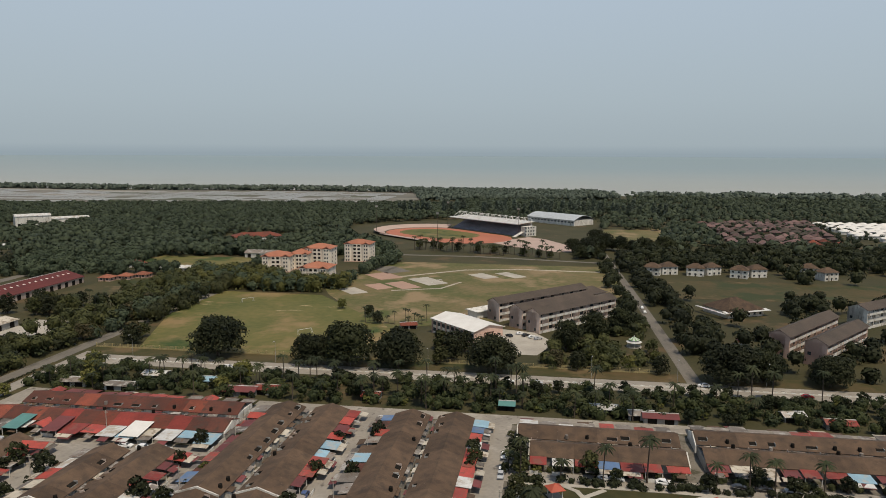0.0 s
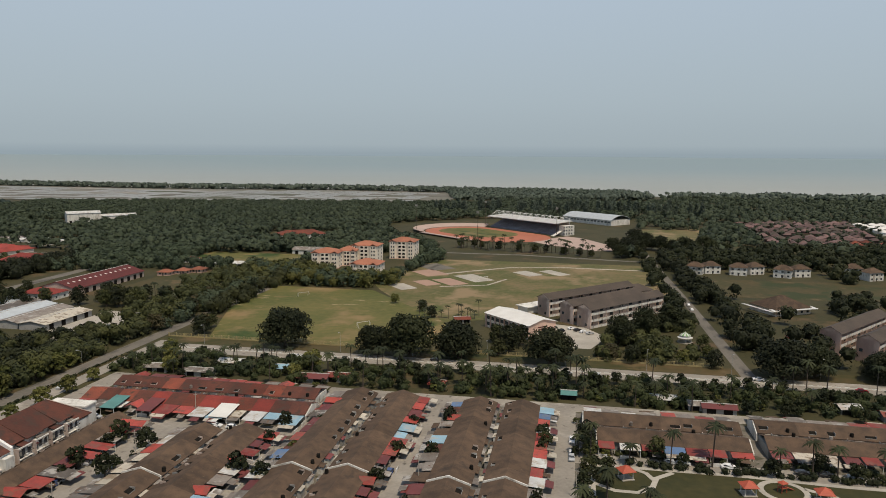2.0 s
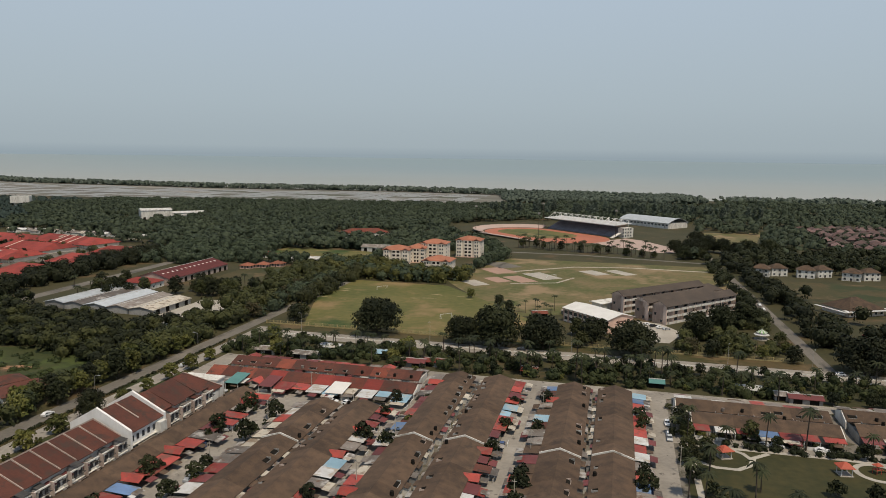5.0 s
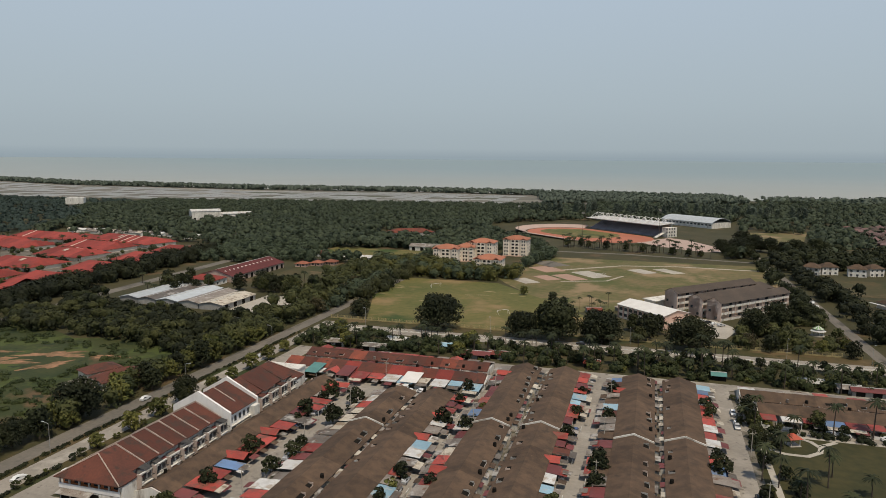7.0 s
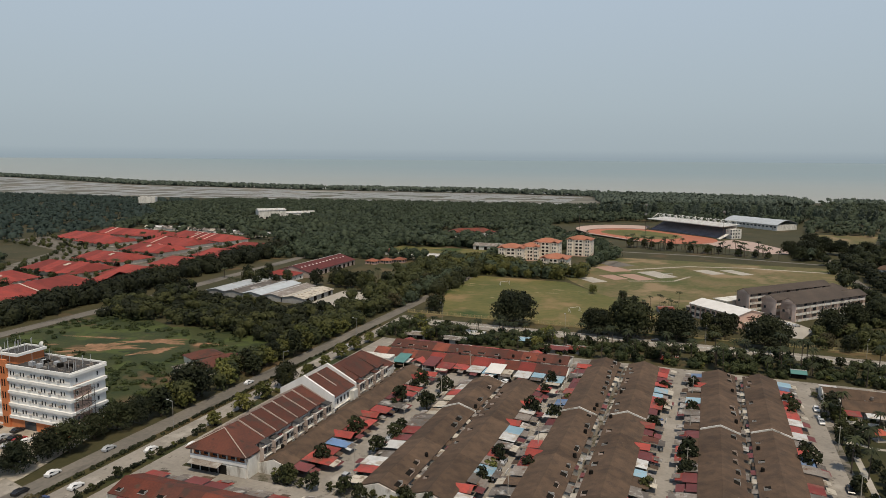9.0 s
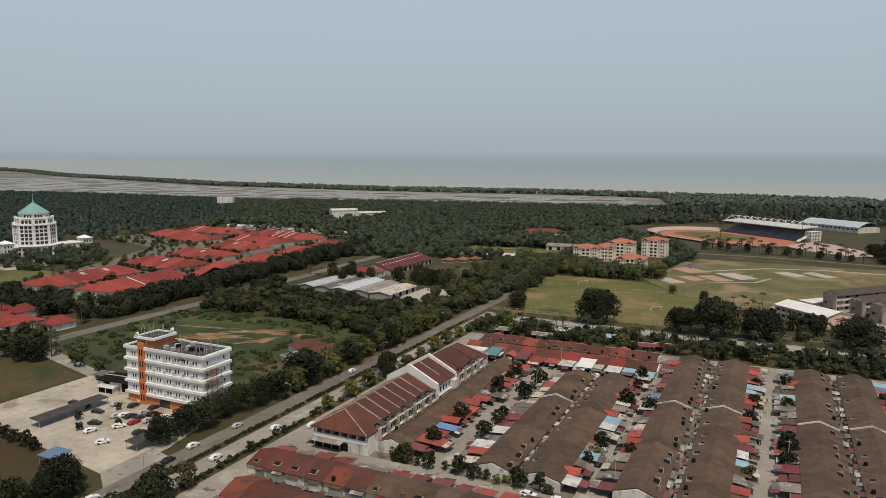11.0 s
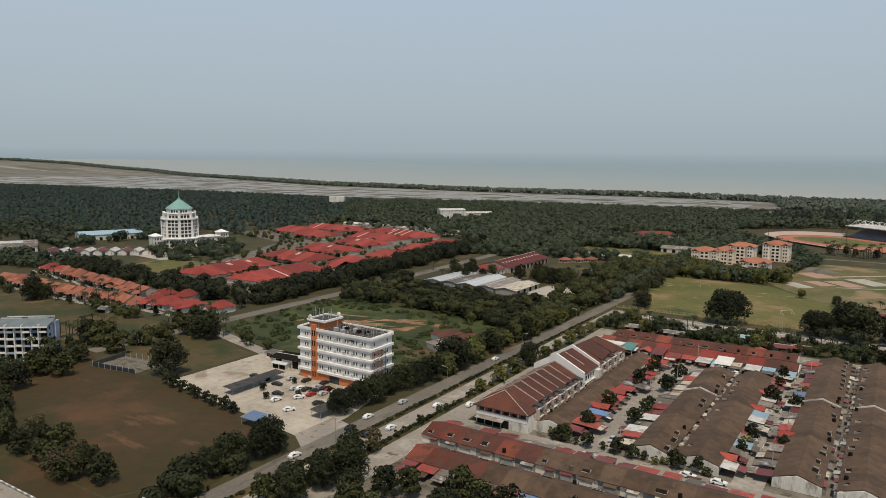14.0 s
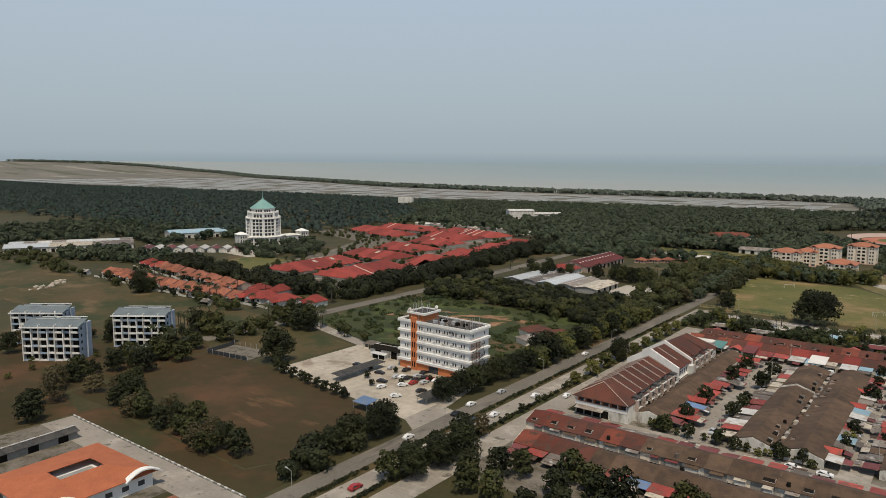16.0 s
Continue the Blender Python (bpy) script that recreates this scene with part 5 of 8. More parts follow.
woods("woodland_mid", "mixed trees between the fields and low buildings", [(-330, 462), (-252, 470), (-216, 420), (-150, 425), (-130, 445), (-138, 480), (-120, 560), (-150, 640), (-230, 600), (-420, 540), (-405, 440), (-340, 445)], 560, 8.5, 4.4, "leaf_wood", 29, 120, 0.72, ([(-218, 470), (-140, 440), (-135, 580), (-215, 560)], [(-330, 480), (-225, 480), (-225, 570), (-330, 570)]))
woods("woodland_apartments", "leafy trees before the apartment blocks", [(-230, 425), (-150, 422), (-128, 440), (-138, 452), (-170, 446), (-196, 478), (-225, 486), (-245, 460)], 125, 9, 4.2, "leaf_light", 33, 180, 0.6)
woods("woodland_school", "dark trees along the school boundary", [(66, 284), (300, 285), (320, 440), (70, 440), (66, 340)], 210, 8, 4.2, "leaf_dark", 30, 160, 0.7, ([(74, 376), (132, 376), (132, 432), (74, 432)], [(96, 306), (114, 300), (175, 372), (150, 395), (96, 330)], [(150, 375), (200, 380), (200, 420), (150, 410)]))
woods("woodland_houses", "dark trees round the detached houses", [(60, 508), (340, 508), (340, 690), (60, 640)], 460, 9.5, 4.6, "leaf_dark", 31, 100, 0.85, ([(62, 500), (168, 500), (168, 548), (62, 548)], [(180, 510), (300, 510), (300, 552), (180, 552)]))
woods("woodland_verge", "thicket of shrubs and low trees behind the terraces", [(-196, 233), (115, 233), (150, 262), (-196, 262)], 360, 3.8, 2.3, "leaf_verge", 34, 110, 0.38)
woods("woodland_park_edge", "low dark shrubs along the park edge", [(-7, 184.2), (105, 184.2), (105, 186.2), (-7, 186.2)], 70, 1.8, 1.3, "leaf_dark", 62, 60, 0.3)
woods("woodland_yard_edge", "low dark garden shrubs before the terraces", [(-8, 190.6), (105, 190.6), (105, 192.4), (-8, 192.4)], 50, 1.9, 1.3, "leaf_mid", 63, 60, 0.3)
woods("woodland_boulevard", "roadside trees along the boulevard verge", [(-245, 296), (-216, 296), (-216, 470), (-250, 480), (-262, 400), (-246, 330)], 120, 8.5, 4.2, "leaf_mid", 35, 170, 0.62)
woods("woodland_garden", "mixed garden trees inside the school compound", [(-8, 288), (46, 288), (46, 372), (30, 356), (12, 330), (2, 312)], 60, 5.2, 3.0, "leaf_mid", 36, 170, 0.55, ([(31, 304), (46, 304), (47, 338), (31, 338)],))
woods("woodland_south", "dark trees across the near verge", [(-226, -2), (-214.5, -14), (-214.5, 34), (-224, 30)], 7, 6.5, 3.6, "leaf_dark", 37, 260, 0.5)
woods("woodland_lot", "low green bushes over the vacant lot", [(-356, 122), (-300, 112), (-226, 108), (-222, 200), (-262, 205), (-300, 206), (-358, 230)], 340, 1.4, 1.9, "leaf_scrub", 38, 60, 0.34, ([(-330, 160), (-290, 160), (-268, 156), (-262, 186), (-300, 198), (-336, 192)],))
woods("woodland_lane", "trees overhanging the school side road", [(41, 345), (48, 345), (46, 600), (36, 600)], 31, 8, 3.8, "leaf_dark", 39, 150, 0.6)
woods("woodland_lane_east", "trees overhanging the school side road", [(63, 305), (76, 300), (72, 440), (66, 600), (53, 600), (59, 440)], 74, 8.5, 4.0, "leaf_dark", 40, 150, 0.65)
woods("woodland_fringe", "scattered dark trees behind the west field", [(-760, 112), (-600, 100), (-430, 106), (-380, 104), (-372, 118), (-440, 112), (-600, 110), (-760, 150)], 60, 6, 3.2, "leaf_mid", 41, 120, 0.55)
woods("woodland_estate", "garden trees between the red estate rows", [(-400, 190), (-412, 500), (-700, 530), (-700, 420), (-590, 390), (-560, 320), (-520, 190)], 520, 4.2, 2.2, "leaf_mid", 42, 60, 0.42)
woods("woodland_tower", "dark trees before the domed tower", [(-640, 268), (-600, 258), (-556, 250), (-540, 285), (-575, 330), (-596, 352), (-622, 360)], 75, 8, 4.4, "leaf_wood", 43, 160, 0.6)
woods("woodland_roadside", "dark shade trees along the west side of the boulevard", [(-224, 112), (-215.5, 112), (-215.5, 300), (-226, 300)], 40, 8, 3.8, "leaf_mid", 44, 200, 0.52)
woods("woodland_lane_west", "dark tree belt between the orange houses and the estate", [(-610, 170), (-470, 166), (-400, 160), (-376, 176), (-376, 196), (-520, 192), (-600, 205)], 170, 8, 4.2, "leaf_dark", 45, 130, 0.65)
woods("woodland_plot", "scattered trees along the lane behind the office", [(-372, 62), (-352, 66), (-350, 104), (-340, 118), (-300, 108), (-300, 104), (-340, 108), (-358, 112), (-372, 112)], 26, 5.5, 3.0, "leaf_mid", 46, 160, 0.45)
woods("woodland_overhang", "dark roadside trees closing over the boulevard", [(-216.5, 300), (-213.0, 300), (-213.0, 480), (-216.5, 480)], 34, 9, 4.4, "leaf_wood", 47, 190, 0.55)
woods("woodland_overhang_east", "dark roadside trees closing over the boulevard", [(-207.5, 322), (-203.5, 322), (-209, 470), (-213, 480)], 34, 9, 4.4, "leaf_mid", 48, 190, 0.55)
# single trees near the camera's way
for x, y, k in ((-142, 282, 1.08), (-98, 277, 0.78), (-82.5, 278.5, 1.0), (-61, 280, 1.05), (-21.5, 279, 0.92), (70.5, 278, 0.95), (108, 281, 0.8), (84, 283, 0.7)):
    plant("dome", x, y, k)
grove(["mid", "light", "dry"], [(0, 286), (46, 286), (46, 293), (25, 297), (24, 338), (12, 330), (4, 312)], 9, 41, 6, 0.85)
grove(["mid", "light", "dry"], [(45, 297), (50, 298), (51, 326), (47, 326)], 5, 40, 4, 0.7)
grove(["mid", "mid"], [(-70, 286), (-30, 286), (-35, 306), (-68, 318)], 10, 42, 5)
grove(["palm", "palm", "shrub", "small", "shrub", "palm"], [(-98, 233), (-4, 233), (-4, 262), (-98, 262)], 62, 43, 2.2)
grove(["palm", "shrub", "small", "shrub", "small"], [(-4, 233), (115, 233), (115, 262), (-4, 262)], 66, 44, 2.4)
grove(["palm", "light", "shrub", "small", "palm"], [(-190, 228), (-98, 228), (-98, 262), (-190, 262)], 52, 45, 2.8, 0.9)
grove(["mid", "small", "dry", "shrub"], [(-425, -60), (-315, -60), (-315, -22), (-340, -14), (-350, 40), (-425, 10)], 34, 77, 5)
grove(["mid", "mid", "dry"], [(-216, 295), (-188, 292), (-205, 350), (-214, 400), (-222, 400), (-222, 330)], 20, 46, 5)
grove(["palm", "mid"], [(-300, 340), (-245, 330), (-250, 366), (-300, 368)], 22, 47, 4)
grove(["light", "mid", "light"], [(-222, 110), (-214, 110), (-214, 235), (-224, 235)], 24, 48, 4.5)
line_of("big", (-221, 60), (-219.5, 108), 6, 1.8, 0.6, 49)
line_of("big", (-221, 6), (-217, 32), 4, 1.5, 0.6, 50)
line_of("big", (-192, 6), (-186, 32), 3, 2.0, 0.62, 51)
for x, y, k in ((9, 318, 0.95), (22, 334, 0.95), (36, 352, 0.9)):
    plant("big", x, y, k * 0.9)
grove(["mid", "dry", "mid"], [(-196, 0), (-186, 0), (-184, 44), (-196, 46)], 10, 51, 5, 0.95, 0.5)
grove(["mid", "mid", "mid"], [(-182, 8), (-120, 8), (-120, 38), (-182, 36)], 18, 52, 5, 0.95)
grove(["mid", "dry", "mid"], [(-330, -14), (-300, -14), (-236, -16), (-236, -8), (-300, 0), (-330, 10)], 26, 53, 4, 0.8)
grove(["mid", "small", "mid"], [(-420, 30), (-345, 20), (-330, 8), (-345, 50), (-372, 66), (-415, 60)], 24, 54, 5)
grove(["palm", "palm", "mid"], [(-400, 58), (-345, 64), (-350, 84), (-400, 80)], 20, 55, 4)
grove(["mid", "palm"], [(-372, 104), (-336, 100), (-336, 118), (-372, 116)], 14, 56, 5)
plant("big", -308, 59, 0.85)
grove(["mid", "palm", "mid", "small"], [(-372, 58), (-345, 50), (-339, 20), (-344, -12), (-358, -12), (-364, 35)], 26, 85, 4.5, 0.95)
line_of("small", (-300, 51), (-250, 43), 9, 0.6, 1.0, 57)
line_of("light", (-194.6, 104), (-194.6, 228), 9, 0.4, 0.75, 58)
plant("big", -218, 128, 0.9)
plant("big", -194.8, 152, 0.7)
grove(["mid", "light"], [(-150, 395), (-130, 400), (-90, 362), (-86, 345), (-110, 372), (-160, 410)], 6, 58, 8, 0.7)
grove(["palm"], [(-95, 345), (-62, 352), (-62, 362), (-95, 358)], 12, 59, 3, 0.7)
line_of("cypress", (-210, 985), (150, 1010), 60, 16, 1.0, 60)
line_of("palm", (-115, 645), (0, 615), 34, 5, 1.0, 61)
line_of("palm", (-130, 636), (10, 600), 30, 6, 1.1, 62)
line_of("mid", (-130, 644), (10, 606), 10, 5, 0.8, 68)
grove(["mid", "big"], [(20, 600), (50, 600), (60, 660), (40, 720), (20, 650)], 14, 63, 7)
line_of("big", (30, 660), (115, 640), 9, 4, 0.9, 64)
grove(["shrub", "small", "palm", "small"], [(-10, 98), (0, 98), (0, 182), (-9, 186)], 24, 65, 3)
grove(["palm", "palm", "small"], [(0, 165), (100, 160), (100, 96), (0, 96)], 18, 66, 6)
grove(["palm", "small", "palm", "shrub"], [(-10, 184), (100, 184), (100, 191), (-10, 191)], 20, 67, 4)
for i, (x0, x1) in enumerate(((-148, -136.8), (-102, -93.2), (-62.4, -51.6), (-20, -10))):
    r = random.Random(70 + i)
    for k in range(14):
        plant(r.choice(("small", "shrub", "small")), r.choice((x0, x1)) + r.uniform(-0.6, 0.6), r.uniform(92, 215) if i else r.uniform(92, 172), r.uniform(0.8, 1.45))
grove(["small", "shrub", "small", "shrub"], [(-156, 83.8), (-106, 83.8), (-106, 86.5), (-156, 86.5)], 18, 75, 2.6)
for x, y, k in ((-7.5, 196, 0.8), (-6.5, 189, 0.6), (13, 191.5, 0.75), (57, 191, 0.6), (-7, 178, 0.6), (92, 191.5, 0.7), (-150, 84.6, 0.6)):
    plant("mid", x, y, k)
grove(["mid", "palm"], [(-345, 300), (-300, 335), (-345, 362), (-372, 340)], 14, 76, 5)
r = random.Random(81)
for i in range(26):
    plant(r.choice(("shrub", "shrub", "small")), -194.7 + r.uniform(-0.6, 0.6), 20 + i * 6.2 + r.uniform(-2, 2), r.uniform(0.6, 0.95))
for x, y in ((-262, 66), (-254, 60), (-246, 68), (-240, 78), (-268, 74), (-258, 78)):
    plant("small", x, y, 0.6)


# ---- flats, school, tower and other buildings ----
def facade(ob, x0, x1, y, n, floors, z0, step, w, h, face, skip=0.0, seed=0):
    r = random.Random(seed)
    spots = [(x0 + (x1 - x0) * (i + 0.5) / n, z0 + f * step) for f in range(floors) for i in range(n) if r.random() >= skip]
    windows(ob, spots, w, h, face, y, sub=False)


def apartment(cx, cy, w, d, floors, turn=0, label="cream apartment block with an orange hipped roof"):
    ob = thing("apartment_block", label, "apartments", at(cx, cy, 0, turn), "hillside apartments")
    H = floors * 2.95
    part("wall", box(bmn(), -w / 2, w / 2, -d / 2, d / 2, 0, H), "wall_cream", ob)
    part("bay", box(bmn(), -w * 0.16, w * 0.16, -d / 2 - 0.9, -d / 2 - 0.001, 0, H - 0.3), "wall_cream", ob)
    for sx in (-1, 1):
        part("wing", box(bmn(), sx * w * 0.36 - w * 0.11, sx * w * 0.36 + w * 0.11, -d / 2 - 1.4, -d / 2 - 0.002, 0, H - 0.15), "wall_cream", ob)
        g = bmn()
        c = sx * w * 0.36
        slab(g, [(c - w * 0.14, -d / 2 - 1.9, H - 0.2), (c, -d / 2 - 1.9, H + 1.6), (c, -d / 2 + 3.4, H + 1.6), (c - w * 0.14, -d / 2 + 3.4, H - 0.2)], 0.15)
        slab(g, [(c, -d / 2 - 1.9, H + 1.6), (c + w * 0.14, -d / 2 - 1.9, H - 0.2), (c + w * 0.14, -d / 2 + 3.4, H - 0.2), (c, -d / 2 + 3.4, H + 1.6)], 0.15)
        part("gable_roof", g, "tile_muted", ob)
    part("roof", hip(bmn(), -w / 2, w / 2, -d / 2, d / 2, H, H + 3.2, 0.8), "tile_muted", ob)
    for f in range(floors):
        z = 0.8 + f * 2.95
        windows(ob, [(-w * 0.40, z), (-w * 0.31, z), (w * 0.31, z), (w * 0.40, z)], 1.1, 1.4, "y-", -d / 2 - 1.4, sub=False)
        part("window", box(bmn(), -w * 0.13, -w * 0.03, -d / 2 - 0.96, -d / 2 - 0.88, z, z + 1.6), "dark", ob)
        part("window", box(bmn(), w * 0.03, w * 0.13, -d / 2 - 0.96, -d / 2 - 0.88, z, z + 1.6), "dark", ob)
        windows(ob, [(-d * 0.25, z), (d * 0.25, z)], 1.1, 1.4, "x+", w / 2, sub=False)
    part("ground_band", box(bmn(), -w / 2 - 0.06, w / 2 + 0.06, -d / 2 - 1.5, d / 2 + 0.06, 0, 0.7), "wall_pink", ob)
    return ob


apartment(-155.5, 563, 21.5, 17, 5)
apartment(-156, 457.5, 20, 18, 4)
apartment(-178.5, 531, 21.5, 17, 5)
apartment(-203, 505, 21, 19, 4, 8)
apartment(-190, 518, 14, 16, 4, 8)


def flats(cx, cy, turn=38):
    ob = thing("flats_block", "five-storey blue and white flats with balconies and grey roof", "apartments", at(cx, cy, 0, turn), "blue flats")
    w, d, H = 23.5, 10.5, 14.6
    part("wall", box(bmn(), -w / 2, w / 2, -d / 2, d / 2, 0, H), "wall_flats", ob)
    r = bmn()
    slab(r, [(-w / 2 - 0.6, -d / 2 - 1.9, H + 0.1), (w / 2 + 0.6, -d / 2 - 1.9, H + 0.1), (w / 2 + 0.6, 1, H + 2.2), (-w / 2 - 0.6, 1, H + 2.2)], 0.2)
    part("roof", r, "roof_flats", ob)
    for x0, x1 in ((-w / 2 + 2, -1.2), (1.2, w / 2 - 2)):
        part("upper_roof", slab(bmn(), [(x0, 0.4, H + 2.9), (x1, 0.4, H + 2.9), (x1, d / 2 + 0.8, H + 1.6), (x0, d / 2 + 0.8, H + 1.6)], 0.2), "roof_flats", ob)
        part("upper_wall", box(bmn(), x0 + 0.2, x1 - 0.2, 0.6, 1.2, H, H + 2.7), "wall_clean", ob)
    for i in range(7):
        x = -w / 2 + w * (i + 0.5) / 7
        proud = 1.5 if i in (0, 2, 4, 6) else 0.9
        part("bay", box(bmn(), x - w / 14 + 0.06, x - w / 14 + 0.5, -d / 2 - proud - 0.3, -d / 2 - 0.001, 0, H + (0.9 if i % 2 == 0 else -0.2)), "wall_clean" if i % 2 else "wall_white", ob)
        for f in range(5):
            z = f * 3.0
            bal = part("balcony", box(box(bmn(), x - w / 14 + 0.5, x + w / 14, -d / 2 - proud, -d / 2 - 0.002, z + 0.02, z + 0.2), x - w / 14 + 0.5, x + w / 14, -d / 2 - proud, -d / 2 - proud + 0.12, z + 0.2, z + 0.95), "wall_clean" if (i + f) % 3 else "sheet_flats", ob)
            part("window", box(bmn(), x - w / 14 + 0.6, x + w / 14 - 0.3, -d / 2 - 0.06, -d / 2 - 0.003, z + 0.5, z + 2.6), "dark", bal)
    for f in range(5):
        windows(ob, [(-3.5, f * 3 + 0.9), (3, f * 3 + 0.9)], 1.2, 1.3, "x+", w / 2, sub=False)
    part("stair_block", box(bmn(), w / 2 + 0.002, w / 2 + 0.9, 0, 3.5, 0, H + 0.9), "wall_flats", ob)
    part("roof_edge", box(box(bmn(), -w / 2 - 0.7, w / 2 + 0.7, -d / 2 - 2.1, -d / 2 - 1.85, H - 0.35, H + 0.25), -w / 2 + 1.9, w / 2 - 1.9, d / 2 + 0.7, d / 2 + 0.95, H + 1.5, H + 1.95), "wall_clean", ob, "white roof edge")
    return ob


M["sheet_flats"] = mat("blue_grey_render", (0.34, 0.42, 0.52), (0.25, 0.31, 0.39), scale=0.2, fine=1.5, bump=0.05)
M["wall_flats"] = mat("pale_blue_render", (0.46, 0.51, 0.57), (0.33, 0.37, 0.42), scale=0.2, fine=1.5, bump=0.05)
M["roof_flats"] = mat("blue_grey_metal_roof", (0.165, 0.195, 0.205), (0.11, 0.13, 0.14), scale=0.2, fine=1.8, bump=0.2, rough=0.6)
for x, y in ((-378.5, 39.5), (-386.5, 4.5), (-420.0, 13.0)):
    flats(x, y)


M["wall_school"] = mat("stained_pinkish_render", (0.70, 0.55, 0.46), (0.50, 0.38, 0.32), scale=0.25, fine=1.6, bump=0.05, streak=(1, 1, 0.3))


def class_block(x, y, turn, L=72, d=11, floors=3, wall="wall_school", label="three-storey school block with brown roof and open corridors"):
    """A long block from its near end; the corridors face the local -y."""
    ob = thing("school_block", label, "school", at(x, y, 0, turn), "school blocks")
    H = floors * 3.4
    part("wall", box(bmn(), 0, L, -d / 2 + 2, d / 2, 0, H), wall, ob)
    for sx in (0, L):
        part("end_wall", gable_wall(bmn(), sx + (0.2 if sx == 0 else -0.2), -d / 2, d / 2, H, H + 2.2, 0.4), wall, ob)
    part("roof", gable(bmn(), -0.6, L + 0.6, -d / 2, d / 2, H, H + 2.3, 0.7), "tile_slate", ob)
    for f in range(floors):
        z = f * 3.4
        fl = part("corridor", box(box(bmn(), 0.42, L - 0.42, -d / 2, -d / 2 + 1.999, z + 0.001, z + 0.25), 0.42, L - 0.42, -d / 2, -d / 2 + 0.15, z + 0.25, z + 1.25), "wall_white", ob, "white corridor parapet")
        n = int(L / 4)
        for i in range(n):
            xx = 0.6 + (L - 1.2) * (i + 0.5) / n
            part("window", box(bmn(), xx - 1.3, xx + 1.3, -d / 2 + 1.93, -d / 2 + 1.998, z + 1.0, z + 2.6), "glass", fl) if i % 2 == 0 else None
    for i in range(int(L / 6) + 1):
        part("column", box(bmn(), 0.5 + i * 6 - 0.18, 0.5 + i * 6 + 0.18, -d / 2 - 0.02, -d / 2 + 0.3, 0, H - 0.1), wall, ob)
    windows(ob, [(-d / 2 + 3, 1), (d / 2 - 2, 4.4)], 1.4, 1.4, "x-", 0, sub=False)
    return ob


class_block(-28.5, 368.5, 47, 70, 9)
class_block(-7, 346.5, 49, 62, 9)
class_block(-15.8, 354.2, 49, 58, 9)
solid("school_office", box(box(bmn(), -9, 9, -4, 4, 0, 3.6), -10, 10, -5, 5, 3.6, 4.0), "wall_white", "low white flat-roofed school office", "school", m=at(-34, 380, 0, 47))
class_block(101, 321, 51, 58, 9, 3, "wall_pink", "three-storey salmon hostel with brown roof and open corridors")
class_block(112, 309, 51, 50, 9, 3, "wall_pink", "three-storey salmon hostel with brown roof and open corridors")
class_block(158, 384, 40, 40, 10, 3, "wall_white", "three-storey white hostel with brown roof and open corridors")


def school_hall():
    ob = thing("school_hall", "school hall with white metal roof and salmon gable wall", "hall", at(-38.4, 332.2, 0, -45))
    L, d, H = 33, 17, 7.6
    part("wall", box(bmn(), -L / 2, L / 2, -d / 2, d / 2, 0, H), "wall_cream", ob)
    for sx in (-1, 1):
        part("gable_wall", gable_wall(bmn(), sx * (L / 2 + 0.11), -d / 2, d / 2, H, H + 1.9, 0.2), "wall_pink", ob, "salmon gable wall")
    part("roof", gable(bmn(), -L / 2 - 0.8, L / 2 + 0.8, -d / 2, d / 2, H, H + 2.0, 1.0), "sheet_plain", ob, "white metal roof")
    for i in range(10):
        x = -L / 2 + L * i / 9
        part("column", box(bmn(), x - 0.25, x + 0.25, -d / 2 - 0.5, -d / 2 - 0.001, 0, H - 0.3), "wall_pink", ob)
    facade(ob, -L / 2, L / 2, -d / 2, 9, 2, 1.2, 3.2, 2.6, 1.7, "y-")
    for i in range(2):
        part("sign_bar", box(bmn(), L / 2 + 0.215, L / 2 + 0.25, -3 + i, 3 - i, 5.4 - i * 1.0, 6.0 - i * 1.0), "tile_maroon", ob, "dark unreadable sign bar")
    part("entrance_roof", slab(bmn(), [(L / 2 + 0.25, -6, 3.4), (L / 2 + 5, -6, 3.1), (L / 2 + 5, 7, 3.1), (L / 2 + 0.25, 7, 3.4)], 0.15), "sheet_white", ob)
    for y in (-5.7, 6.7):
        part("post", box(bmn(), L / 2 + 4.5, L / 2 + 4.8, y - 0.15, y + 0.15, 0, 2.96), "wall_white", ob)
    return ob


school_hall()
patch("school_yard", [(-24, 306), (-4, 306), (4, 328), (-6, 346), (-30, 352), (-26, 330)], "concrete", "pale school yard with parked cars", 0.07, "yard")


def house(name, cx, cy, w, d, eave, top, turn, roof, wall, label, group="", floors=1, category="house"):
    """A detached house: walls, hipped roof, windows, door."""
    ob = thing(name, label, category, at(cx, cy, 0, turn), group)
    part("wall", box(bmn(), -w / 2, w / 2, -d / 2, d / 2, 0, eave), wall, ob)
    part("roof", hip(bmn(), -w / 2, w / 2, -d / 2, d / 2, eave, top), roof, ob)
    for f in range(floors):
        facade(ob, -w / 2, w / 2, -d / 2, max(2, int(w / 4)), 1, 0.9 + f * 3, 3, 1.5, 1.3, "y-")
        facade(ob, -d / 2, d / 2, w / 2, 2, 1, 0.9 + f * 3, 3, 1.4, 1.3, "x+")
    part("door", box(bmn(), -0.5, 0.5, -d / 2 - 0.05, -d / 2 + 0.01, 0, 2.1), "bark", ob)
    return ob


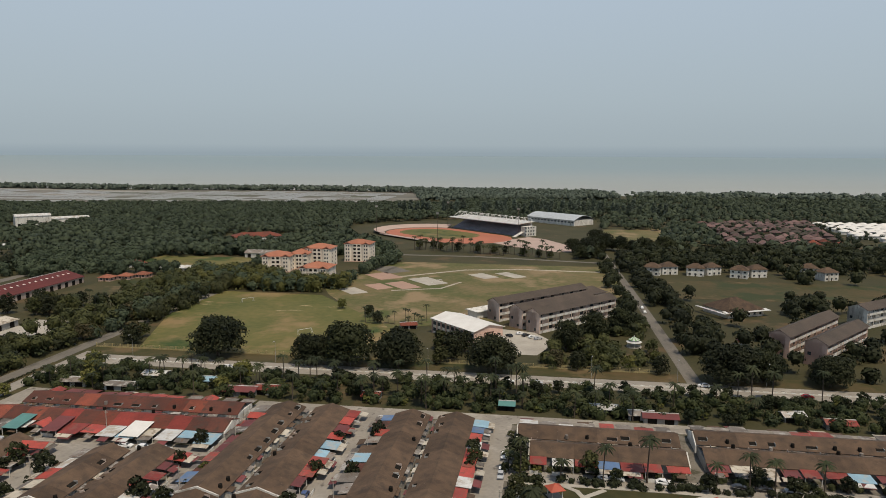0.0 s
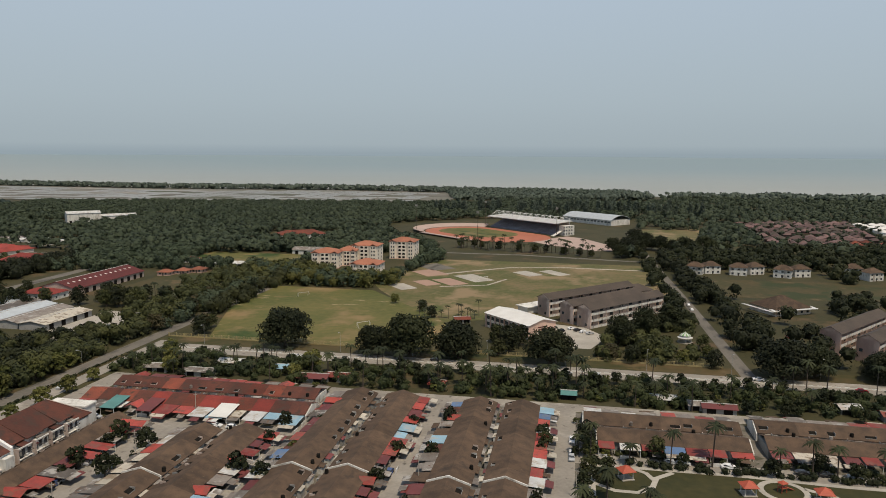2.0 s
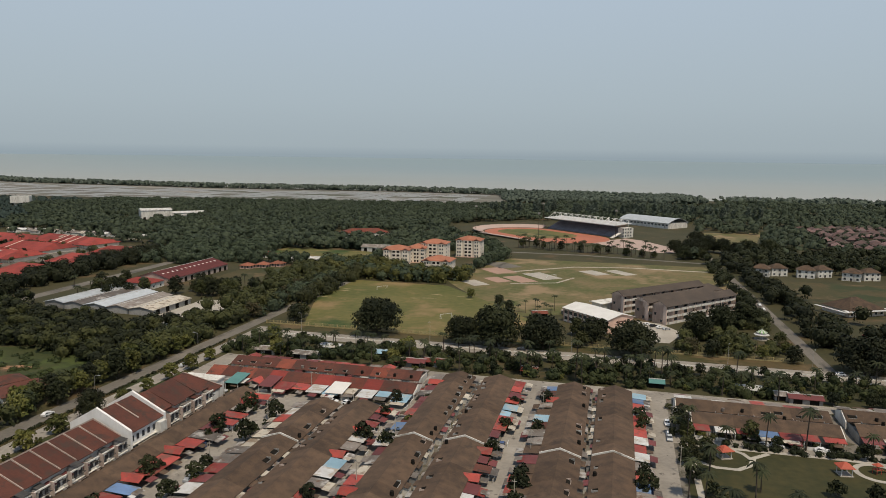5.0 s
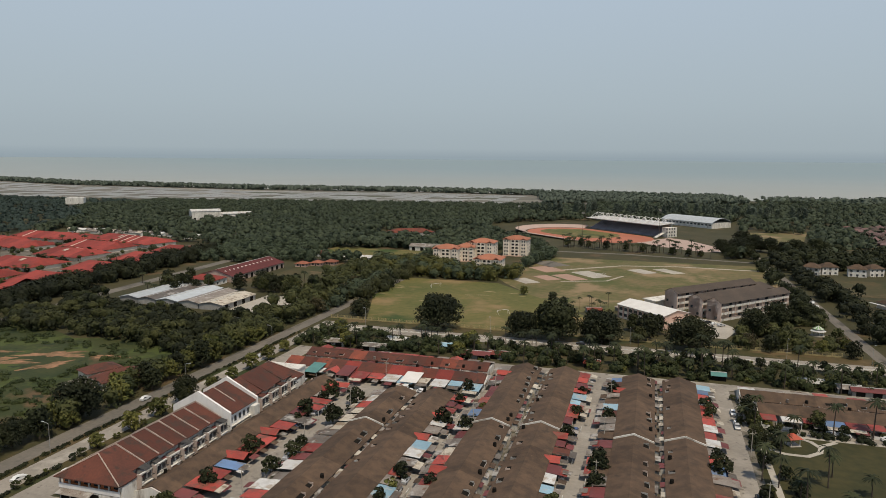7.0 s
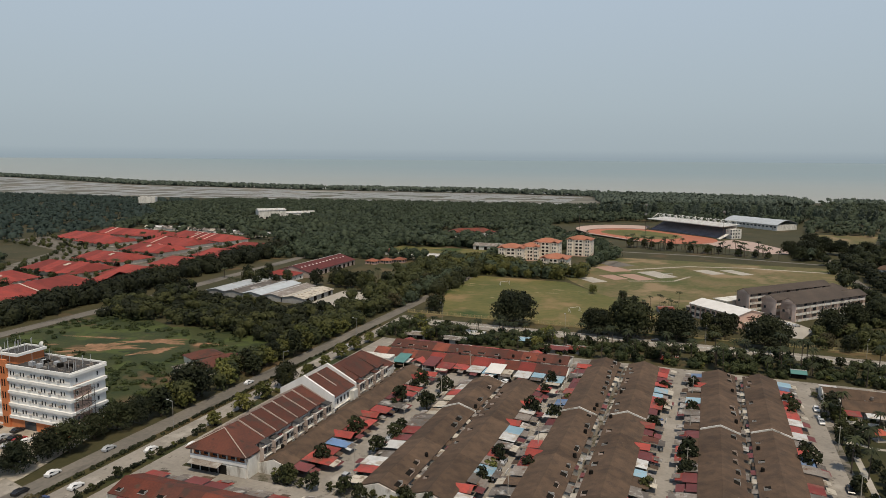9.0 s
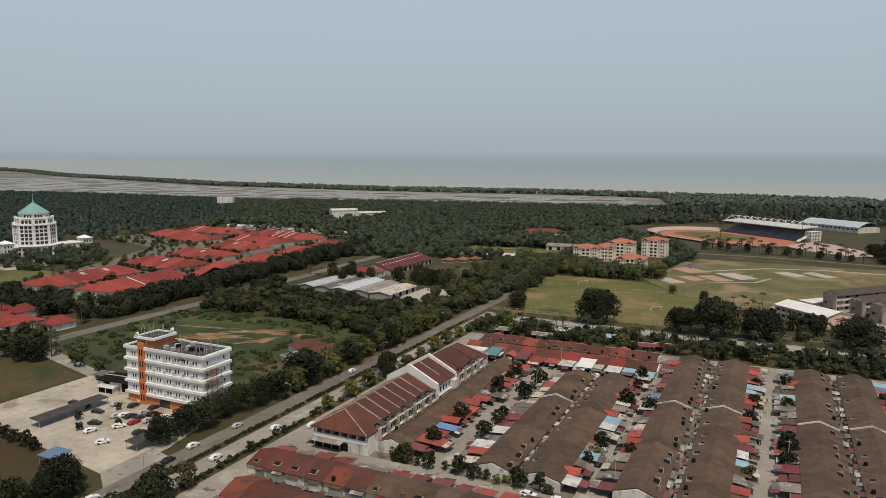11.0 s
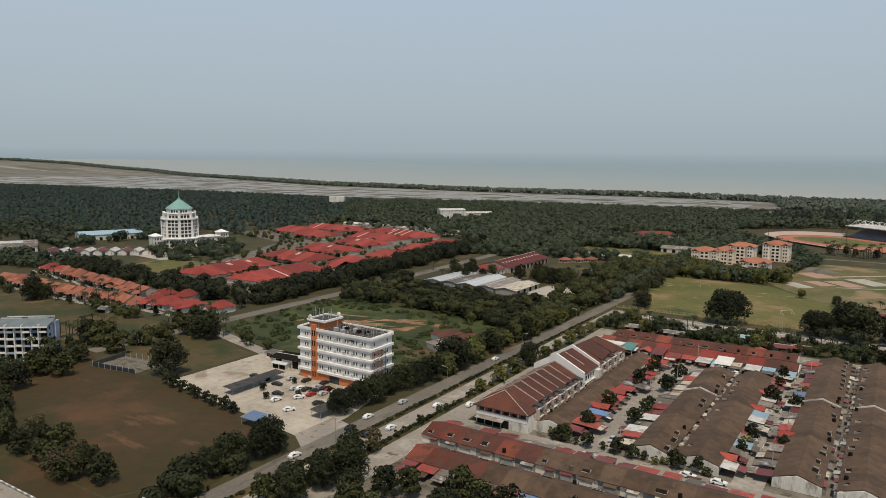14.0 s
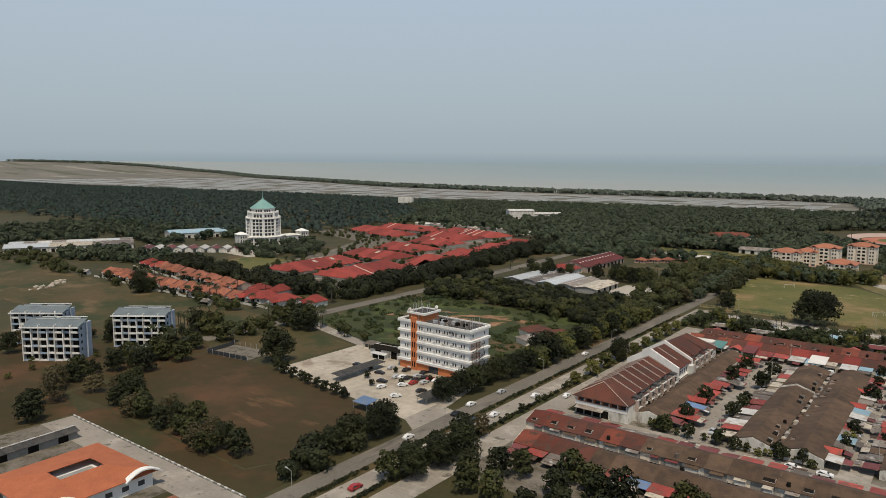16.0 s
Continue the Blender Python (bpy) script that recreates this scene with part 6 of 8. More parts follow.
def shed(name, cx, cy, w, d, eave, top, turn, roof, wall, label, category="shed", group=""):
    """A long gabled shed, ridge along its local x, with doors and a clear strip."""
    ob = thing(name, label, category, at(cx, cy, 0, turn), group)
    part("wall", box(bmn(), -w / 2, w / 2, -d / 2, d / 2, 0, eave - 0.02), wall, ob)
    for sx in (-1, 1):
        part("gable_wall", gable_wall(bmn(), sx * (w / 2 - 0.11), -d / 2 + 0.02, d / 2 - 0.02, eave, top, 0.2), wall, ob)
    part("roof", gable(bmn(), -w / 2 - 0.5, w / 2 + 0.5, -d / 2, d / 2, eave, top, 0.6), roof, ob)
    part("ridge_cap", box(bmn(), -w / 2 - 0.5, w / 2 + 0.5, -0.25, 0.25, top - 0.08, top + 0.08), "sheet_white", ob)
    n = max(2, int(w / 7))
    for i in range(n):
        x = -w / 2 + w * (i + 0.5) / n
        part("door", box(bmn(), x - 1.5, x + 1.5, -d / 2 - 0.06, -d / 2 - 0.002, 0, min(3.2, eave - 0.5)), "dark", ob)
    return ob


house("school_annexe", 24, 428, 20, 12, 5.5, 9.0, 47, "tile_slate", "wall_school", "taller school annexe with dark hipped roof", category="school")
house("bungalow", 103, 408, 24, 20, 3.6, 9.4, 28, "tile_brown", "wall_cream", "low cream hall with a brown pyramid roof and white eaves", category="hall")
solid("eaves_canopy", slab(slab(bmn(), [(-15, -12.5, 3.3), (15, -12.5, 3.3), (15, -8, 3.75), (-15, -8, 3.75)], 0.15), [(-17, -12.4, 3.3), (-15.02, -12.4, 3.3), (-15.02, 11, 3.3), (-17, 11, 3.3)], 0.15), "sheet_white", "white flat canopy along the low hall", "canopy", m=at(103, 408, 0, 28))
for i, (x, y) in enumerate(((76, 532), (88, 538), (107, 534), (119, 540), (137, 530), (150, 536), (190, 548), (196, 530), (262, 540), (282, 536))):
    house("detached_house", x, y, 12, 9, 6.0, 9.2, (-20, 15, -8, 25)[i % 4], "tile_brown", "wall_white", "two-storey white house with grey-brown roof among trees", "detached houses", 2)


# domed tower
def tower():
    ob = thing("domed_tower", "cream octagonal office tower with teal roof and spire", "tower", at(-652, 320, 0, -15))

    def octo(r, z0, z1, n=8):
        return prism(bmn(), [(r * math.cos(6.2832 * (i + 0.5) / n), r * math.sin(6.2832 * (i + 0.5) / n)) for i in range(n)], z0, z1)
    part("podium", octo(21, 0, 9), "wall_white", ob)
    part("body", octo(16.2, 9.001, 27), "wall_white", ob)
    part("upper_body", octo(14.4, 27.001, 32.5), "wall_white", ob)
    part("crown_storey", octo(11.2, 32.501, 36.5), "wall_clean", ob)
    for r0, base, step, n, wide in ((16.2, 10.2, 3.4, 5, 1.25), (21.0, 1.2, 3.6, 2, 1.4), (14.4, 28.2, 3.4, 1, 1.2), (11.2, 33.2, 3, 1, 1.0)):
        for i in (0, 1, 6, 7, 5):
            turn = Matrix.Rotation(6.2832 * i / 8, 4, "Z")
            side = r0 * math.cos(math.pi / 8)
            gap = r0 * 0.215
            for o in (-gap, 0, gap):
                strip = bmn()
                for f in range(n):
                    box(strip, side - 0.02, side + 0.1, o - wide, o + wide, base + f * step, base + f * step + 2.3)
                bmesh.ops.transform(strip, matrix=turn, verts=strip.verts)
                part("window", strip, "glass", ob)
            for o in (-gap * 1.5, -gap * 0.5, gap * 0.5, gap * 1.5):
                fin = box(bmn(), side - 0.02, side + 0.55, o - 0.28, o + 0.28, base - 0.6, base + n * step)
                bmesh.ops.transform(fin, matrix=turn, verts=fin.verts)
                part("fin", fin, "wall_clean", ob)
    for z, r0 in ((9, 22), (13.4, 16.8), (20.2, 16.8), (27, 17.4), (32.5, 15.2), (36.5, 12.2)):
        part("cornice", octo(r0, z - 0.4, z + 0.3), "wall_clean", ob)
    for i in range(8):
        a = 6.2832 * (i + 0.5) / 8
        for rr, z0, z1 in ((16.0, 9.3, 29.0), (14.2, 27.3, 34.2)):
            part("pier", box(bmn(), rr * math.cos(a) - 0.9, rr * math.cos(a) + 0.9, rr * math.sin(a) - 0.9, rr * math.sin(a) + 0.9, z0, z1), "wall_clean", ob)
    cone = bmn()
    bmesh.ops.create_cone(cone, cap_ends=True, segments=8, radius1=12.8, radius2=1.4, depth=8.6, matrix=Matrix.Translation((0, 0, 41.1)) @ Matrix.Rotation(math.pi / 8, 4, "Z"))
    part("roof", cone, "roof_teal", ob, "teal pyramid roof")
    part("spire", rod(rod(bmn(), (0, 0, 45.2), (0, 0, 47.5), 1.4, 0.6, 8), (0, 0, 47.5), (0, 0, 54), 0.4, 0.1, 6), "roof_teal", ob)
    for sx, L in ((-1, 26), (1, 39)):
        y0, y1 = sorted((sx * 19, sx * (L - 4.6)))
        wg = part("wing", box(bmn(), -1, 15, y0, y1, 0, 8.8), "wall_white", ob)
        part("wing_roof", hip(bmn(), -1, 15, y0, y1, 8.9, 10.6), "wall_white", ob)
        ye = sx * L
        part("pavilion", box(bmn(), 1.5, 13, ye - 4.5, ye + 4.5, 0, 12.2), "wall_white", ob)
        part("pavilion_roof", hip(bmn(), 1.5, 13, ye - 4.5, ye + 4.5, 12.3, 14.8), "wall_clean", ob)
        for f in range(3):
            for o in (-2.4, 0, 2.4):
                part("window", box(bmn(), 13.001, 13.1, ye + o - 0.6, ye + o + 0.6, 1.4 + f * 3.6, 3.4 + f * 3.6), "glass", ob)
        n = max(1, int(abs(y1 - y0) / 4))
        for i in range(n):
            for f in range(2):
                yy = y0 + (y1 - y0) * (i + 0.5) / n
                part("window", box(bmn(), 15.001, 15.1, yy - 0.9, yy + 0.9, 1.4 + f * 3.8, 3.6 + f * 3.8), "glass", wg)
    return ob


tower()
patch("tower_forecourt", [(-630, 255), (-585, 250), (-575, 265), (-610, 350), (-632, 330)], "concrete", "pale forecourt before the tower", 0.07, "forecourt")
for i in range(9):
    shed("market_stall", -690 + i * 8.2, 216 + i * 6.4, 17, 7.5, 3.6, 5.6, -50, ("sheet_maroon", "sheet_white")[i % 2], "wall_white", "small stall with %s metal roof" % ("maroon", "white")[i % 2], "stall", "market stalls")
shed("warehouse", -768, 318, 60, 34, 6, 8.5, 70, "sheet_sky", "wall_white", "large warehouse with pale blue metal roof", "warehouse")
M["sheet_pale"] = mat("pale_grey_metal_sheet", (0.46, 0.49, 0.51), (0.34, 0.36, 0.37), scale=0.3, fine=2.0, bump=0.2, rnd=0.1, rough=0.5)
for i, (m_, word) in enumerate((("sheet_pale", "pale grey"), ("sheet_cream", "cream"), ("zinc", "weathered grey"))):
    shed("warehouse", -755 + 16.2 * (i - 1), 177 + 32 * (i - 1), 35.6, 27, 5.0, 7.2, 63, m_, "wall_white", "long low warehouse with %s metal roof" % word, "warehouse", "long warehouses")
    for j in range(3):
        shed("warehouse", -780 + 16.2 * (i - 1) + (j - 1) * 5.2, 190 + 32 * (i - 1) + (j - 1) * 10.4, 11.4, 20, 4.5, 6.4, 63, ("sheet_pale", "zinc", "sheet_white")[(i + j) % 3], "wall_white", "rear warehouse bay with grey metal roof", "warehouse", "long warehouses")
# sheds and the red barn beside the boulevard
for i, (x, w, m_, word) in enumerate(((-333, 13, "sheet_pale", "pale grey"), (-320, 12, "zinc", "grey zinc"), (-306, 14, "sheet_pale", "pale grey"), (-291, 13, "zinc", "rusty zinc"), (-276, 15, "sheet_cream", "cream"))):
    shed("factory_shed", x, 312 - i * 3.0, 54 - i * 5, w, 3.4, 4.7, 90, m_, "wall_grey", "factory shed with %s metal roof" % word, "shed", "factory sheds")
patch("factory_yard", rect(-268, -242, 268, 330), "concrete", "pale concrete factory yard", 0.06, "yard")
barn = shed("barn", -327, 397, 70, 26, 4.4, 8.4, 90, "roof_barn", "wall_dusty", "long barn with dark red roof and white ridge", "barn")
for i in range(13):
    for side in (-1, 1):
        light = slab(bmn(), [(-0.7, -0.6, -0.18), (0.7, -0.6, -0.18), (0.7, 0.6, 0.18), (-0.7, 0.6, 0.18)], 0.1)
        bmesh.ops.transform(light, matrix=at(-31 + i * 5.1, side * 5.2, 6.98, 0 if side < 0 else 180), verts=light.verts)
        part("skylight", light, "sheet_plain", barn)
house("barn_porch", -328, 353, 22, 14, 4.0, 6.5, 0, "tile_bright", "wall_white", "red-roofed front house of the long barn")
for x, y in ((-303, 442), (-294, 450), (-286, 458)):
    house("market_canopy", x, y, 9, 8, 2.6, 4.6, 0, "tile_orange", "wall_pink", "small orange canopy pavilion", "orange pavilions", category="pavilion")
house("clubhouse", -296, 676, 50, 22, 4.5, 8.5, 33, "tile_red", "wall_white", "long low building with dull red hipped roof", category="building")
shed("school_shed", -278, 487, 44, 9, 3.2, 4.6, 4, "sheet_white", "wall_white", "long low shed with white metal roof", "shed")
shed("school_shed", -240, 566, 32, 10, 4.2, 6.2, 0, "zinc", "wall_white", "two-storey grey-roofed school shed", "shed")
house("red_pavilion", -318, 500, 13, 9, 3, 5.5, 0, "tile_bright", "wall_white", "small pavilion with bright red roof", category="pavilion")
shed("school_shed", -372, 540, 60, 9, 3, 4.6, 8, "zinc", "wall_white", "long low shed with grey roof among trees", "shed")
shed("white_hall", -625, 770, 38, 24, 12, 14, 45, "sheet_white", "wall_white", "large white hall above the woodland", "hall")
shed("white_hall", -598, 800, 44, 14, 7, 9, 45, "sheet_white", "wall_white", "long white annexe above the woodland", "hall")
solid("water_tower", box(box(bmn(), -13, 13, -8, 8, 9, 19), -9, 9, -5, 5, -0.2, 9.001), "wall_white", "pale concrete water tower block above the trees", "water tower", m=at(-912, 842, 0, 30))
shed("stall_row", -265, 455, 8, 4, 2.6, 3.4, 0, "sheet_red", "wall_white", "small red-roofed hut beside the field", "hut")
house("village_house", -246, 168, 13, 9, 3.0, 5.0, 66, "tile_maroon", "wall_cream", "low old house with brown-red roof beside the overgrown plot")
house("village_house", -232, 163, 18, 11, 3.2, 5.8, 66, "tile_maroon", "wall_cream", "low old house with red-brown roof in overgrown plot")
house("village_house", -240, 152, 9, 8, 2.8, 4.4, 66, "zinc", "wall_cream", "small zinc-roofed outhouse beside the old house")


# red-roofed estate
def estate_house(k):
    """Half of a back-to-back pair: the ridge runs along its rear wall."""
    ob = thing("estate_house", "cream estate house with bright red tiled roof", "house", group="red estate")
    w, d = 10.4, 13.0
    part("wall", box(bmn(), -w / 2 + 0.003, w / 2 - 0.003, -d / 2 + 0.5, d / 2 - 0.01, 0, 2.85), "wall_white" if k % 2 else "wall_cream", ob)
    part("roof", slab(bmn(), [(-w / 2, -d / 2 - 0.4, 2.75), (w / 2, -d / 2 - 0.4, 2.75), (w / 2, d / 2, 6.6), (-w / 2, d / 2, 6.6)], 0.18), "tile_bright", ob)
    x = (1.0, -2.2, 2.0, -2.0, -2.6)[k]
    pr = bmn()
    for s_ in (-1, 1):
        slab(pr, [(x, -d / 2 - 2.6, 3.55), (x, -d / 2 + 2.6, 3.6), (x + s_ * 2.4, -d / 2 + 0.6, 2.9), (x + s_ * 2.4, -d / 2 - 2.6, 2.6)][::s_], 0.12)
    bmesh.ops.recalc_face_normals(pr, faces=pr.faces)
    part("porch_roof", pr, "tile_bright", ob)
    if k in (2, 3):
        s = -1 if k == 2 else 1
        hp = slab(bmn(), [(s * (w / 2 + 7.5), -d / 2 - 0.4, 2.6), (s * w / 2, -d / 2 - 0.4, 2.75), (s * w / 2, d / 2, 6.6), (s * (w / 2 + 7.5), d / 2, 2.6)], 0.15)
        bmesh.ops.recalc_face_normals(hp, faces=hp.faces)
        part("hip_roof", hp, "tile_bright", ob)
        part("end_wall", box(bmn(), *sorted((s * (w / 2 + 0.01), s * (w / 2 + 6.6))), -d / 2 + 1.2, d / 2 - 0.02, 0, 2.55), "wall_cream", ob)
    if k == 1:
        part("parapet", slab(bmn(), [(-w / 2 - 0.25, -d / 2 - 0.5, 3.1), (-w / 2 + 0.25, -d / 2 - 0.5, 3.1), (-w / 2 + 0.25, d / 2, 6.95), (-w / 2 - 0.25, d / 2, 6.95)], 0.5), "wall_cream", ob)
    if k == 4:
        part("skylight", slab(bmn(), [(-1.8, 1.0, 5.2), (1.6, 1.0, 5.2), (1.6, 4.2, 6.15), (-1.8, 4.2, 6.15)], 0.1), "sheet_cream", ob)
    return ob


estate = [estate_house(k) for k in range(5)]
used = [0] * 5
patch("estate_ground", [(-398, 196), (-412, 480), (-436, 520), (-700, 540), (-710, 440), (-600, 400), (-560, 320), (-520, 190)], "yard", "stained estate streets and yards", 0.04, "yard")
rng = random.Random(63)
for cx, cy, n, long, deep, turn in ((-491, 311, 4, 44, 1.0, -5), (-503, 364, 4, 40, 1.0, -6), (-511, 418, 3, 34, 1.0, -6), (-527, 465, 5, 48, 1.0, -8), (-431, 315, 2, 20, 1.0, -6), (-433, 364, 2, 20, 1.0, -6),
                                    (-435, 416, 2, 22, 1.0, -6), (-437, 462, 2, 22, 1.0, -6), (-490, 243, 6, 58, 1.36, 94), (-441, 246, 6, 56, 1.4, 94), (-424, 289, 1, 8, 0.75, -6),
                                    (-600, 450, 4, 38, 1.0, -10), (-650, 470, 3, 30, 1.0, -12), (-530, 513, 7, 74, 0.95, -14), (-622, 512, 7, 78, 0.95, -4)):
    if deep < 1.2:
        cy, deep = cy + 6.5, deep * 1.42
    grid_ = at(cx, cy, 0, turn)
    for half in (0, 1):
        for i in range(n):
            k = rng.choice((0, 0, 4, 0, 1))
            if i == 0 or i == n - 1:
                k = 2 if (i == 0) != bool(half) else 3
            if n == 1:
                k = 2 + half
            m = grid_ @ at(-long / 2 + long / n * (i + 0.5), (half - 0.5) * 13.0 * deep, 0, 180 * half) @ Matrix.Diagonal((long / n / 10.4, deep, 1.22, 1))
            used[k] += 1
            if used[k] == 1:
                estate[k].matrix_basis = m
            else:
                copy_thing(estate[k], at(0, 0)).matrix_basis = m
# gardens between the estate rows
for cx, cy, wx in ((-491, 337, 30), (-503, 391, 28), (-511, 440, 24), (-431, 338, 13), (-433, 390, 13), (-435, 438, 13), (-491, 288, 30), (-600, 426, 22), (-465, 245, 5), (-560, 488, 36)):
    for i in range(7):
        plant(rng.choice(("small", "small", "palm", "shrub")), cx + rng.uniform(-wx, wx), cy + rng.uniform(-4, 4), 1.2)
# grey-roofed village at the edge of the woodland
for i in range(34):
    x, y = -668 + i * 5.3 + rng.uniform(-3, 3), 585 - max(0, i - 22) * 1.2 + rng.uniform(-9, 9)
    w, d = rng.uniform(3.5, 5.5), rng.uniform(2.6, 4)
    hut = thing("village_hut", "small weathered village house at the woodland edge", "house", at(x, y, 0, rng.uniform(-30, 30)), "village houses")
    part("wall", box(bmn(), -w, w, -d, d, 0, 2.8), "wall_white", hut)
    part("roof", gable(bmn(), -w - 0.4, w + 0.4, -d, d, 2.82, 4.4, 0.5), rng.choice(("zinc", "zinc", "sheet_cream", "sheet_white")), hut)

# orange-roofed houses beyond the west field
def linked_house(k, roof, word):
    """A narrow linked bungalow: ridge along x, a porch gable towards -y."""
    r = random.Random(300 + k)
    ob = thing("row_house", "white linked bungalow with %s tiled roof and porch" % word, "house", group="orange houses")
    w, d = 9.0, 13.0
    e, t = 3.0, 5.9 + 0.4 * (k % 2)
    part("wall", box(bmn(), -w / 2 + 0.05, w / 2 - 0.05, -d / 2, d / 2, 0, e - 0.03), r.choice(("wall_white", "wall_cream")), ob)
    if k >= 4:
        part("roof", hip(bmn(), -w / 2, w / 2, -d / 2, d / 2, e, t), roof, ob)
    else:
        for sx in (-1, 1):
            part("gable_wall", gable_wall(bmn(), sx * (w / 2 - 0.11), -d / 2 + 0.02, d / 2 - 0.02, e, t, 0.2), "wall_dusty", ob)
        part("roof", gable(bmn(), -w / 2, w / 2, -d / 2, d / 2, e, t, 0.7, 0.16, 0.3), roof, ob)
    px = -w * 0.2 if k % 2 else w * 0.2
    g = bmn()
    for s_ in (-1, 1):
        slab(g, [(px, -d / 2 - 3.6, 4.5), (px, -2.2, 4.5), (px + s_ * 2.6, -2.2, 2.75), (px + s_ * 2.6, -d / 2 - 3.6, 2.75)][::s_], 0.12)
    bmesh.ops.recalc_face_normals(g, faces=g.faces)
    part("porch_roof", g, roof, ob)
    part("porch_gable", prism(bmn(), [(-2.2, 0), (2.2, 0), (0, 1.5)], -0.08, 0.08, at(px, -d / 2 - 3.3, 2.75) @ Matrix.Rotation(math.pi / 2, 4, "X")), "wall_clean", ob)
    windows(ob, [(-px * 1.2, 0.9)], 1.6, 1.4, "y-", -d / 2, sub=False)
    part("door", box(bmn(), px - 1.2, px + 1.2, -d / 2 - 0.05, -d / 2 - 0.002, 0, 2.2), "dark", ob)
    part("garden_wall", box(bmn(), -w / 2 + 0.1, w / 2 - 0.1, -d / 2 - 6.2, -d / 2 - 6.05, 0, 1.2), "wall_white", ob)
    if k % 3 == 0:
        part("lean_to", slab(bmn(), [(-w / 2 + 0.3, d / 2 + 0.5, 2.4), (w / 2 - 1.5, d / 2 + 0.5, 2.4), (w / 2 - 1.5, d / 2 + 3.4, 2.1), (-w / 2 + 0.3, d / 2 + 3.4, 2.1)], 0.08), "zinc", ob)
    return ob


LINKED = [linked_house(k, "tile_orange" if k < 4 else "tile_bright", "orange" if k < 4 else "red") for k in range(6)]
linked_used = [0] * 6


def place_linked(k, m):
    linked_used[k] += 1
    if linked_used[k] == 1:
        LINKED[k].matrix_basis = m
    else:
        copy_thing(LINKED[k], at(0, 0)).matrix_basis = m


r = random.Random(19)
for i in range(17):
    place_linked(r.randrange(4), at(-580 + i * 9.3, 128 - 2.5 * math.sin(i / 5) + (i % 3) * 1.3, 0, r.uniform(-3, 3)))
for i in range(16):
    place_linked(4 + i % 2 if i in (0, 1, 2) else r.randrange(4), at(-602 + i * 9.6, 170 - i * 1.35 + (i % 2) * 1.6, 0, -8 + r.uniform(-3, 3)))
for i, (x, y, k) in enumerate(((-428, 136, 1.25), (-416, 137, 1.2), (-401, 139, 1.3), (-382, 146, 1.0), (-440, 152, 1.0), (-425, 156, 1.0))):
    place_linked(4 + i % 2, at(x, y, 0, -4 + 5 * (i % 2)) @ Matrix.Diagonal((k, k * 0.95, 1.1, 1)))

grove(["small", "shrub", "mid", "palm"], [(-590, 112), (-500, 108), (-424, 110), (-372, 124), (-372, 132), (-424, 120), (-500, 118), (-590, 119)], 30, 83, 4, 0.9)
grove(["small", "shrub", "small", "palm"], [(-585, 146), (-440, 140), (-376, 155), (-376, 162), (-440, 148), (-585, 155)], 26, 84, 4, 1.0)
# heap of pale stones, huts and a tree on the west field
for i in range(26):
    u = i / 25
    x, y = -560 - 18 * u + rng.uniform(-4, 4), 65 + 27 * u + rng.uniform(-3, 3)
    st = bmn()
    bmesh.ops.create_icosphere(st, subdivisions=1, radius=rng.uniform(0.9, 1.8), matrix=Matrix.Diagonal((1.3, 1, 0.9, 1)))
    solid("boulder", st, "gravel", "pale dumped boulder on the dry field", "boulder", "dumped boulders", m=at(x, y, 0.5, rng.uniform(0, 180)))
shed("field_hut", -433, 108, 5, 4, 2.6, 3.6, 10, "zinc", "wall_white", "small white hut at the field edge", "hut")
shed("field_hut", -599, 117, 5, 4, 2.6, 3.6, 10, "zinc", "wall_white", "small white hut at the field edge", "hut")
plant("big", -500, 104, 0.85)

# far east housing
r = random.Random(91)
FAR_ROOF = [("tile_far", "far terrace house with dull mauve roof"), ("tile_far", "far terrace house with dull mauve roof"), ("tile_slate", "far terrace house with grey-brown roof"), ("tile_red", "far terrace house with dull red roof")]
far_protos = [solid("far_house", hip(box(bmn(), -4.4, 4.4, -5, 5, 0, 3.2), -4.4, 4.4, -5, 5, 3.3, 6.2, 0.6), m_, label, "house", "far houses") for m_, label in FAR_ROOF]
far_used = [0] * len(far_protos)
for j in range(13):
    v = j / 12
    x0, x1 = 176 + 8 * v, 280 + 48 * v
    n = int((x1 - x0) / 11.5)
    for i in range(n):
        if r.random() < 0.16:
            continue
        x, y = x0 + (x1 - x0) * (i + 0.5) / n + r.uniform(-2.5, 2.5), 700 + 230 * v + 26 * (i / n) * v + r.uniform(-3, 3)
        k = 3 if (j < 3 and i > n - 4) else r.choice((0, 0, 1, 2))
        m = at(x, y, 0, -8 + r.uniform(-14, 14) + r.choice((0, 90))) @ Matrix.Diagonal((r.uniform(0.85, 1.3), r.uniform(0.85, 1.2), r.uniform(0.85, 1.15), 1))
        far_used[k] += 1
        if far_used[k] == 1:
            far_protos[k].matrix_basis = m
        else:
            copy_thing(far_protos[k], at(0, 0)).matrix_basis = m
white_far = solid("far_house", hip(box(bmn(), -6, 6, -4.5, 4.5, 0, 3.5), -6, 6, -4.5, 4.5, 3.6, 5.8), "sheet_plain", "far house with white metal roof", "house", "far white houses", m=at(330, 930))
for j in range(8):
    v = j / 7
    x0, x1 = 326 + 6 * v, 345 + 85 * v
    for i in range(2 + j):
        if i or j:
            copy_thing(white_far, at(x0 + (x1 - x0) * i / (1 + j) + r.uniform(-2, 2), 775 + 155 * v + r.uniform(-3, 3), 0, r.uniform(-6, 6)))
woods("woodland_east_gardens", "small trees between the far terrace houses", [(176, 700), (285, 695), (345, 780), (340, 945), (184, 905)], 260, 5.5, 2.6, "leaf_wood", 61, 40, 0.6)


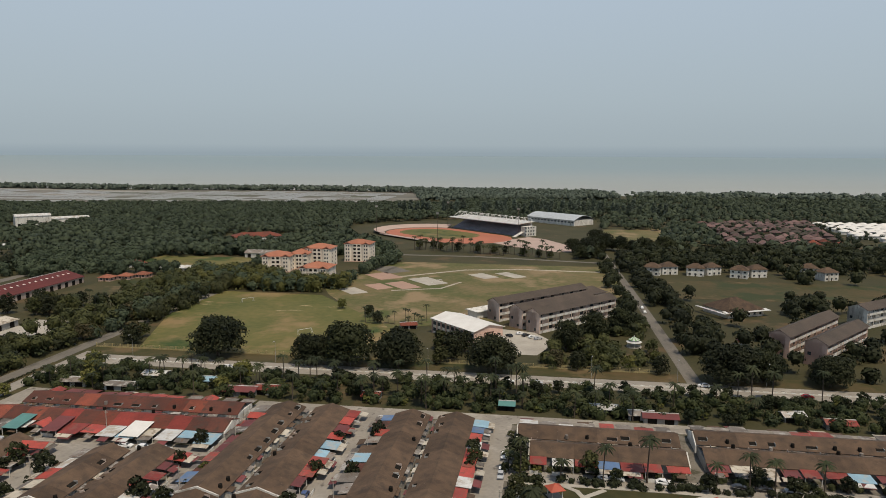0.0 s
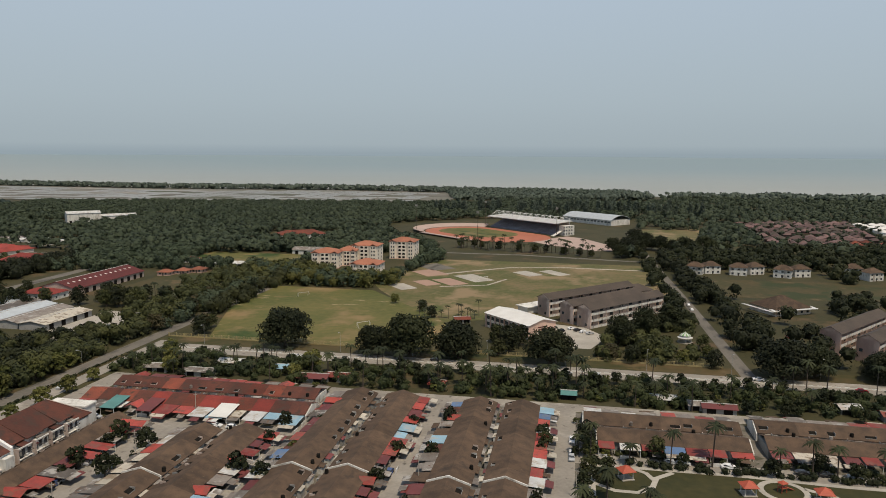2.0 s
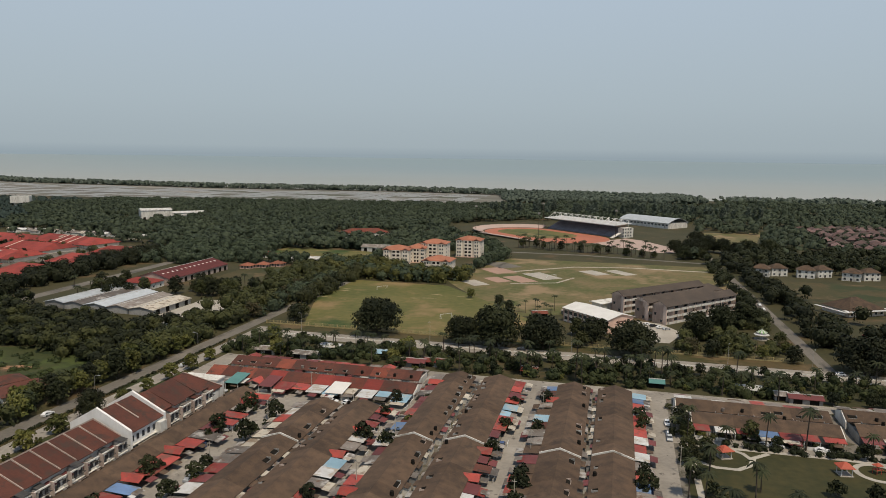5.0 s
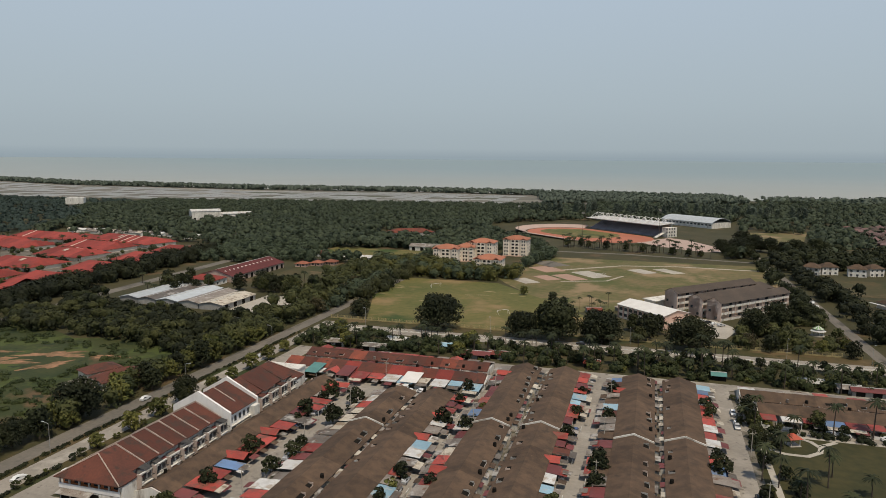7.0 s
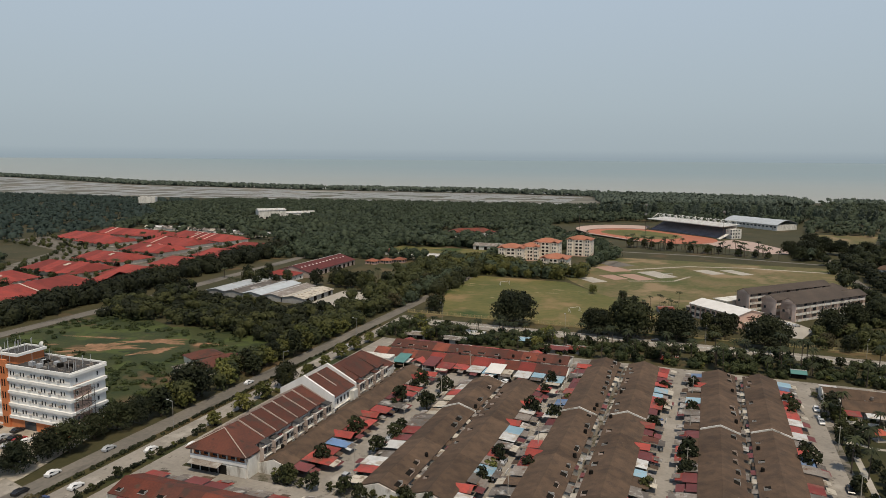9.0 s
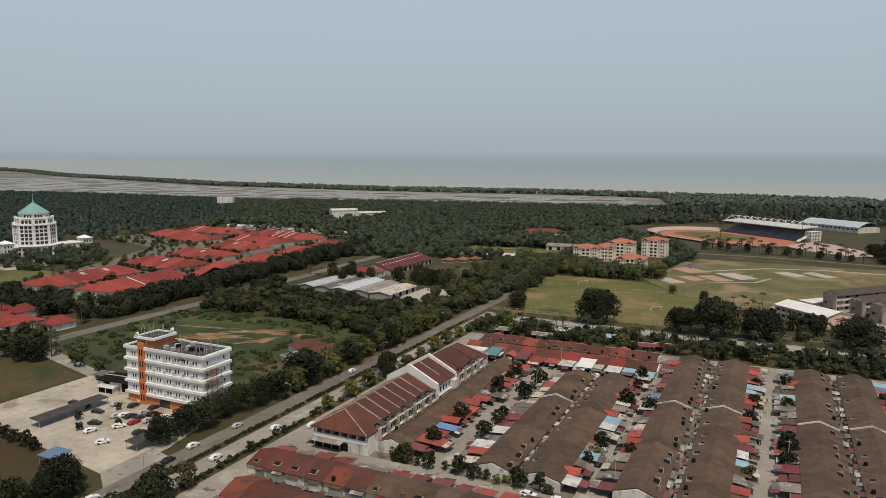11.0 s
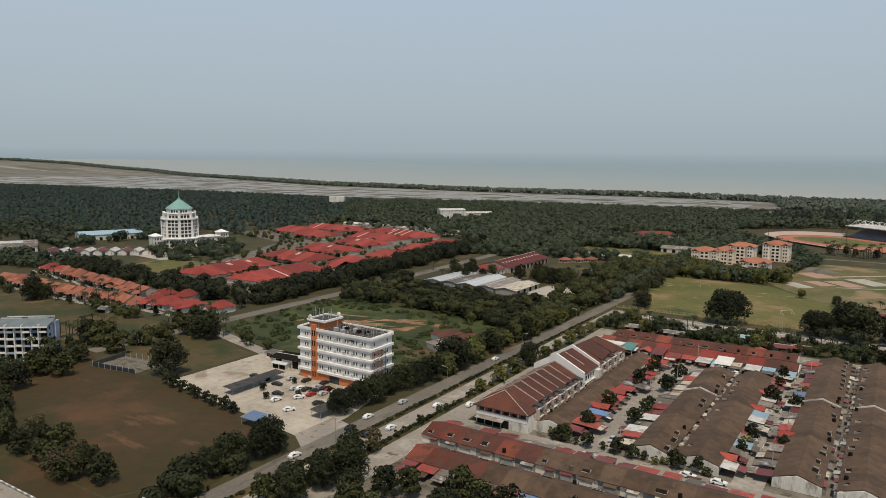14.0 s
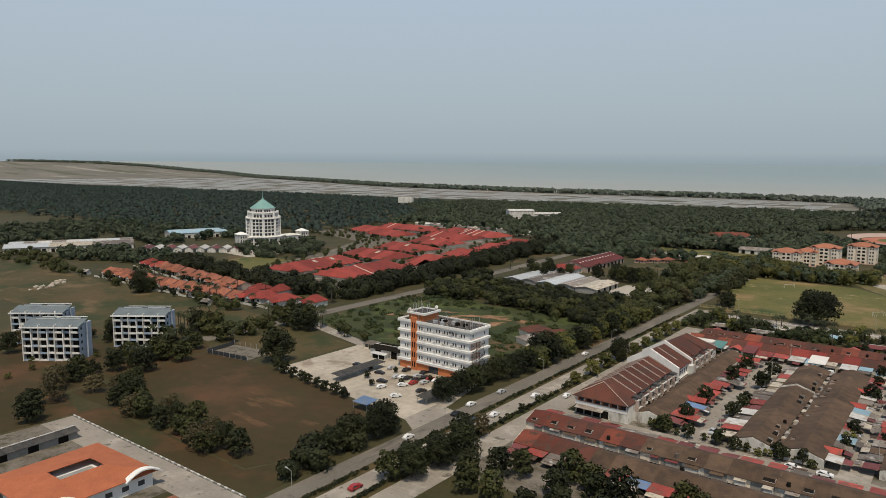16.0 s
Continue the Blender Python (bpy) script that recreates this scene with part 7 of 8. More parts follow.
# ---- stadium ----
ST = at(-111, 757, 0, -42.6)


def oval(r, half, n=24):
    a = [(half + r * math.cos(-math.pi / 2 + math.pi * i / n), r * math.sin(-math.pi / 2 + math.pi * i / n)) for i in range(n + 1)]
    return a + [(-half + r * math.cos(math.pi / 2 + math.pi * i / n), r * math.sin(math.pi / 2 + math.pi * i / n)) for i in range(n + 1)]


solid("running_track", prism(bmn(), oval(46, 36), -0.2, 0.12), "track", "red oval running track", "track", kind="structure", m=ST)
solid("infield", prism(bmn(), oval(32, 20), 0.02, 0.17), "grass", "green football infield inside the running track", "field", kind="structure", m=ST @ at(-15, 1))
ring_ = bmn()
o1, o2 = oval(60, 36), oval(48, 36)
for i in range(len(o1)):
    j = (i + 1) % len(o1)
    if not (o1[i][1] > 30 and abs(o1[i][0]) < 56) and o1[i][0] < 40:
        h = 3.4 if o1[i][0] < -50 else 1.8
        slab(ring_, [(*o2[i], 0.5), (*o1[i], h), (*o1[j], h), (*o2[j], 0.5)], 0.5)
bmesh.ops.recalc_face_normals(ring_, faces=ring_.faces)
solid("stadium_wall", ring_, "plaza", "low pinkish banked terrace round the running track", "wall", kind="structure", m=ST)


def grandstand():
    ob = thing("grandstand", "covered grandstand with white truss roof and blue-grey seats", "grandstand", ST @ at(1, 53))
    L = 54.5
    for i in range(14):
        part("seat_tier", box(bmn(), -L, L, i * 1.5, i * 1.5 + 1.49, 0.0, 1.4 + i * 0.62), "tier", ob)
    part("back_wall", box(bmn(), -L, L, 21.001, 22, 0, 12.5), "wall_white", ob)
    part("roof", slab(bmn(), [(-L - 3, -4, 13.4), (L + 3, -4, 13.4), (L + 3, 24, 15.0), (-L - 3, 24, 15.0)], 0.6), "sheet_white", ob, "white cantilever roof")
    for i in range(12):
        x = -L + 2 * L * i / 11
        t = bmn()
        rod(t, (x, 21.5, 0), (x, 21.5, 17), 0.45, n=6)
        rod(t, (x, 21.5, 17.5), (x, 11, 20.0), 0.22, n=5)
        rod(t, (x, 11, 20.0), (x, 0, 13.8), 0.22, n=5)
        rod(t, (x - 3, 11, 14.6), (x, 11, 20.0), 0.2, n=5)
        rod(t, (x + 3, 11, 14.6), (x, 11, 20.0), 0.2, n=5)
        part("truss", t, "wall_clean", ob)
    blk = part("end_block", box(bmn(), L + 1, L + 9, 5, 20, 0, 10.5), "wall_white", ob, "white three-storey end block")
    for f in range(3):
        for y in (4, 8, 12, 16):
            part("window", box(bmn(), L + 9.001, L + 9.1, y - 0.9, y + 0.9, 1.2 + f * 3.6, 3.0 + f * 3.6), "glass", blk)
    part("ramp", slab(bmn(), [(L + 1, -8, 0.3), (L + 5, -8, 0.3), (L + 5, 4.9, 5), (L + 1, 4.9, 5)], 0.8), "wall_white", ob)
    return ob


M["tier"] = mat("blue_grey_seating", (0.25, 0.25, 0.28), (0.15, 0.15, 0.175), scale=0.1, fine=1.0, bump=0.2)
grandstand()
patch("plaza", [(-58, 700), (-34, 672), (8, 640), (26, 650), (18, 690), (-4, 736), (-22, 752)], "plaza", "pink paved stadium forecourt", 0.06, "plaza")
for x, y in ((-60, -52), (52, -54), (-62, 52), (60, 50)):
    p = ST @ Vector((x, y, 0))
    ob = thing("floodlight_mast", "tall grey steel floodlight mast", "mast", at(p.x, p.y), "floodlights")
    part("pole", rod(bmn(), (0, 0, 0), (0, 0, 30), 0.26, 0.14, 7), "bark", ob)
    part("lamp_head", box(bmn(), -1.3, 1.3, -0.2, 0.2, 29, 31), "wall_grey", ob)


def far_hall():
    ob = thing("sports_hall", "large sports hall with curved grey metal roof", "hall", at(13, 917, 0, -43))
    L, d = 80, 36
    part("wall", box(bmn(), -L / 2, L / 2, -d / 2, d / 2, 0, 7), "wall_white", ob)
    n = 10
    arc = [(-d / 2 - 1 + (d + 2) * i / n, 7 + 5.5 * math.sin(math.pi * i / n)) for i in range(n + 1)]
    b = five_side(bmn(), -L / 2 - 1, L / 2 + 1, arc[::-1] + [(y, z - 0.3) for y, z in arc])
    part("roof", b, "sheet_pale", ob)
    facade(ob, -L / 2, L / 2, -d / 2, 14, 1, 3.5, 3, 3.2, 1.8, "y-")
    return ob


far_hall()

# ---- sports ground: courts, paths, goals ----
for x, y, w, d, m_, label in ((-125, 435, 21, 12, "concrete", "pale concrete sports court"), (-83, 477, 29, 16, "concrete", "pale concrete sports court"), (-97, 459, 26, 14, "court_red", "worn reddish sports court"),
                              (-46.5, 504, 21, 13, "concrete", "pale concrete sports court"), (-27, 511, 24, 11, "concrete", "pale concrete sports court"), (-118, 492, 26, 18, "court_red", "worn reddish sports court"),
                              (-112, 452, 20, 12, "court_red", "bare reddish practice court"), (-120, 520, 30, 20, "asphalt", "grey asphalt court")):
    solid("court", prism(bmn(), rect(-w / 2, w / 2, -d / 2, d / 2), -0.2, 0.12), m_, label, "court", "sports courts", "structure", at(x, y, 0, -49))


def path(name, pts, w, material, label, z=0.09):
    bm = bmn()
    for (x0, y0), (x1, y1) in zip(pts, pts[1:]):
        d = Vector((x1 - x0, y1 - y0)).normalized()
        n = Vector((-d.y, d.x)) * w / 2
        e = d * w * 0.3
        prism(bm, [(x0 - e.x - n.x, y0 - e.y - n.y), (x1 + e.x - n.x, y1 + e.y - n.y), (x1 + e.x + n.x, y1 + e.y + n.y), (x0 - e.x + n.x, y0 - e.y + n.y)], -0.1, z)
        z += 0.004
    return solid(name, bm, material, label, "path", kind="structure")


path("path_sports", [(-116, 482), (-90, 505), (-63, 528), (-20, 538), (32, 535), (50, 535)], 3.2, "gravel", "pale gravel path across the sports ground")
path("path_court", [(-100, 440), (-70, 452), (-60, 476)], 2.0, "gravel", "thin worn path between the courts")
path("path_school", [(-45, 365), (-38, 392), (10, 432), (14, 440)], 2.6, "gravel", "pale path behind the school")
path("lane_north", [(-196, 600), (-60, 600), (46, 580)], 5, "asphalt", "grey lane behind the sports ground", 0.07)


def goal(x, y, turn):
    ob = thing("football_goal", "white steel football goal on the grass", "goal", at(x, y, 0, turn), "football goals")
    for sx in (-1, 1):
        part("post", rod(bmn(), (sx * 3.66, 0, 0), (sx * 3.66, 0, 2.44), 0.09), "paint_white", ob)
        part("stay", rod(bmn(), (sx * 3.66, 0, 2.44), (sx * 3.66, 2.0, 0), 0.06), "paint_white", ob)
    part("crossbar", rod(bmn(), (-3.75, 0, 2.44), (3.75, 0, 2.44), 0.09), "paint_white", ob)


goal(-177, 391, 48)
goal(-118, 325, 228)
goal(-75, 470, 41)


# ---- orange-roofed hall with a courtyard ----
M["tile_hall"] = mat("fresh_orange_roof_tile", (0.41, 0.132, 0.058), (0.31, 0.098, 0.047), scale=0.25, fine=2.0, bump=0.3)


def courtyard_hall():
    ob = thing("courtyard_hall", "white building with orange tiled roof round a small courtyard", "building", at(-255, -49, 0, 2))
    x0, x1, y0, y1 = -15.5, 14.5, -16, 14
    a, b, c, d = -2.2, 4.6, -6, 5
    w = bmn()
    for q in ((x0 + 1, x1 - 1, y0 + 1, c), (x0 + 1, x1 - 1, d, y1 - 1), (x0 + 1, a, c, d), (b, x1 - 1, c, d)):
        box(w, *q, 0, 4.2)
    part("wall", w, "wall_clean", ob)
    rf = bmn()
    z, t = 4.3, 6.4
    for q in ([(x0, y0, z), (x1, y0, z), (b, c, t), (a, c, t)], [(x1, y0, z), (x1, y1, z), (b, d, t), (b, c, t)], [(x1, y1, z), (x0, y1, z), (a, d, t), (b, d, t)], [(x0, y1, z), (x0, y0, z), (a, c, t), (a, d, t)]):
        slab(rf, q, 0.2)
    part("roof", rf, "tile_hall", ob, "orange tiled roof")
    for sy in (y1 - 4, y0 + 5):
        arc = bmn()
        pts = [(sy - 5 + 10 * i / 8, 4.1 + 1.9 * math.sin(math.pi * i / 8)) for i in range(9)]
        for (p0, q0), (p1, q1) in zip(pts, pts[1:]):
            slab(arc, [(x1 - 1.4, p0, q0), (x1 + 0.5, p0, q0), (x1 + 0.5, p1, q1), (x1 - 1.4, p1, q1)], 0.35)
        part("arched_gable", arc, "wall_clean", ob, "white arched gable edge")
    facade(ob, y0 + 2, y1 - 2, x1 - 1, 6, 1, 1.4, 3, 1.8, 1.3, "x+")
    facade(ob, x0 + 2, x1 - 2, y0 + 1, 6, 1, 1.2, 3, 1.8, 1.6, "y-")
    for i in range(4):
        part("window", box(bmn(), a + 0.6 + i * 1.55, a + 1.7 + i * 1.55, d - 0.06, d + 0.001, 0.8, 3.4), "glass", ob)
    return ob


courtyard_hall()
patch("road_compound", rect(-310, -215, -35, -25), "street", "worn grey compound road", 0.06, "road")
patch("compound_yard", rect(-310, -236, -75, -35.001), "yard", "stained compound yard", 0.05, "yard")
kerb = thing("striped_kerb", "low kerb of black and white painted blocks", "kerb", at(0, 0))
for i in range(60):
    part("kerb_block", box(bmn(), -310 + i * 1.55, -310 + i * 1.55 + 1.2, -24.8, -24.4, 0, 0.35), "paint_white" if i % 2 == 0 else "wall_grey", kerb)
shed("long_shed", -291, -46, 26, 5, 2.6, 3.4, 94, "roof_tar", "wall_grey", "long open parking shed with dark grey roof")
house("guard_house", -226, -40, 3, 3, 2.6, 3.8, 0, "tile_orange", "wall_clean", "tiny guard house with orange roof", category="hut")


# ---- car park ----
def carport(cx, cy, w, d, turn, roof, label, h=2.5):
    ob = thing("carport", label, "carport", at(cx, cy, 0, turn), "carports")
    part("roof", slab(bmn(), [(-w / 2, -d / 2, h), (w / 2, -d / 2, h), (w / 2, d / 2, h + 0.4), (-w / 2, d / 2, h + 0.4)], 0.12), roof, ob)
    for i in range(max(2, int(w / 4))):
        x = -w / 2 + 0.4 + (w - 0.8) * i / (max(2, int(w / 4)) - 1)
        part("post", rod(bmn(), (x, d / 2 - 0.5, 0), (x, d / 2 - 0.5, h + 0.25), 0.07), "steel", ob)
        part("post", rod(bmn(), (x, -d / 2 + 0.5, 0), (x, -d / 2 + 0.5, h - 0.05), 0.07), "steel", ob)


carport(-268.5, 68, 26, 5, 90, "roof_tar", "long black-roofed carport over parked cars")
carport(-226, 62, 13, 5, 90, "roof_tar", "dark-roofed carport beside the gate")
carport(-239, 41, 7, 6, 0, "sheet_blue", "small open shelter with pale blue roof", 2.7)
shed("office_store", -276, 96, 17, 9, 3.6, 4.2, 6, "dark", "wall_white", "white store with a black flat roof behind the office")
shed("container_hut", -277, 89.5, 7, 2.6, 2.4, 2.7, 4, "sheet_white", "wall_clean", "white container hut on the gravel")
house("guard_house", -291, 99, 6, 4, 2.6, 3.8, 10, "zinc", "wall_cream", "small cream guard house with zinc roof", category="hut")
ob = thing("fenced_pool", "small fenced concrete yard with dark rails", "yard", at(-331, 57, 0, 8))
part("pad", box(bmn(), -12, 12, -8, 8, -0.1, 0.25), "yard", ob)
for i in range(16):
    x, y = (-12 + 24 * (i % 8) / 7, -8 if i < 8 else 8)
    part("fence_post", rod(bmn(), (x, y, 0), (x, y, 2.4), 0.09), "steel", ob)
part("fence_panel", box(box(bmn(), -12, 12, -8.05, -7.95, 0.3, 2.0), -12.05, -11.95, -7.9, 8, 0.3, 2.0), "glass", ob)


# ---- cars ----
def car(colour):
    ob = solid("car", bmn(), "car_" + colour, "parked %s saloon car" % colour, "car", "cars")
    b = bmn()
    prof = [(-2.1, 0.28), (2.1, 0.28), (2.15, 0.62), (1.95, 0.82), (1.05, 0.92), (0.45, 1.38), (-1.15, 1.42), (-1.75, 0.98), (-2.12, 0.9)]
    l = [b.verts.new((x, -0.84 if z < 0.95 else -0.66, z)) for x, z in prof]
    q = [b.verts.new((x, 0.84 if z < 0.95 else 0.66, z)) for x, z in prof]
    b.faces.new(l), b.faces.new(list(reversed(q)))
    for i in range(len(prof)):
        j = (i + 1) % len(prof)
        b.faces.new((l[j], l[i], q[i], q[j]))
    bmesh.ops.recalc_face_normals(b, faces=b.faces)
    b.to_mesh(ob.data)
    b.free()
    g = bmn()
    lo = [g.verts.new(p) for p in ((-1.72, -0.78, 0.985), (1.03, -0.78, 0.955), (1.03, 0.78, 0.955), (-1.72, 0.78, 0.985))]
    hi = [g.verts.new(p) for p in ((-1.2, -0.675, 1.375), (0.5, -0.675, 1.345), (0.5, 0.675, 1.345), (-1.2, 0.675, 1.375))]
    g.faces.new(lo[::-1]), g.faces.new(hi)
    for i in range(4):
        j = (i + 1) % 4
        g.faces.new((lo[i], lo[j], hi[j], hi[i]))
    part("glasshouse", g, "glass", ob, "dark car windows")
    for x in (-1.3, 1.35):
        for s in (-1, 1):
            part("wheel", rod(bmn(), (x, s * 0.68, 0.31), (x, s * 0.88, 0.31), 0.31, n=10), "tyre", ob)
    return ob


CARS = {k: [car(k), 0] for k in ("white", "silver", "black", "red", "blue")}


def park(colour, x, y, turn, z=0.075):
    o, n = CARS[colour]
    CARS[colour][1] += 1
    if n == 0:
        o.matrix_basis = at(x, y, z, turn)
    else:
        copy_thing(o, at(x, y, z, turn))


for x, y, t, c in ((-253, 73, 90, "silver"), (-251, 74.5, 80, "white"), (-248.6, 74.7, 90, "black"), (-244.6, 74.7, 90, "black"), (-240.2, 74.7, 88, "silver"), (-248, 84, 90, "black"), (-235.5, 83.5, 90, "black"),
                   (-253.8, 65.5, 20, "black"), (-234.7, 66.2, 70, "black"), (-238.4, 56, 60, "white"), (-276.5, 75.2, 10, "black"), (-262.7, 81, 90, "silver"), (-256, 82.5, 90, "black"), (-244.6, 67, 60, "white"),
                   (-258, 88.5, 90, "white"), (-255.2, 88.4, 90, "silver"), (-252.4, 88.6, 90, "white"), (-247.2, 79, 85, "silver"), (-243.8, 79.4, 95, "black"), (-241, 79.2, 90, "red"), (-237.8, 79, 90, "white"), (-232, 84, 90, "black"), (-229.5, 83.4, 90, "white"), (-262, 73, 10, "black"), (-249.5, 60.5, 80, "white"), (-243, 71.5, 90, "red"), (-212, 66, 90, "white"), (-199, 88, 90, "white"), (-211, 84, 90, "silver"), (-199.2, 40, 90, "black"), (-186.5, 98, 92, "silver"), (-210.5, 55.1, 92, "black"), (-202.0, 53.8, 90, "blue"), (-199.9, 62.6, 90, "white"), (-190, 95, 95, "white"), (-210, 150, 90, "white"), (-200, 210, 90, "silver"), (-210, 30, 90, "white"), (-199, -4, 90, "red"), (-187, 130, 90, "silver"), (-187, 155, 90, "white"),
                   (-14, 266.5, 0, "white"), (-3, 266.4, 0, "silver"), (60, 273.5, 180, "white"), (-130, 266.5, 0, "white"), (-70, 273.8, 180, "black"), (95, 266.5, 0, "red"), (54, 400, 90, "white"), (54, 412, 90, "white"),
                   (-10, 338, 40, "black"), (-7, 335.5, 40, "white"), (-4, 333, 40, "silver"), (-13, 341, 40, "white"), (-18, 336, 130, "black"),
                   (-112, 80.5, 0, "white"), (-104, 80.8, 5, "white"), (-168, 186.5, 0, "silver"), (-125, 187.5, 0, "white"), (-119, 187.2, 0, "white"), (-112, 187, 0, "silver")):
    park(c, x, y, t)
r = random.Random(5)
for x in (-146.3, -137.7, -100.6, -94.4, -61.0, -53.0, -18.6, -11.5):
    for k in range(4):
        y = r.uniform(92, 216 if x > -130 else 172)
        park(r.choice(("white", "silver", "black", "red", "white", "blue", "silver")), x, y, 90 + r.choice((0, 180)))
for k in range(6):
    park(r.choice(("white", "silver", "black")), r.uniform(0, 95), 188.3, 0)

# ---- park ----
path("path_park_west", [(-6, 183), (-5.8, 150), (-5.6, 110)], 1.8, "concrete", "pale concrete park path")
path("path_park_north", [(-6, 183), (12, 183.6), (34, 184), (60, 182.6), (100, 183)], 1.6, "concrete", "pale concrete park path", 0.1)
path("path_park_curve", [(-5.8, 172), (0, 168.5), (6, 168.5), (10, 172.5), (11.5, 178), (16, 182)], 1.5, "concrete", "curving pale concrete park path", 0.11)
path("path_park_fork", [(6, 182.6), (9, 180.5), (11, 176)], 1.4, "concrete", "short pale concrete park path", 0.13)
rg = bmn()
for i in range(28):
    a0, a1 = 6.2832 * i / 28, 6.2832 * (i + 1) / 28
    prism(rg, [(4.9 * math.cos(a0), 4.9 * math.sin(a0)), (6.5 * math.cos(a0), 6.5 * math.sin(a0)), (6.5 * math.cos(a1), 6.5 * math.sin(a1)), (4.9 * math.cos(a1), 4.9 * math.sin(a1))], -0.1, 0.12)
solid("path_ring", rg, "concrete", "round pale concrete path about the playground", "path", kind="structure", m=at(43.8, 176.8))
path("path_park_east", [(50, 179), (56, 176), (62, 170), (80, 166)], 1.5, "concrete", "pale concrete park path", 0.12)


def gazebo(x, y, turn, size=3.6):
    ob = thing("gazebo", "small park gazebo with bright orange-red roof", "gazebo", at(x, y, 0, turn), "gazebos")
    s = size / 2
    part("base", box(bmn(), -s, s, -s, s, -0.05, 0.25), "concrete", ob)
    for a in (-1, 1):
        for b in (-1, 1):
            part("post", box(bmn(), a * (s - 0.4) - 0.1, a * (s - 0.4) + 0.1, b * (s - 0.4) - 0.1, b * (s - 0.4) + 0.1, 0.25, 2.5), "wall_white", ob)
    part("roof", hip(bmn(), -s, s, -s + 0.02, s - 0.02, 2.5, 3.9, 0.3, 0.1), "sheet_orange", ob)


M["sheet_orange"] = mat("orange_red_roof_sheet", (0.42, 0.085, 0.045), (0.32, 0.07, 0.04), scale=0.4, fine=3, bump=0.15, rough=0.6)
for x, y, t in ((34.2, 173.5, 10), (3.2, 176.5, 25), (52.5, 173.2, 0)):
    gazebo(x, y, t)
gazebo(90.5, 338, 0, 5)
ob = thing("playground_frame", "red climbing frame with slide on the round playground", "playground", at(43.8, 176.8, 0, 30))
for q in ((-1.4, -0.7), (-1.4, 0.7), (0.2, -0.7), (0.2, 0.7)):
    part("post", rod(bmn(), (*q, 0), (*q, 2.6), 0.1), "sheet_orange", ob)
part("deck", box(bmn(), -1.5, 0.3, -0.8, 0.8, 1.3, 1.45), "sheet_orange", ob)
part("slide", slab(bmn(), [(0.3, -0.4, 1.45), (3.2, -0.4, 0.15), (3.2, 0.4, 0.15), (0.3, 0.4, 1.45)], 0.1), "sheet_orange", ob)
part("canopy", hip(bmn(), -1.5, 0.3, -0.8, 0.8, 2.6, 3.3, 0.2, 0.06), "sheet_orange", ob)


def garden_pavilion(x, y):
    """Round and open, with a ring of lean-to roofing under a ribbed cone of green and white sheets."""
    ob = thing("garden_pavilion", "round garden pavilion with green and white striped roof", "pavilion", at(x, y))
    bm = bmn()
    bmesh.ops.create_cone(bm, cap_ends=True, segments=16, radius1=3.5, radius2=3.5, depth=0.4, matrix=Matrix.Translation((0, 0, 0.18)))
    part("base", bm, "concrete", ob)
    n = 16

    def ring(r, z, i):
        a = 6.2832 * i / n
        return (r * math.cos(a), r * math.sin(a), z)

    for i in range(0, n, 2):
        part("post", rod(bmn(), ring(2.9, 0.38, i), ring(2.9, 2.75, i), 0.11), "wall_white", ob)
    for i in range(n):
        m = "sheet_white" if i % 2 else "sheet_pavilion"
        part("eave_sheet", slab(bmn(), [ring(3.6, 2.5, i), ring(3.6, 2.5, i + 1), ring(2.2, 3.0, i + 1), ring(2.2, 3.0, i)], 0.06), "sheet_white", ob)
        part("roof_sheet", slab(bmn(), [ring(2.6, 3.6, i), ring(2.6, 3.6, i + 1), ring(0.2, 5.0, i + 1), ring(0.2, 5.0, i)], 0.06), m, ob)
    drum = bmn()
    bmesh.ops.create_cone(drum, cap_ends=False, segments=16, radius1=2.15, radius2=2.15, depth=0.9, matrix=Matrix.Translation((0, 0, 3.3)))
    part("drum", drum, "wall_white", ob)
    part("finial", rod(bmn(), (0, 0, 4.8), (0, 0, 5.5), 0.1), "wall_white", ob)


M["sheet_pavilion"] = mat("pale_green_roof_sheet", (0.20, 0.36, 0.14), (0.15, 0.27, 0.11), scale=0.5, fine=3, bump=0.1, rough=0.6)
garden_pavilion(40, 327)

# ---- roadside: fence, hedge, lamps, sheds behind the terraces ----
M["fence_paint"] = mat("faded_yellow_fence_paint", (0.40, 0.33, 0.16), (0.26, 0.21, 0.11), scale=0.4, fine=2, bump=0.05)
fence = thing("school_fence", "long pale yellow boundary fence with posts", "fence", at(0, 0))
for i in range(66):
    x = -204 + i * 3.9
    part("post", box(bmn(), x - 0.2, x + 0.2, 287.3, 287.7, 0, 1.9), "fence_paint", fence)
part("plinth", box(bmn(), -203.8, 49.4, 287.42, 287.58, 0, 0.7), "fence_paint", fence)
for z in (1.1, 1.6):
    part("rail", box(bmn(), -203.8, 49.4, 287.46, 287.54, z, z + 0.12), "fence_paint", fence)


def hedge(x0, x1, y0, y1, n, seed, label):
    rs = np.random.RandomState(seed)
    c = np.stack([rs.uniform(x0, x1, n), rs.uniform(y0, y1, n), rs.uniform(0.35, 0.6, n)], 1)
    rr = np.tile(np.array([[0.7, 0.9, 0.6]]), (n, 1))
    ob = new("hedge", quads("hedge", leaves(rs, c, rr, n * 26, 0.22), "leaf_dark"))
    tagged(ob, label, "hedge")


hedge(-205.4, -204.5, -100, 255, 420, 5, "long clipped dark hedge on the road median")
hedge(-195.6, -194.6, -40, 100, 130, 6, "low hedge between road and service street")


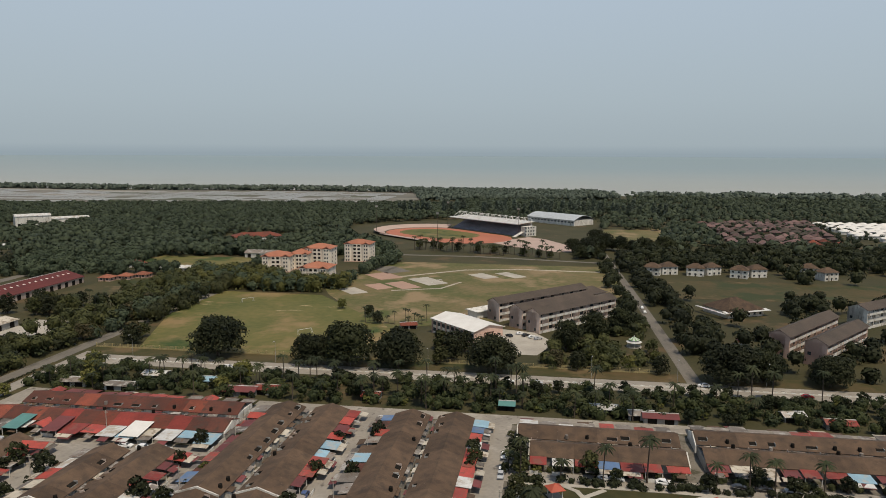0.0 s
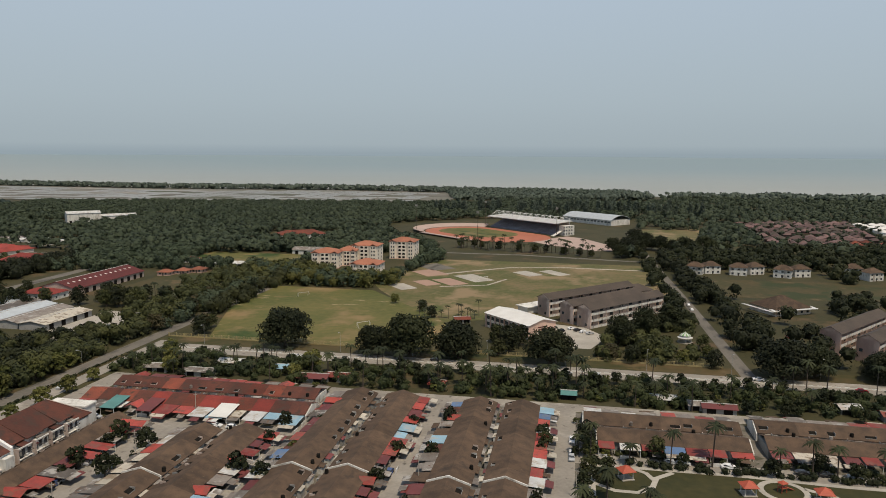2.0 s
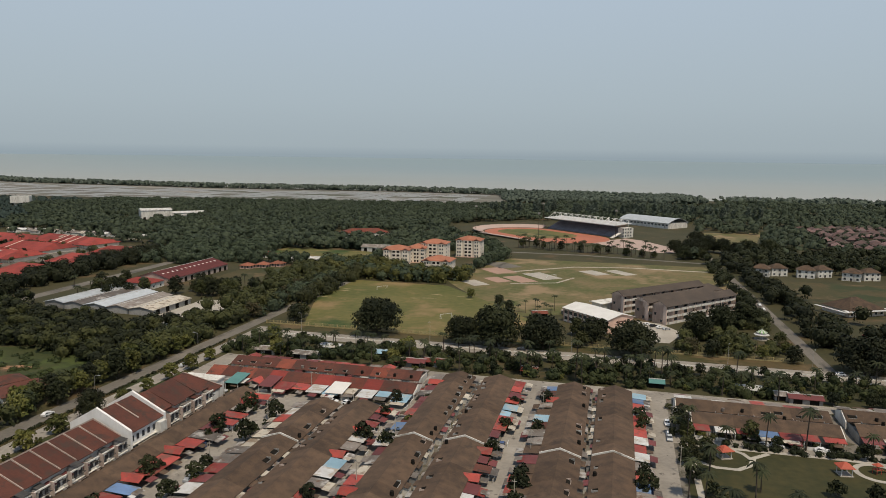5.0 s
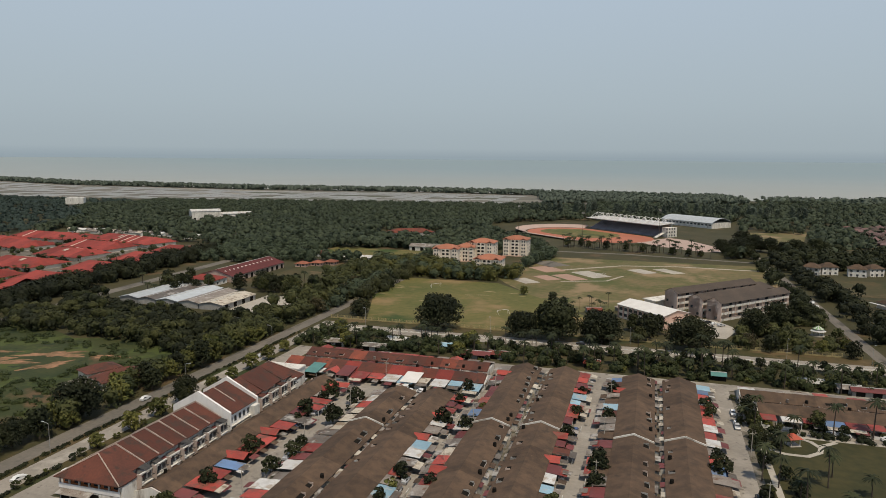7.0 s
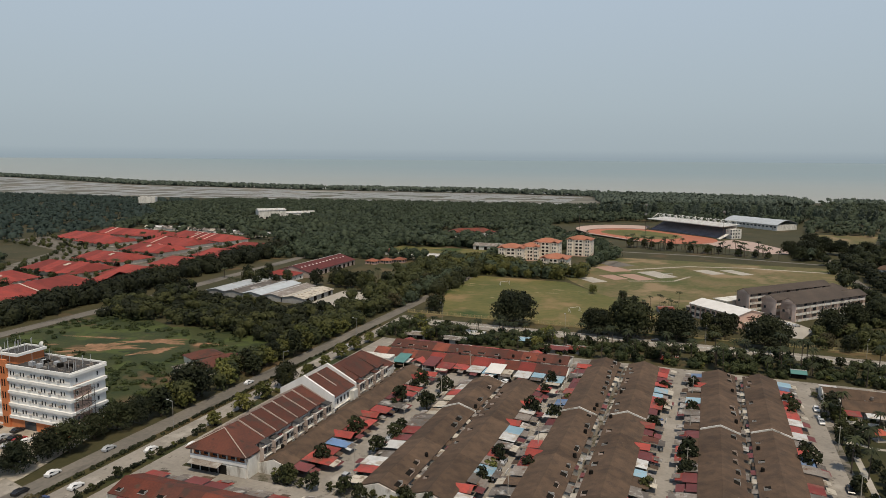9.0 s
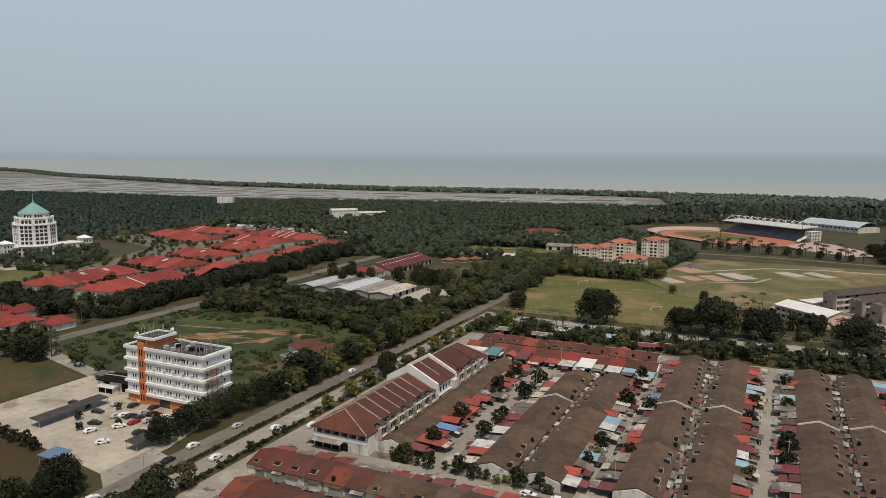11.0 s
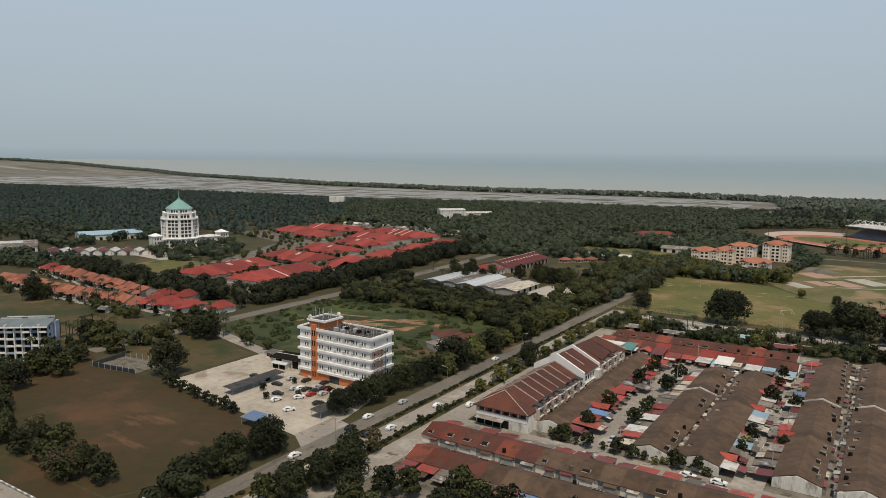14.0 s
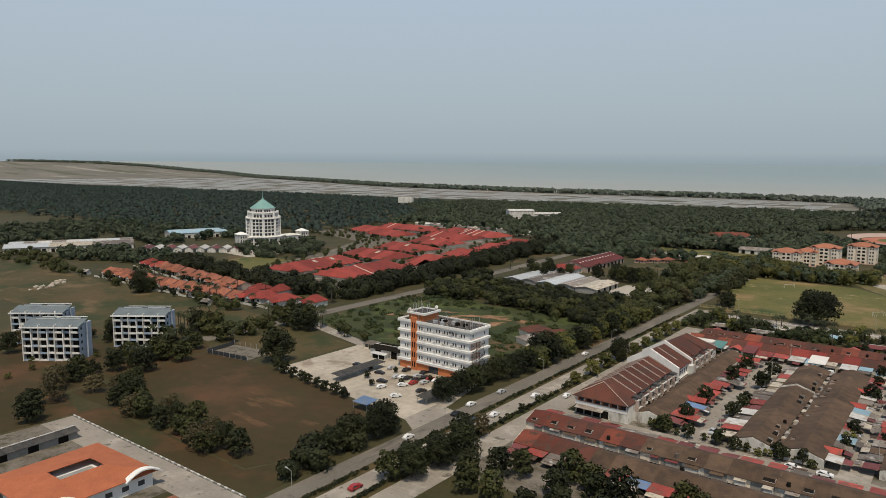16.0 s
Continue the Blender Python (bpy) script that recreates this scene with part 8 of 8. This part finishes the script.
def street_lamp(x, y, turn):
    ob = thing("street_lamp", "grey steel street lamp with a long arm", "lamp post", at(x, y, 0, turn), "street lamps")
    part("pole", rod(bmn(), (0, 0, 0), (0, 0, 9), 0.09, 0.05), "wall_grey", ob)
    part("arm", rod(bmn(), (0, 0, 9), (1.8, 0, 9.4), 0.06), "steel", ob)
    part("lamp_head", box(bmn(), 1.6, 2.4, -0.15, 0.15, 9.32, 9.48), "steel", ob)


for i in range(5):
    street_lamp(-205, -20 + i * 62, 0 if i % 2 else 180)
for i in range(9):
    street_lamp(-180 + i * 33, 278, -90)
for x, n in ((-136.2, 4), (-93.2, 4), (-51.8, 4), (-10.2, 4)):
    for i in range(n):
        ob = thing("utility_pole", "grey concrete utility pole on the street edge", "pole", at(x, 96 + i * 33), group="utility poles")
        part("pole", rod(bmn(), (0, 0, 0), (0, 0, 8.2), 0.13, 0.09), "concrete", ob)
        part("crossarm", box(bmn(), -0.7, 0.7, -0.06, 0.06, 7.5, 7.65), "concrete", ob)
r = random.Random(17)
for x, y, w, d, t, m_, word in ((20, 240, 9, 5, 2, "sheet_white", "white"), (32, 236, 8, 4, 4, "zinc", "grey zinc"), (38, 234.5, 11, 5, 0, "sheet_maroon", "maroon"), (-13, 238, 5, 4, 0, "sheet_teal", "teal"), (82, 243, 7, 5, 10, "sheet_white", "white"), (95, 238, 9, 5, 0, "sheet_red", "red"),
                                 (-152, 250, 9, 6, 0, "sheet_white", "white"), (-128, 247, 8, 6, 10, "sheet_sky", "pale blue"), (-112, 238, 14, 7, 2, "sheet_maroon", "maroon"), (-101, 241, 10, 6, 2, "sheet_red", "red"), (-158, 236, 12, 5, 0, "zinc", "rusty zinc"), (-178, 238, 10, 6, 5, "zinc", "rusty zinc"),
                                 (-62, 240, 6, 5, 0, "sheet_red", "red"), (-70, 345, 8, 6, 20, "tile_red", "red tiled"), (-50, 352, 16, 9, -45, "zinc", "dark zinc")):
    shed("back_shed", x, y, w, d, 2.3, 3.1, t, m_, "wall_grey", "small back-lot shed with %s roof" % word, "shed", "back-lot sheds")
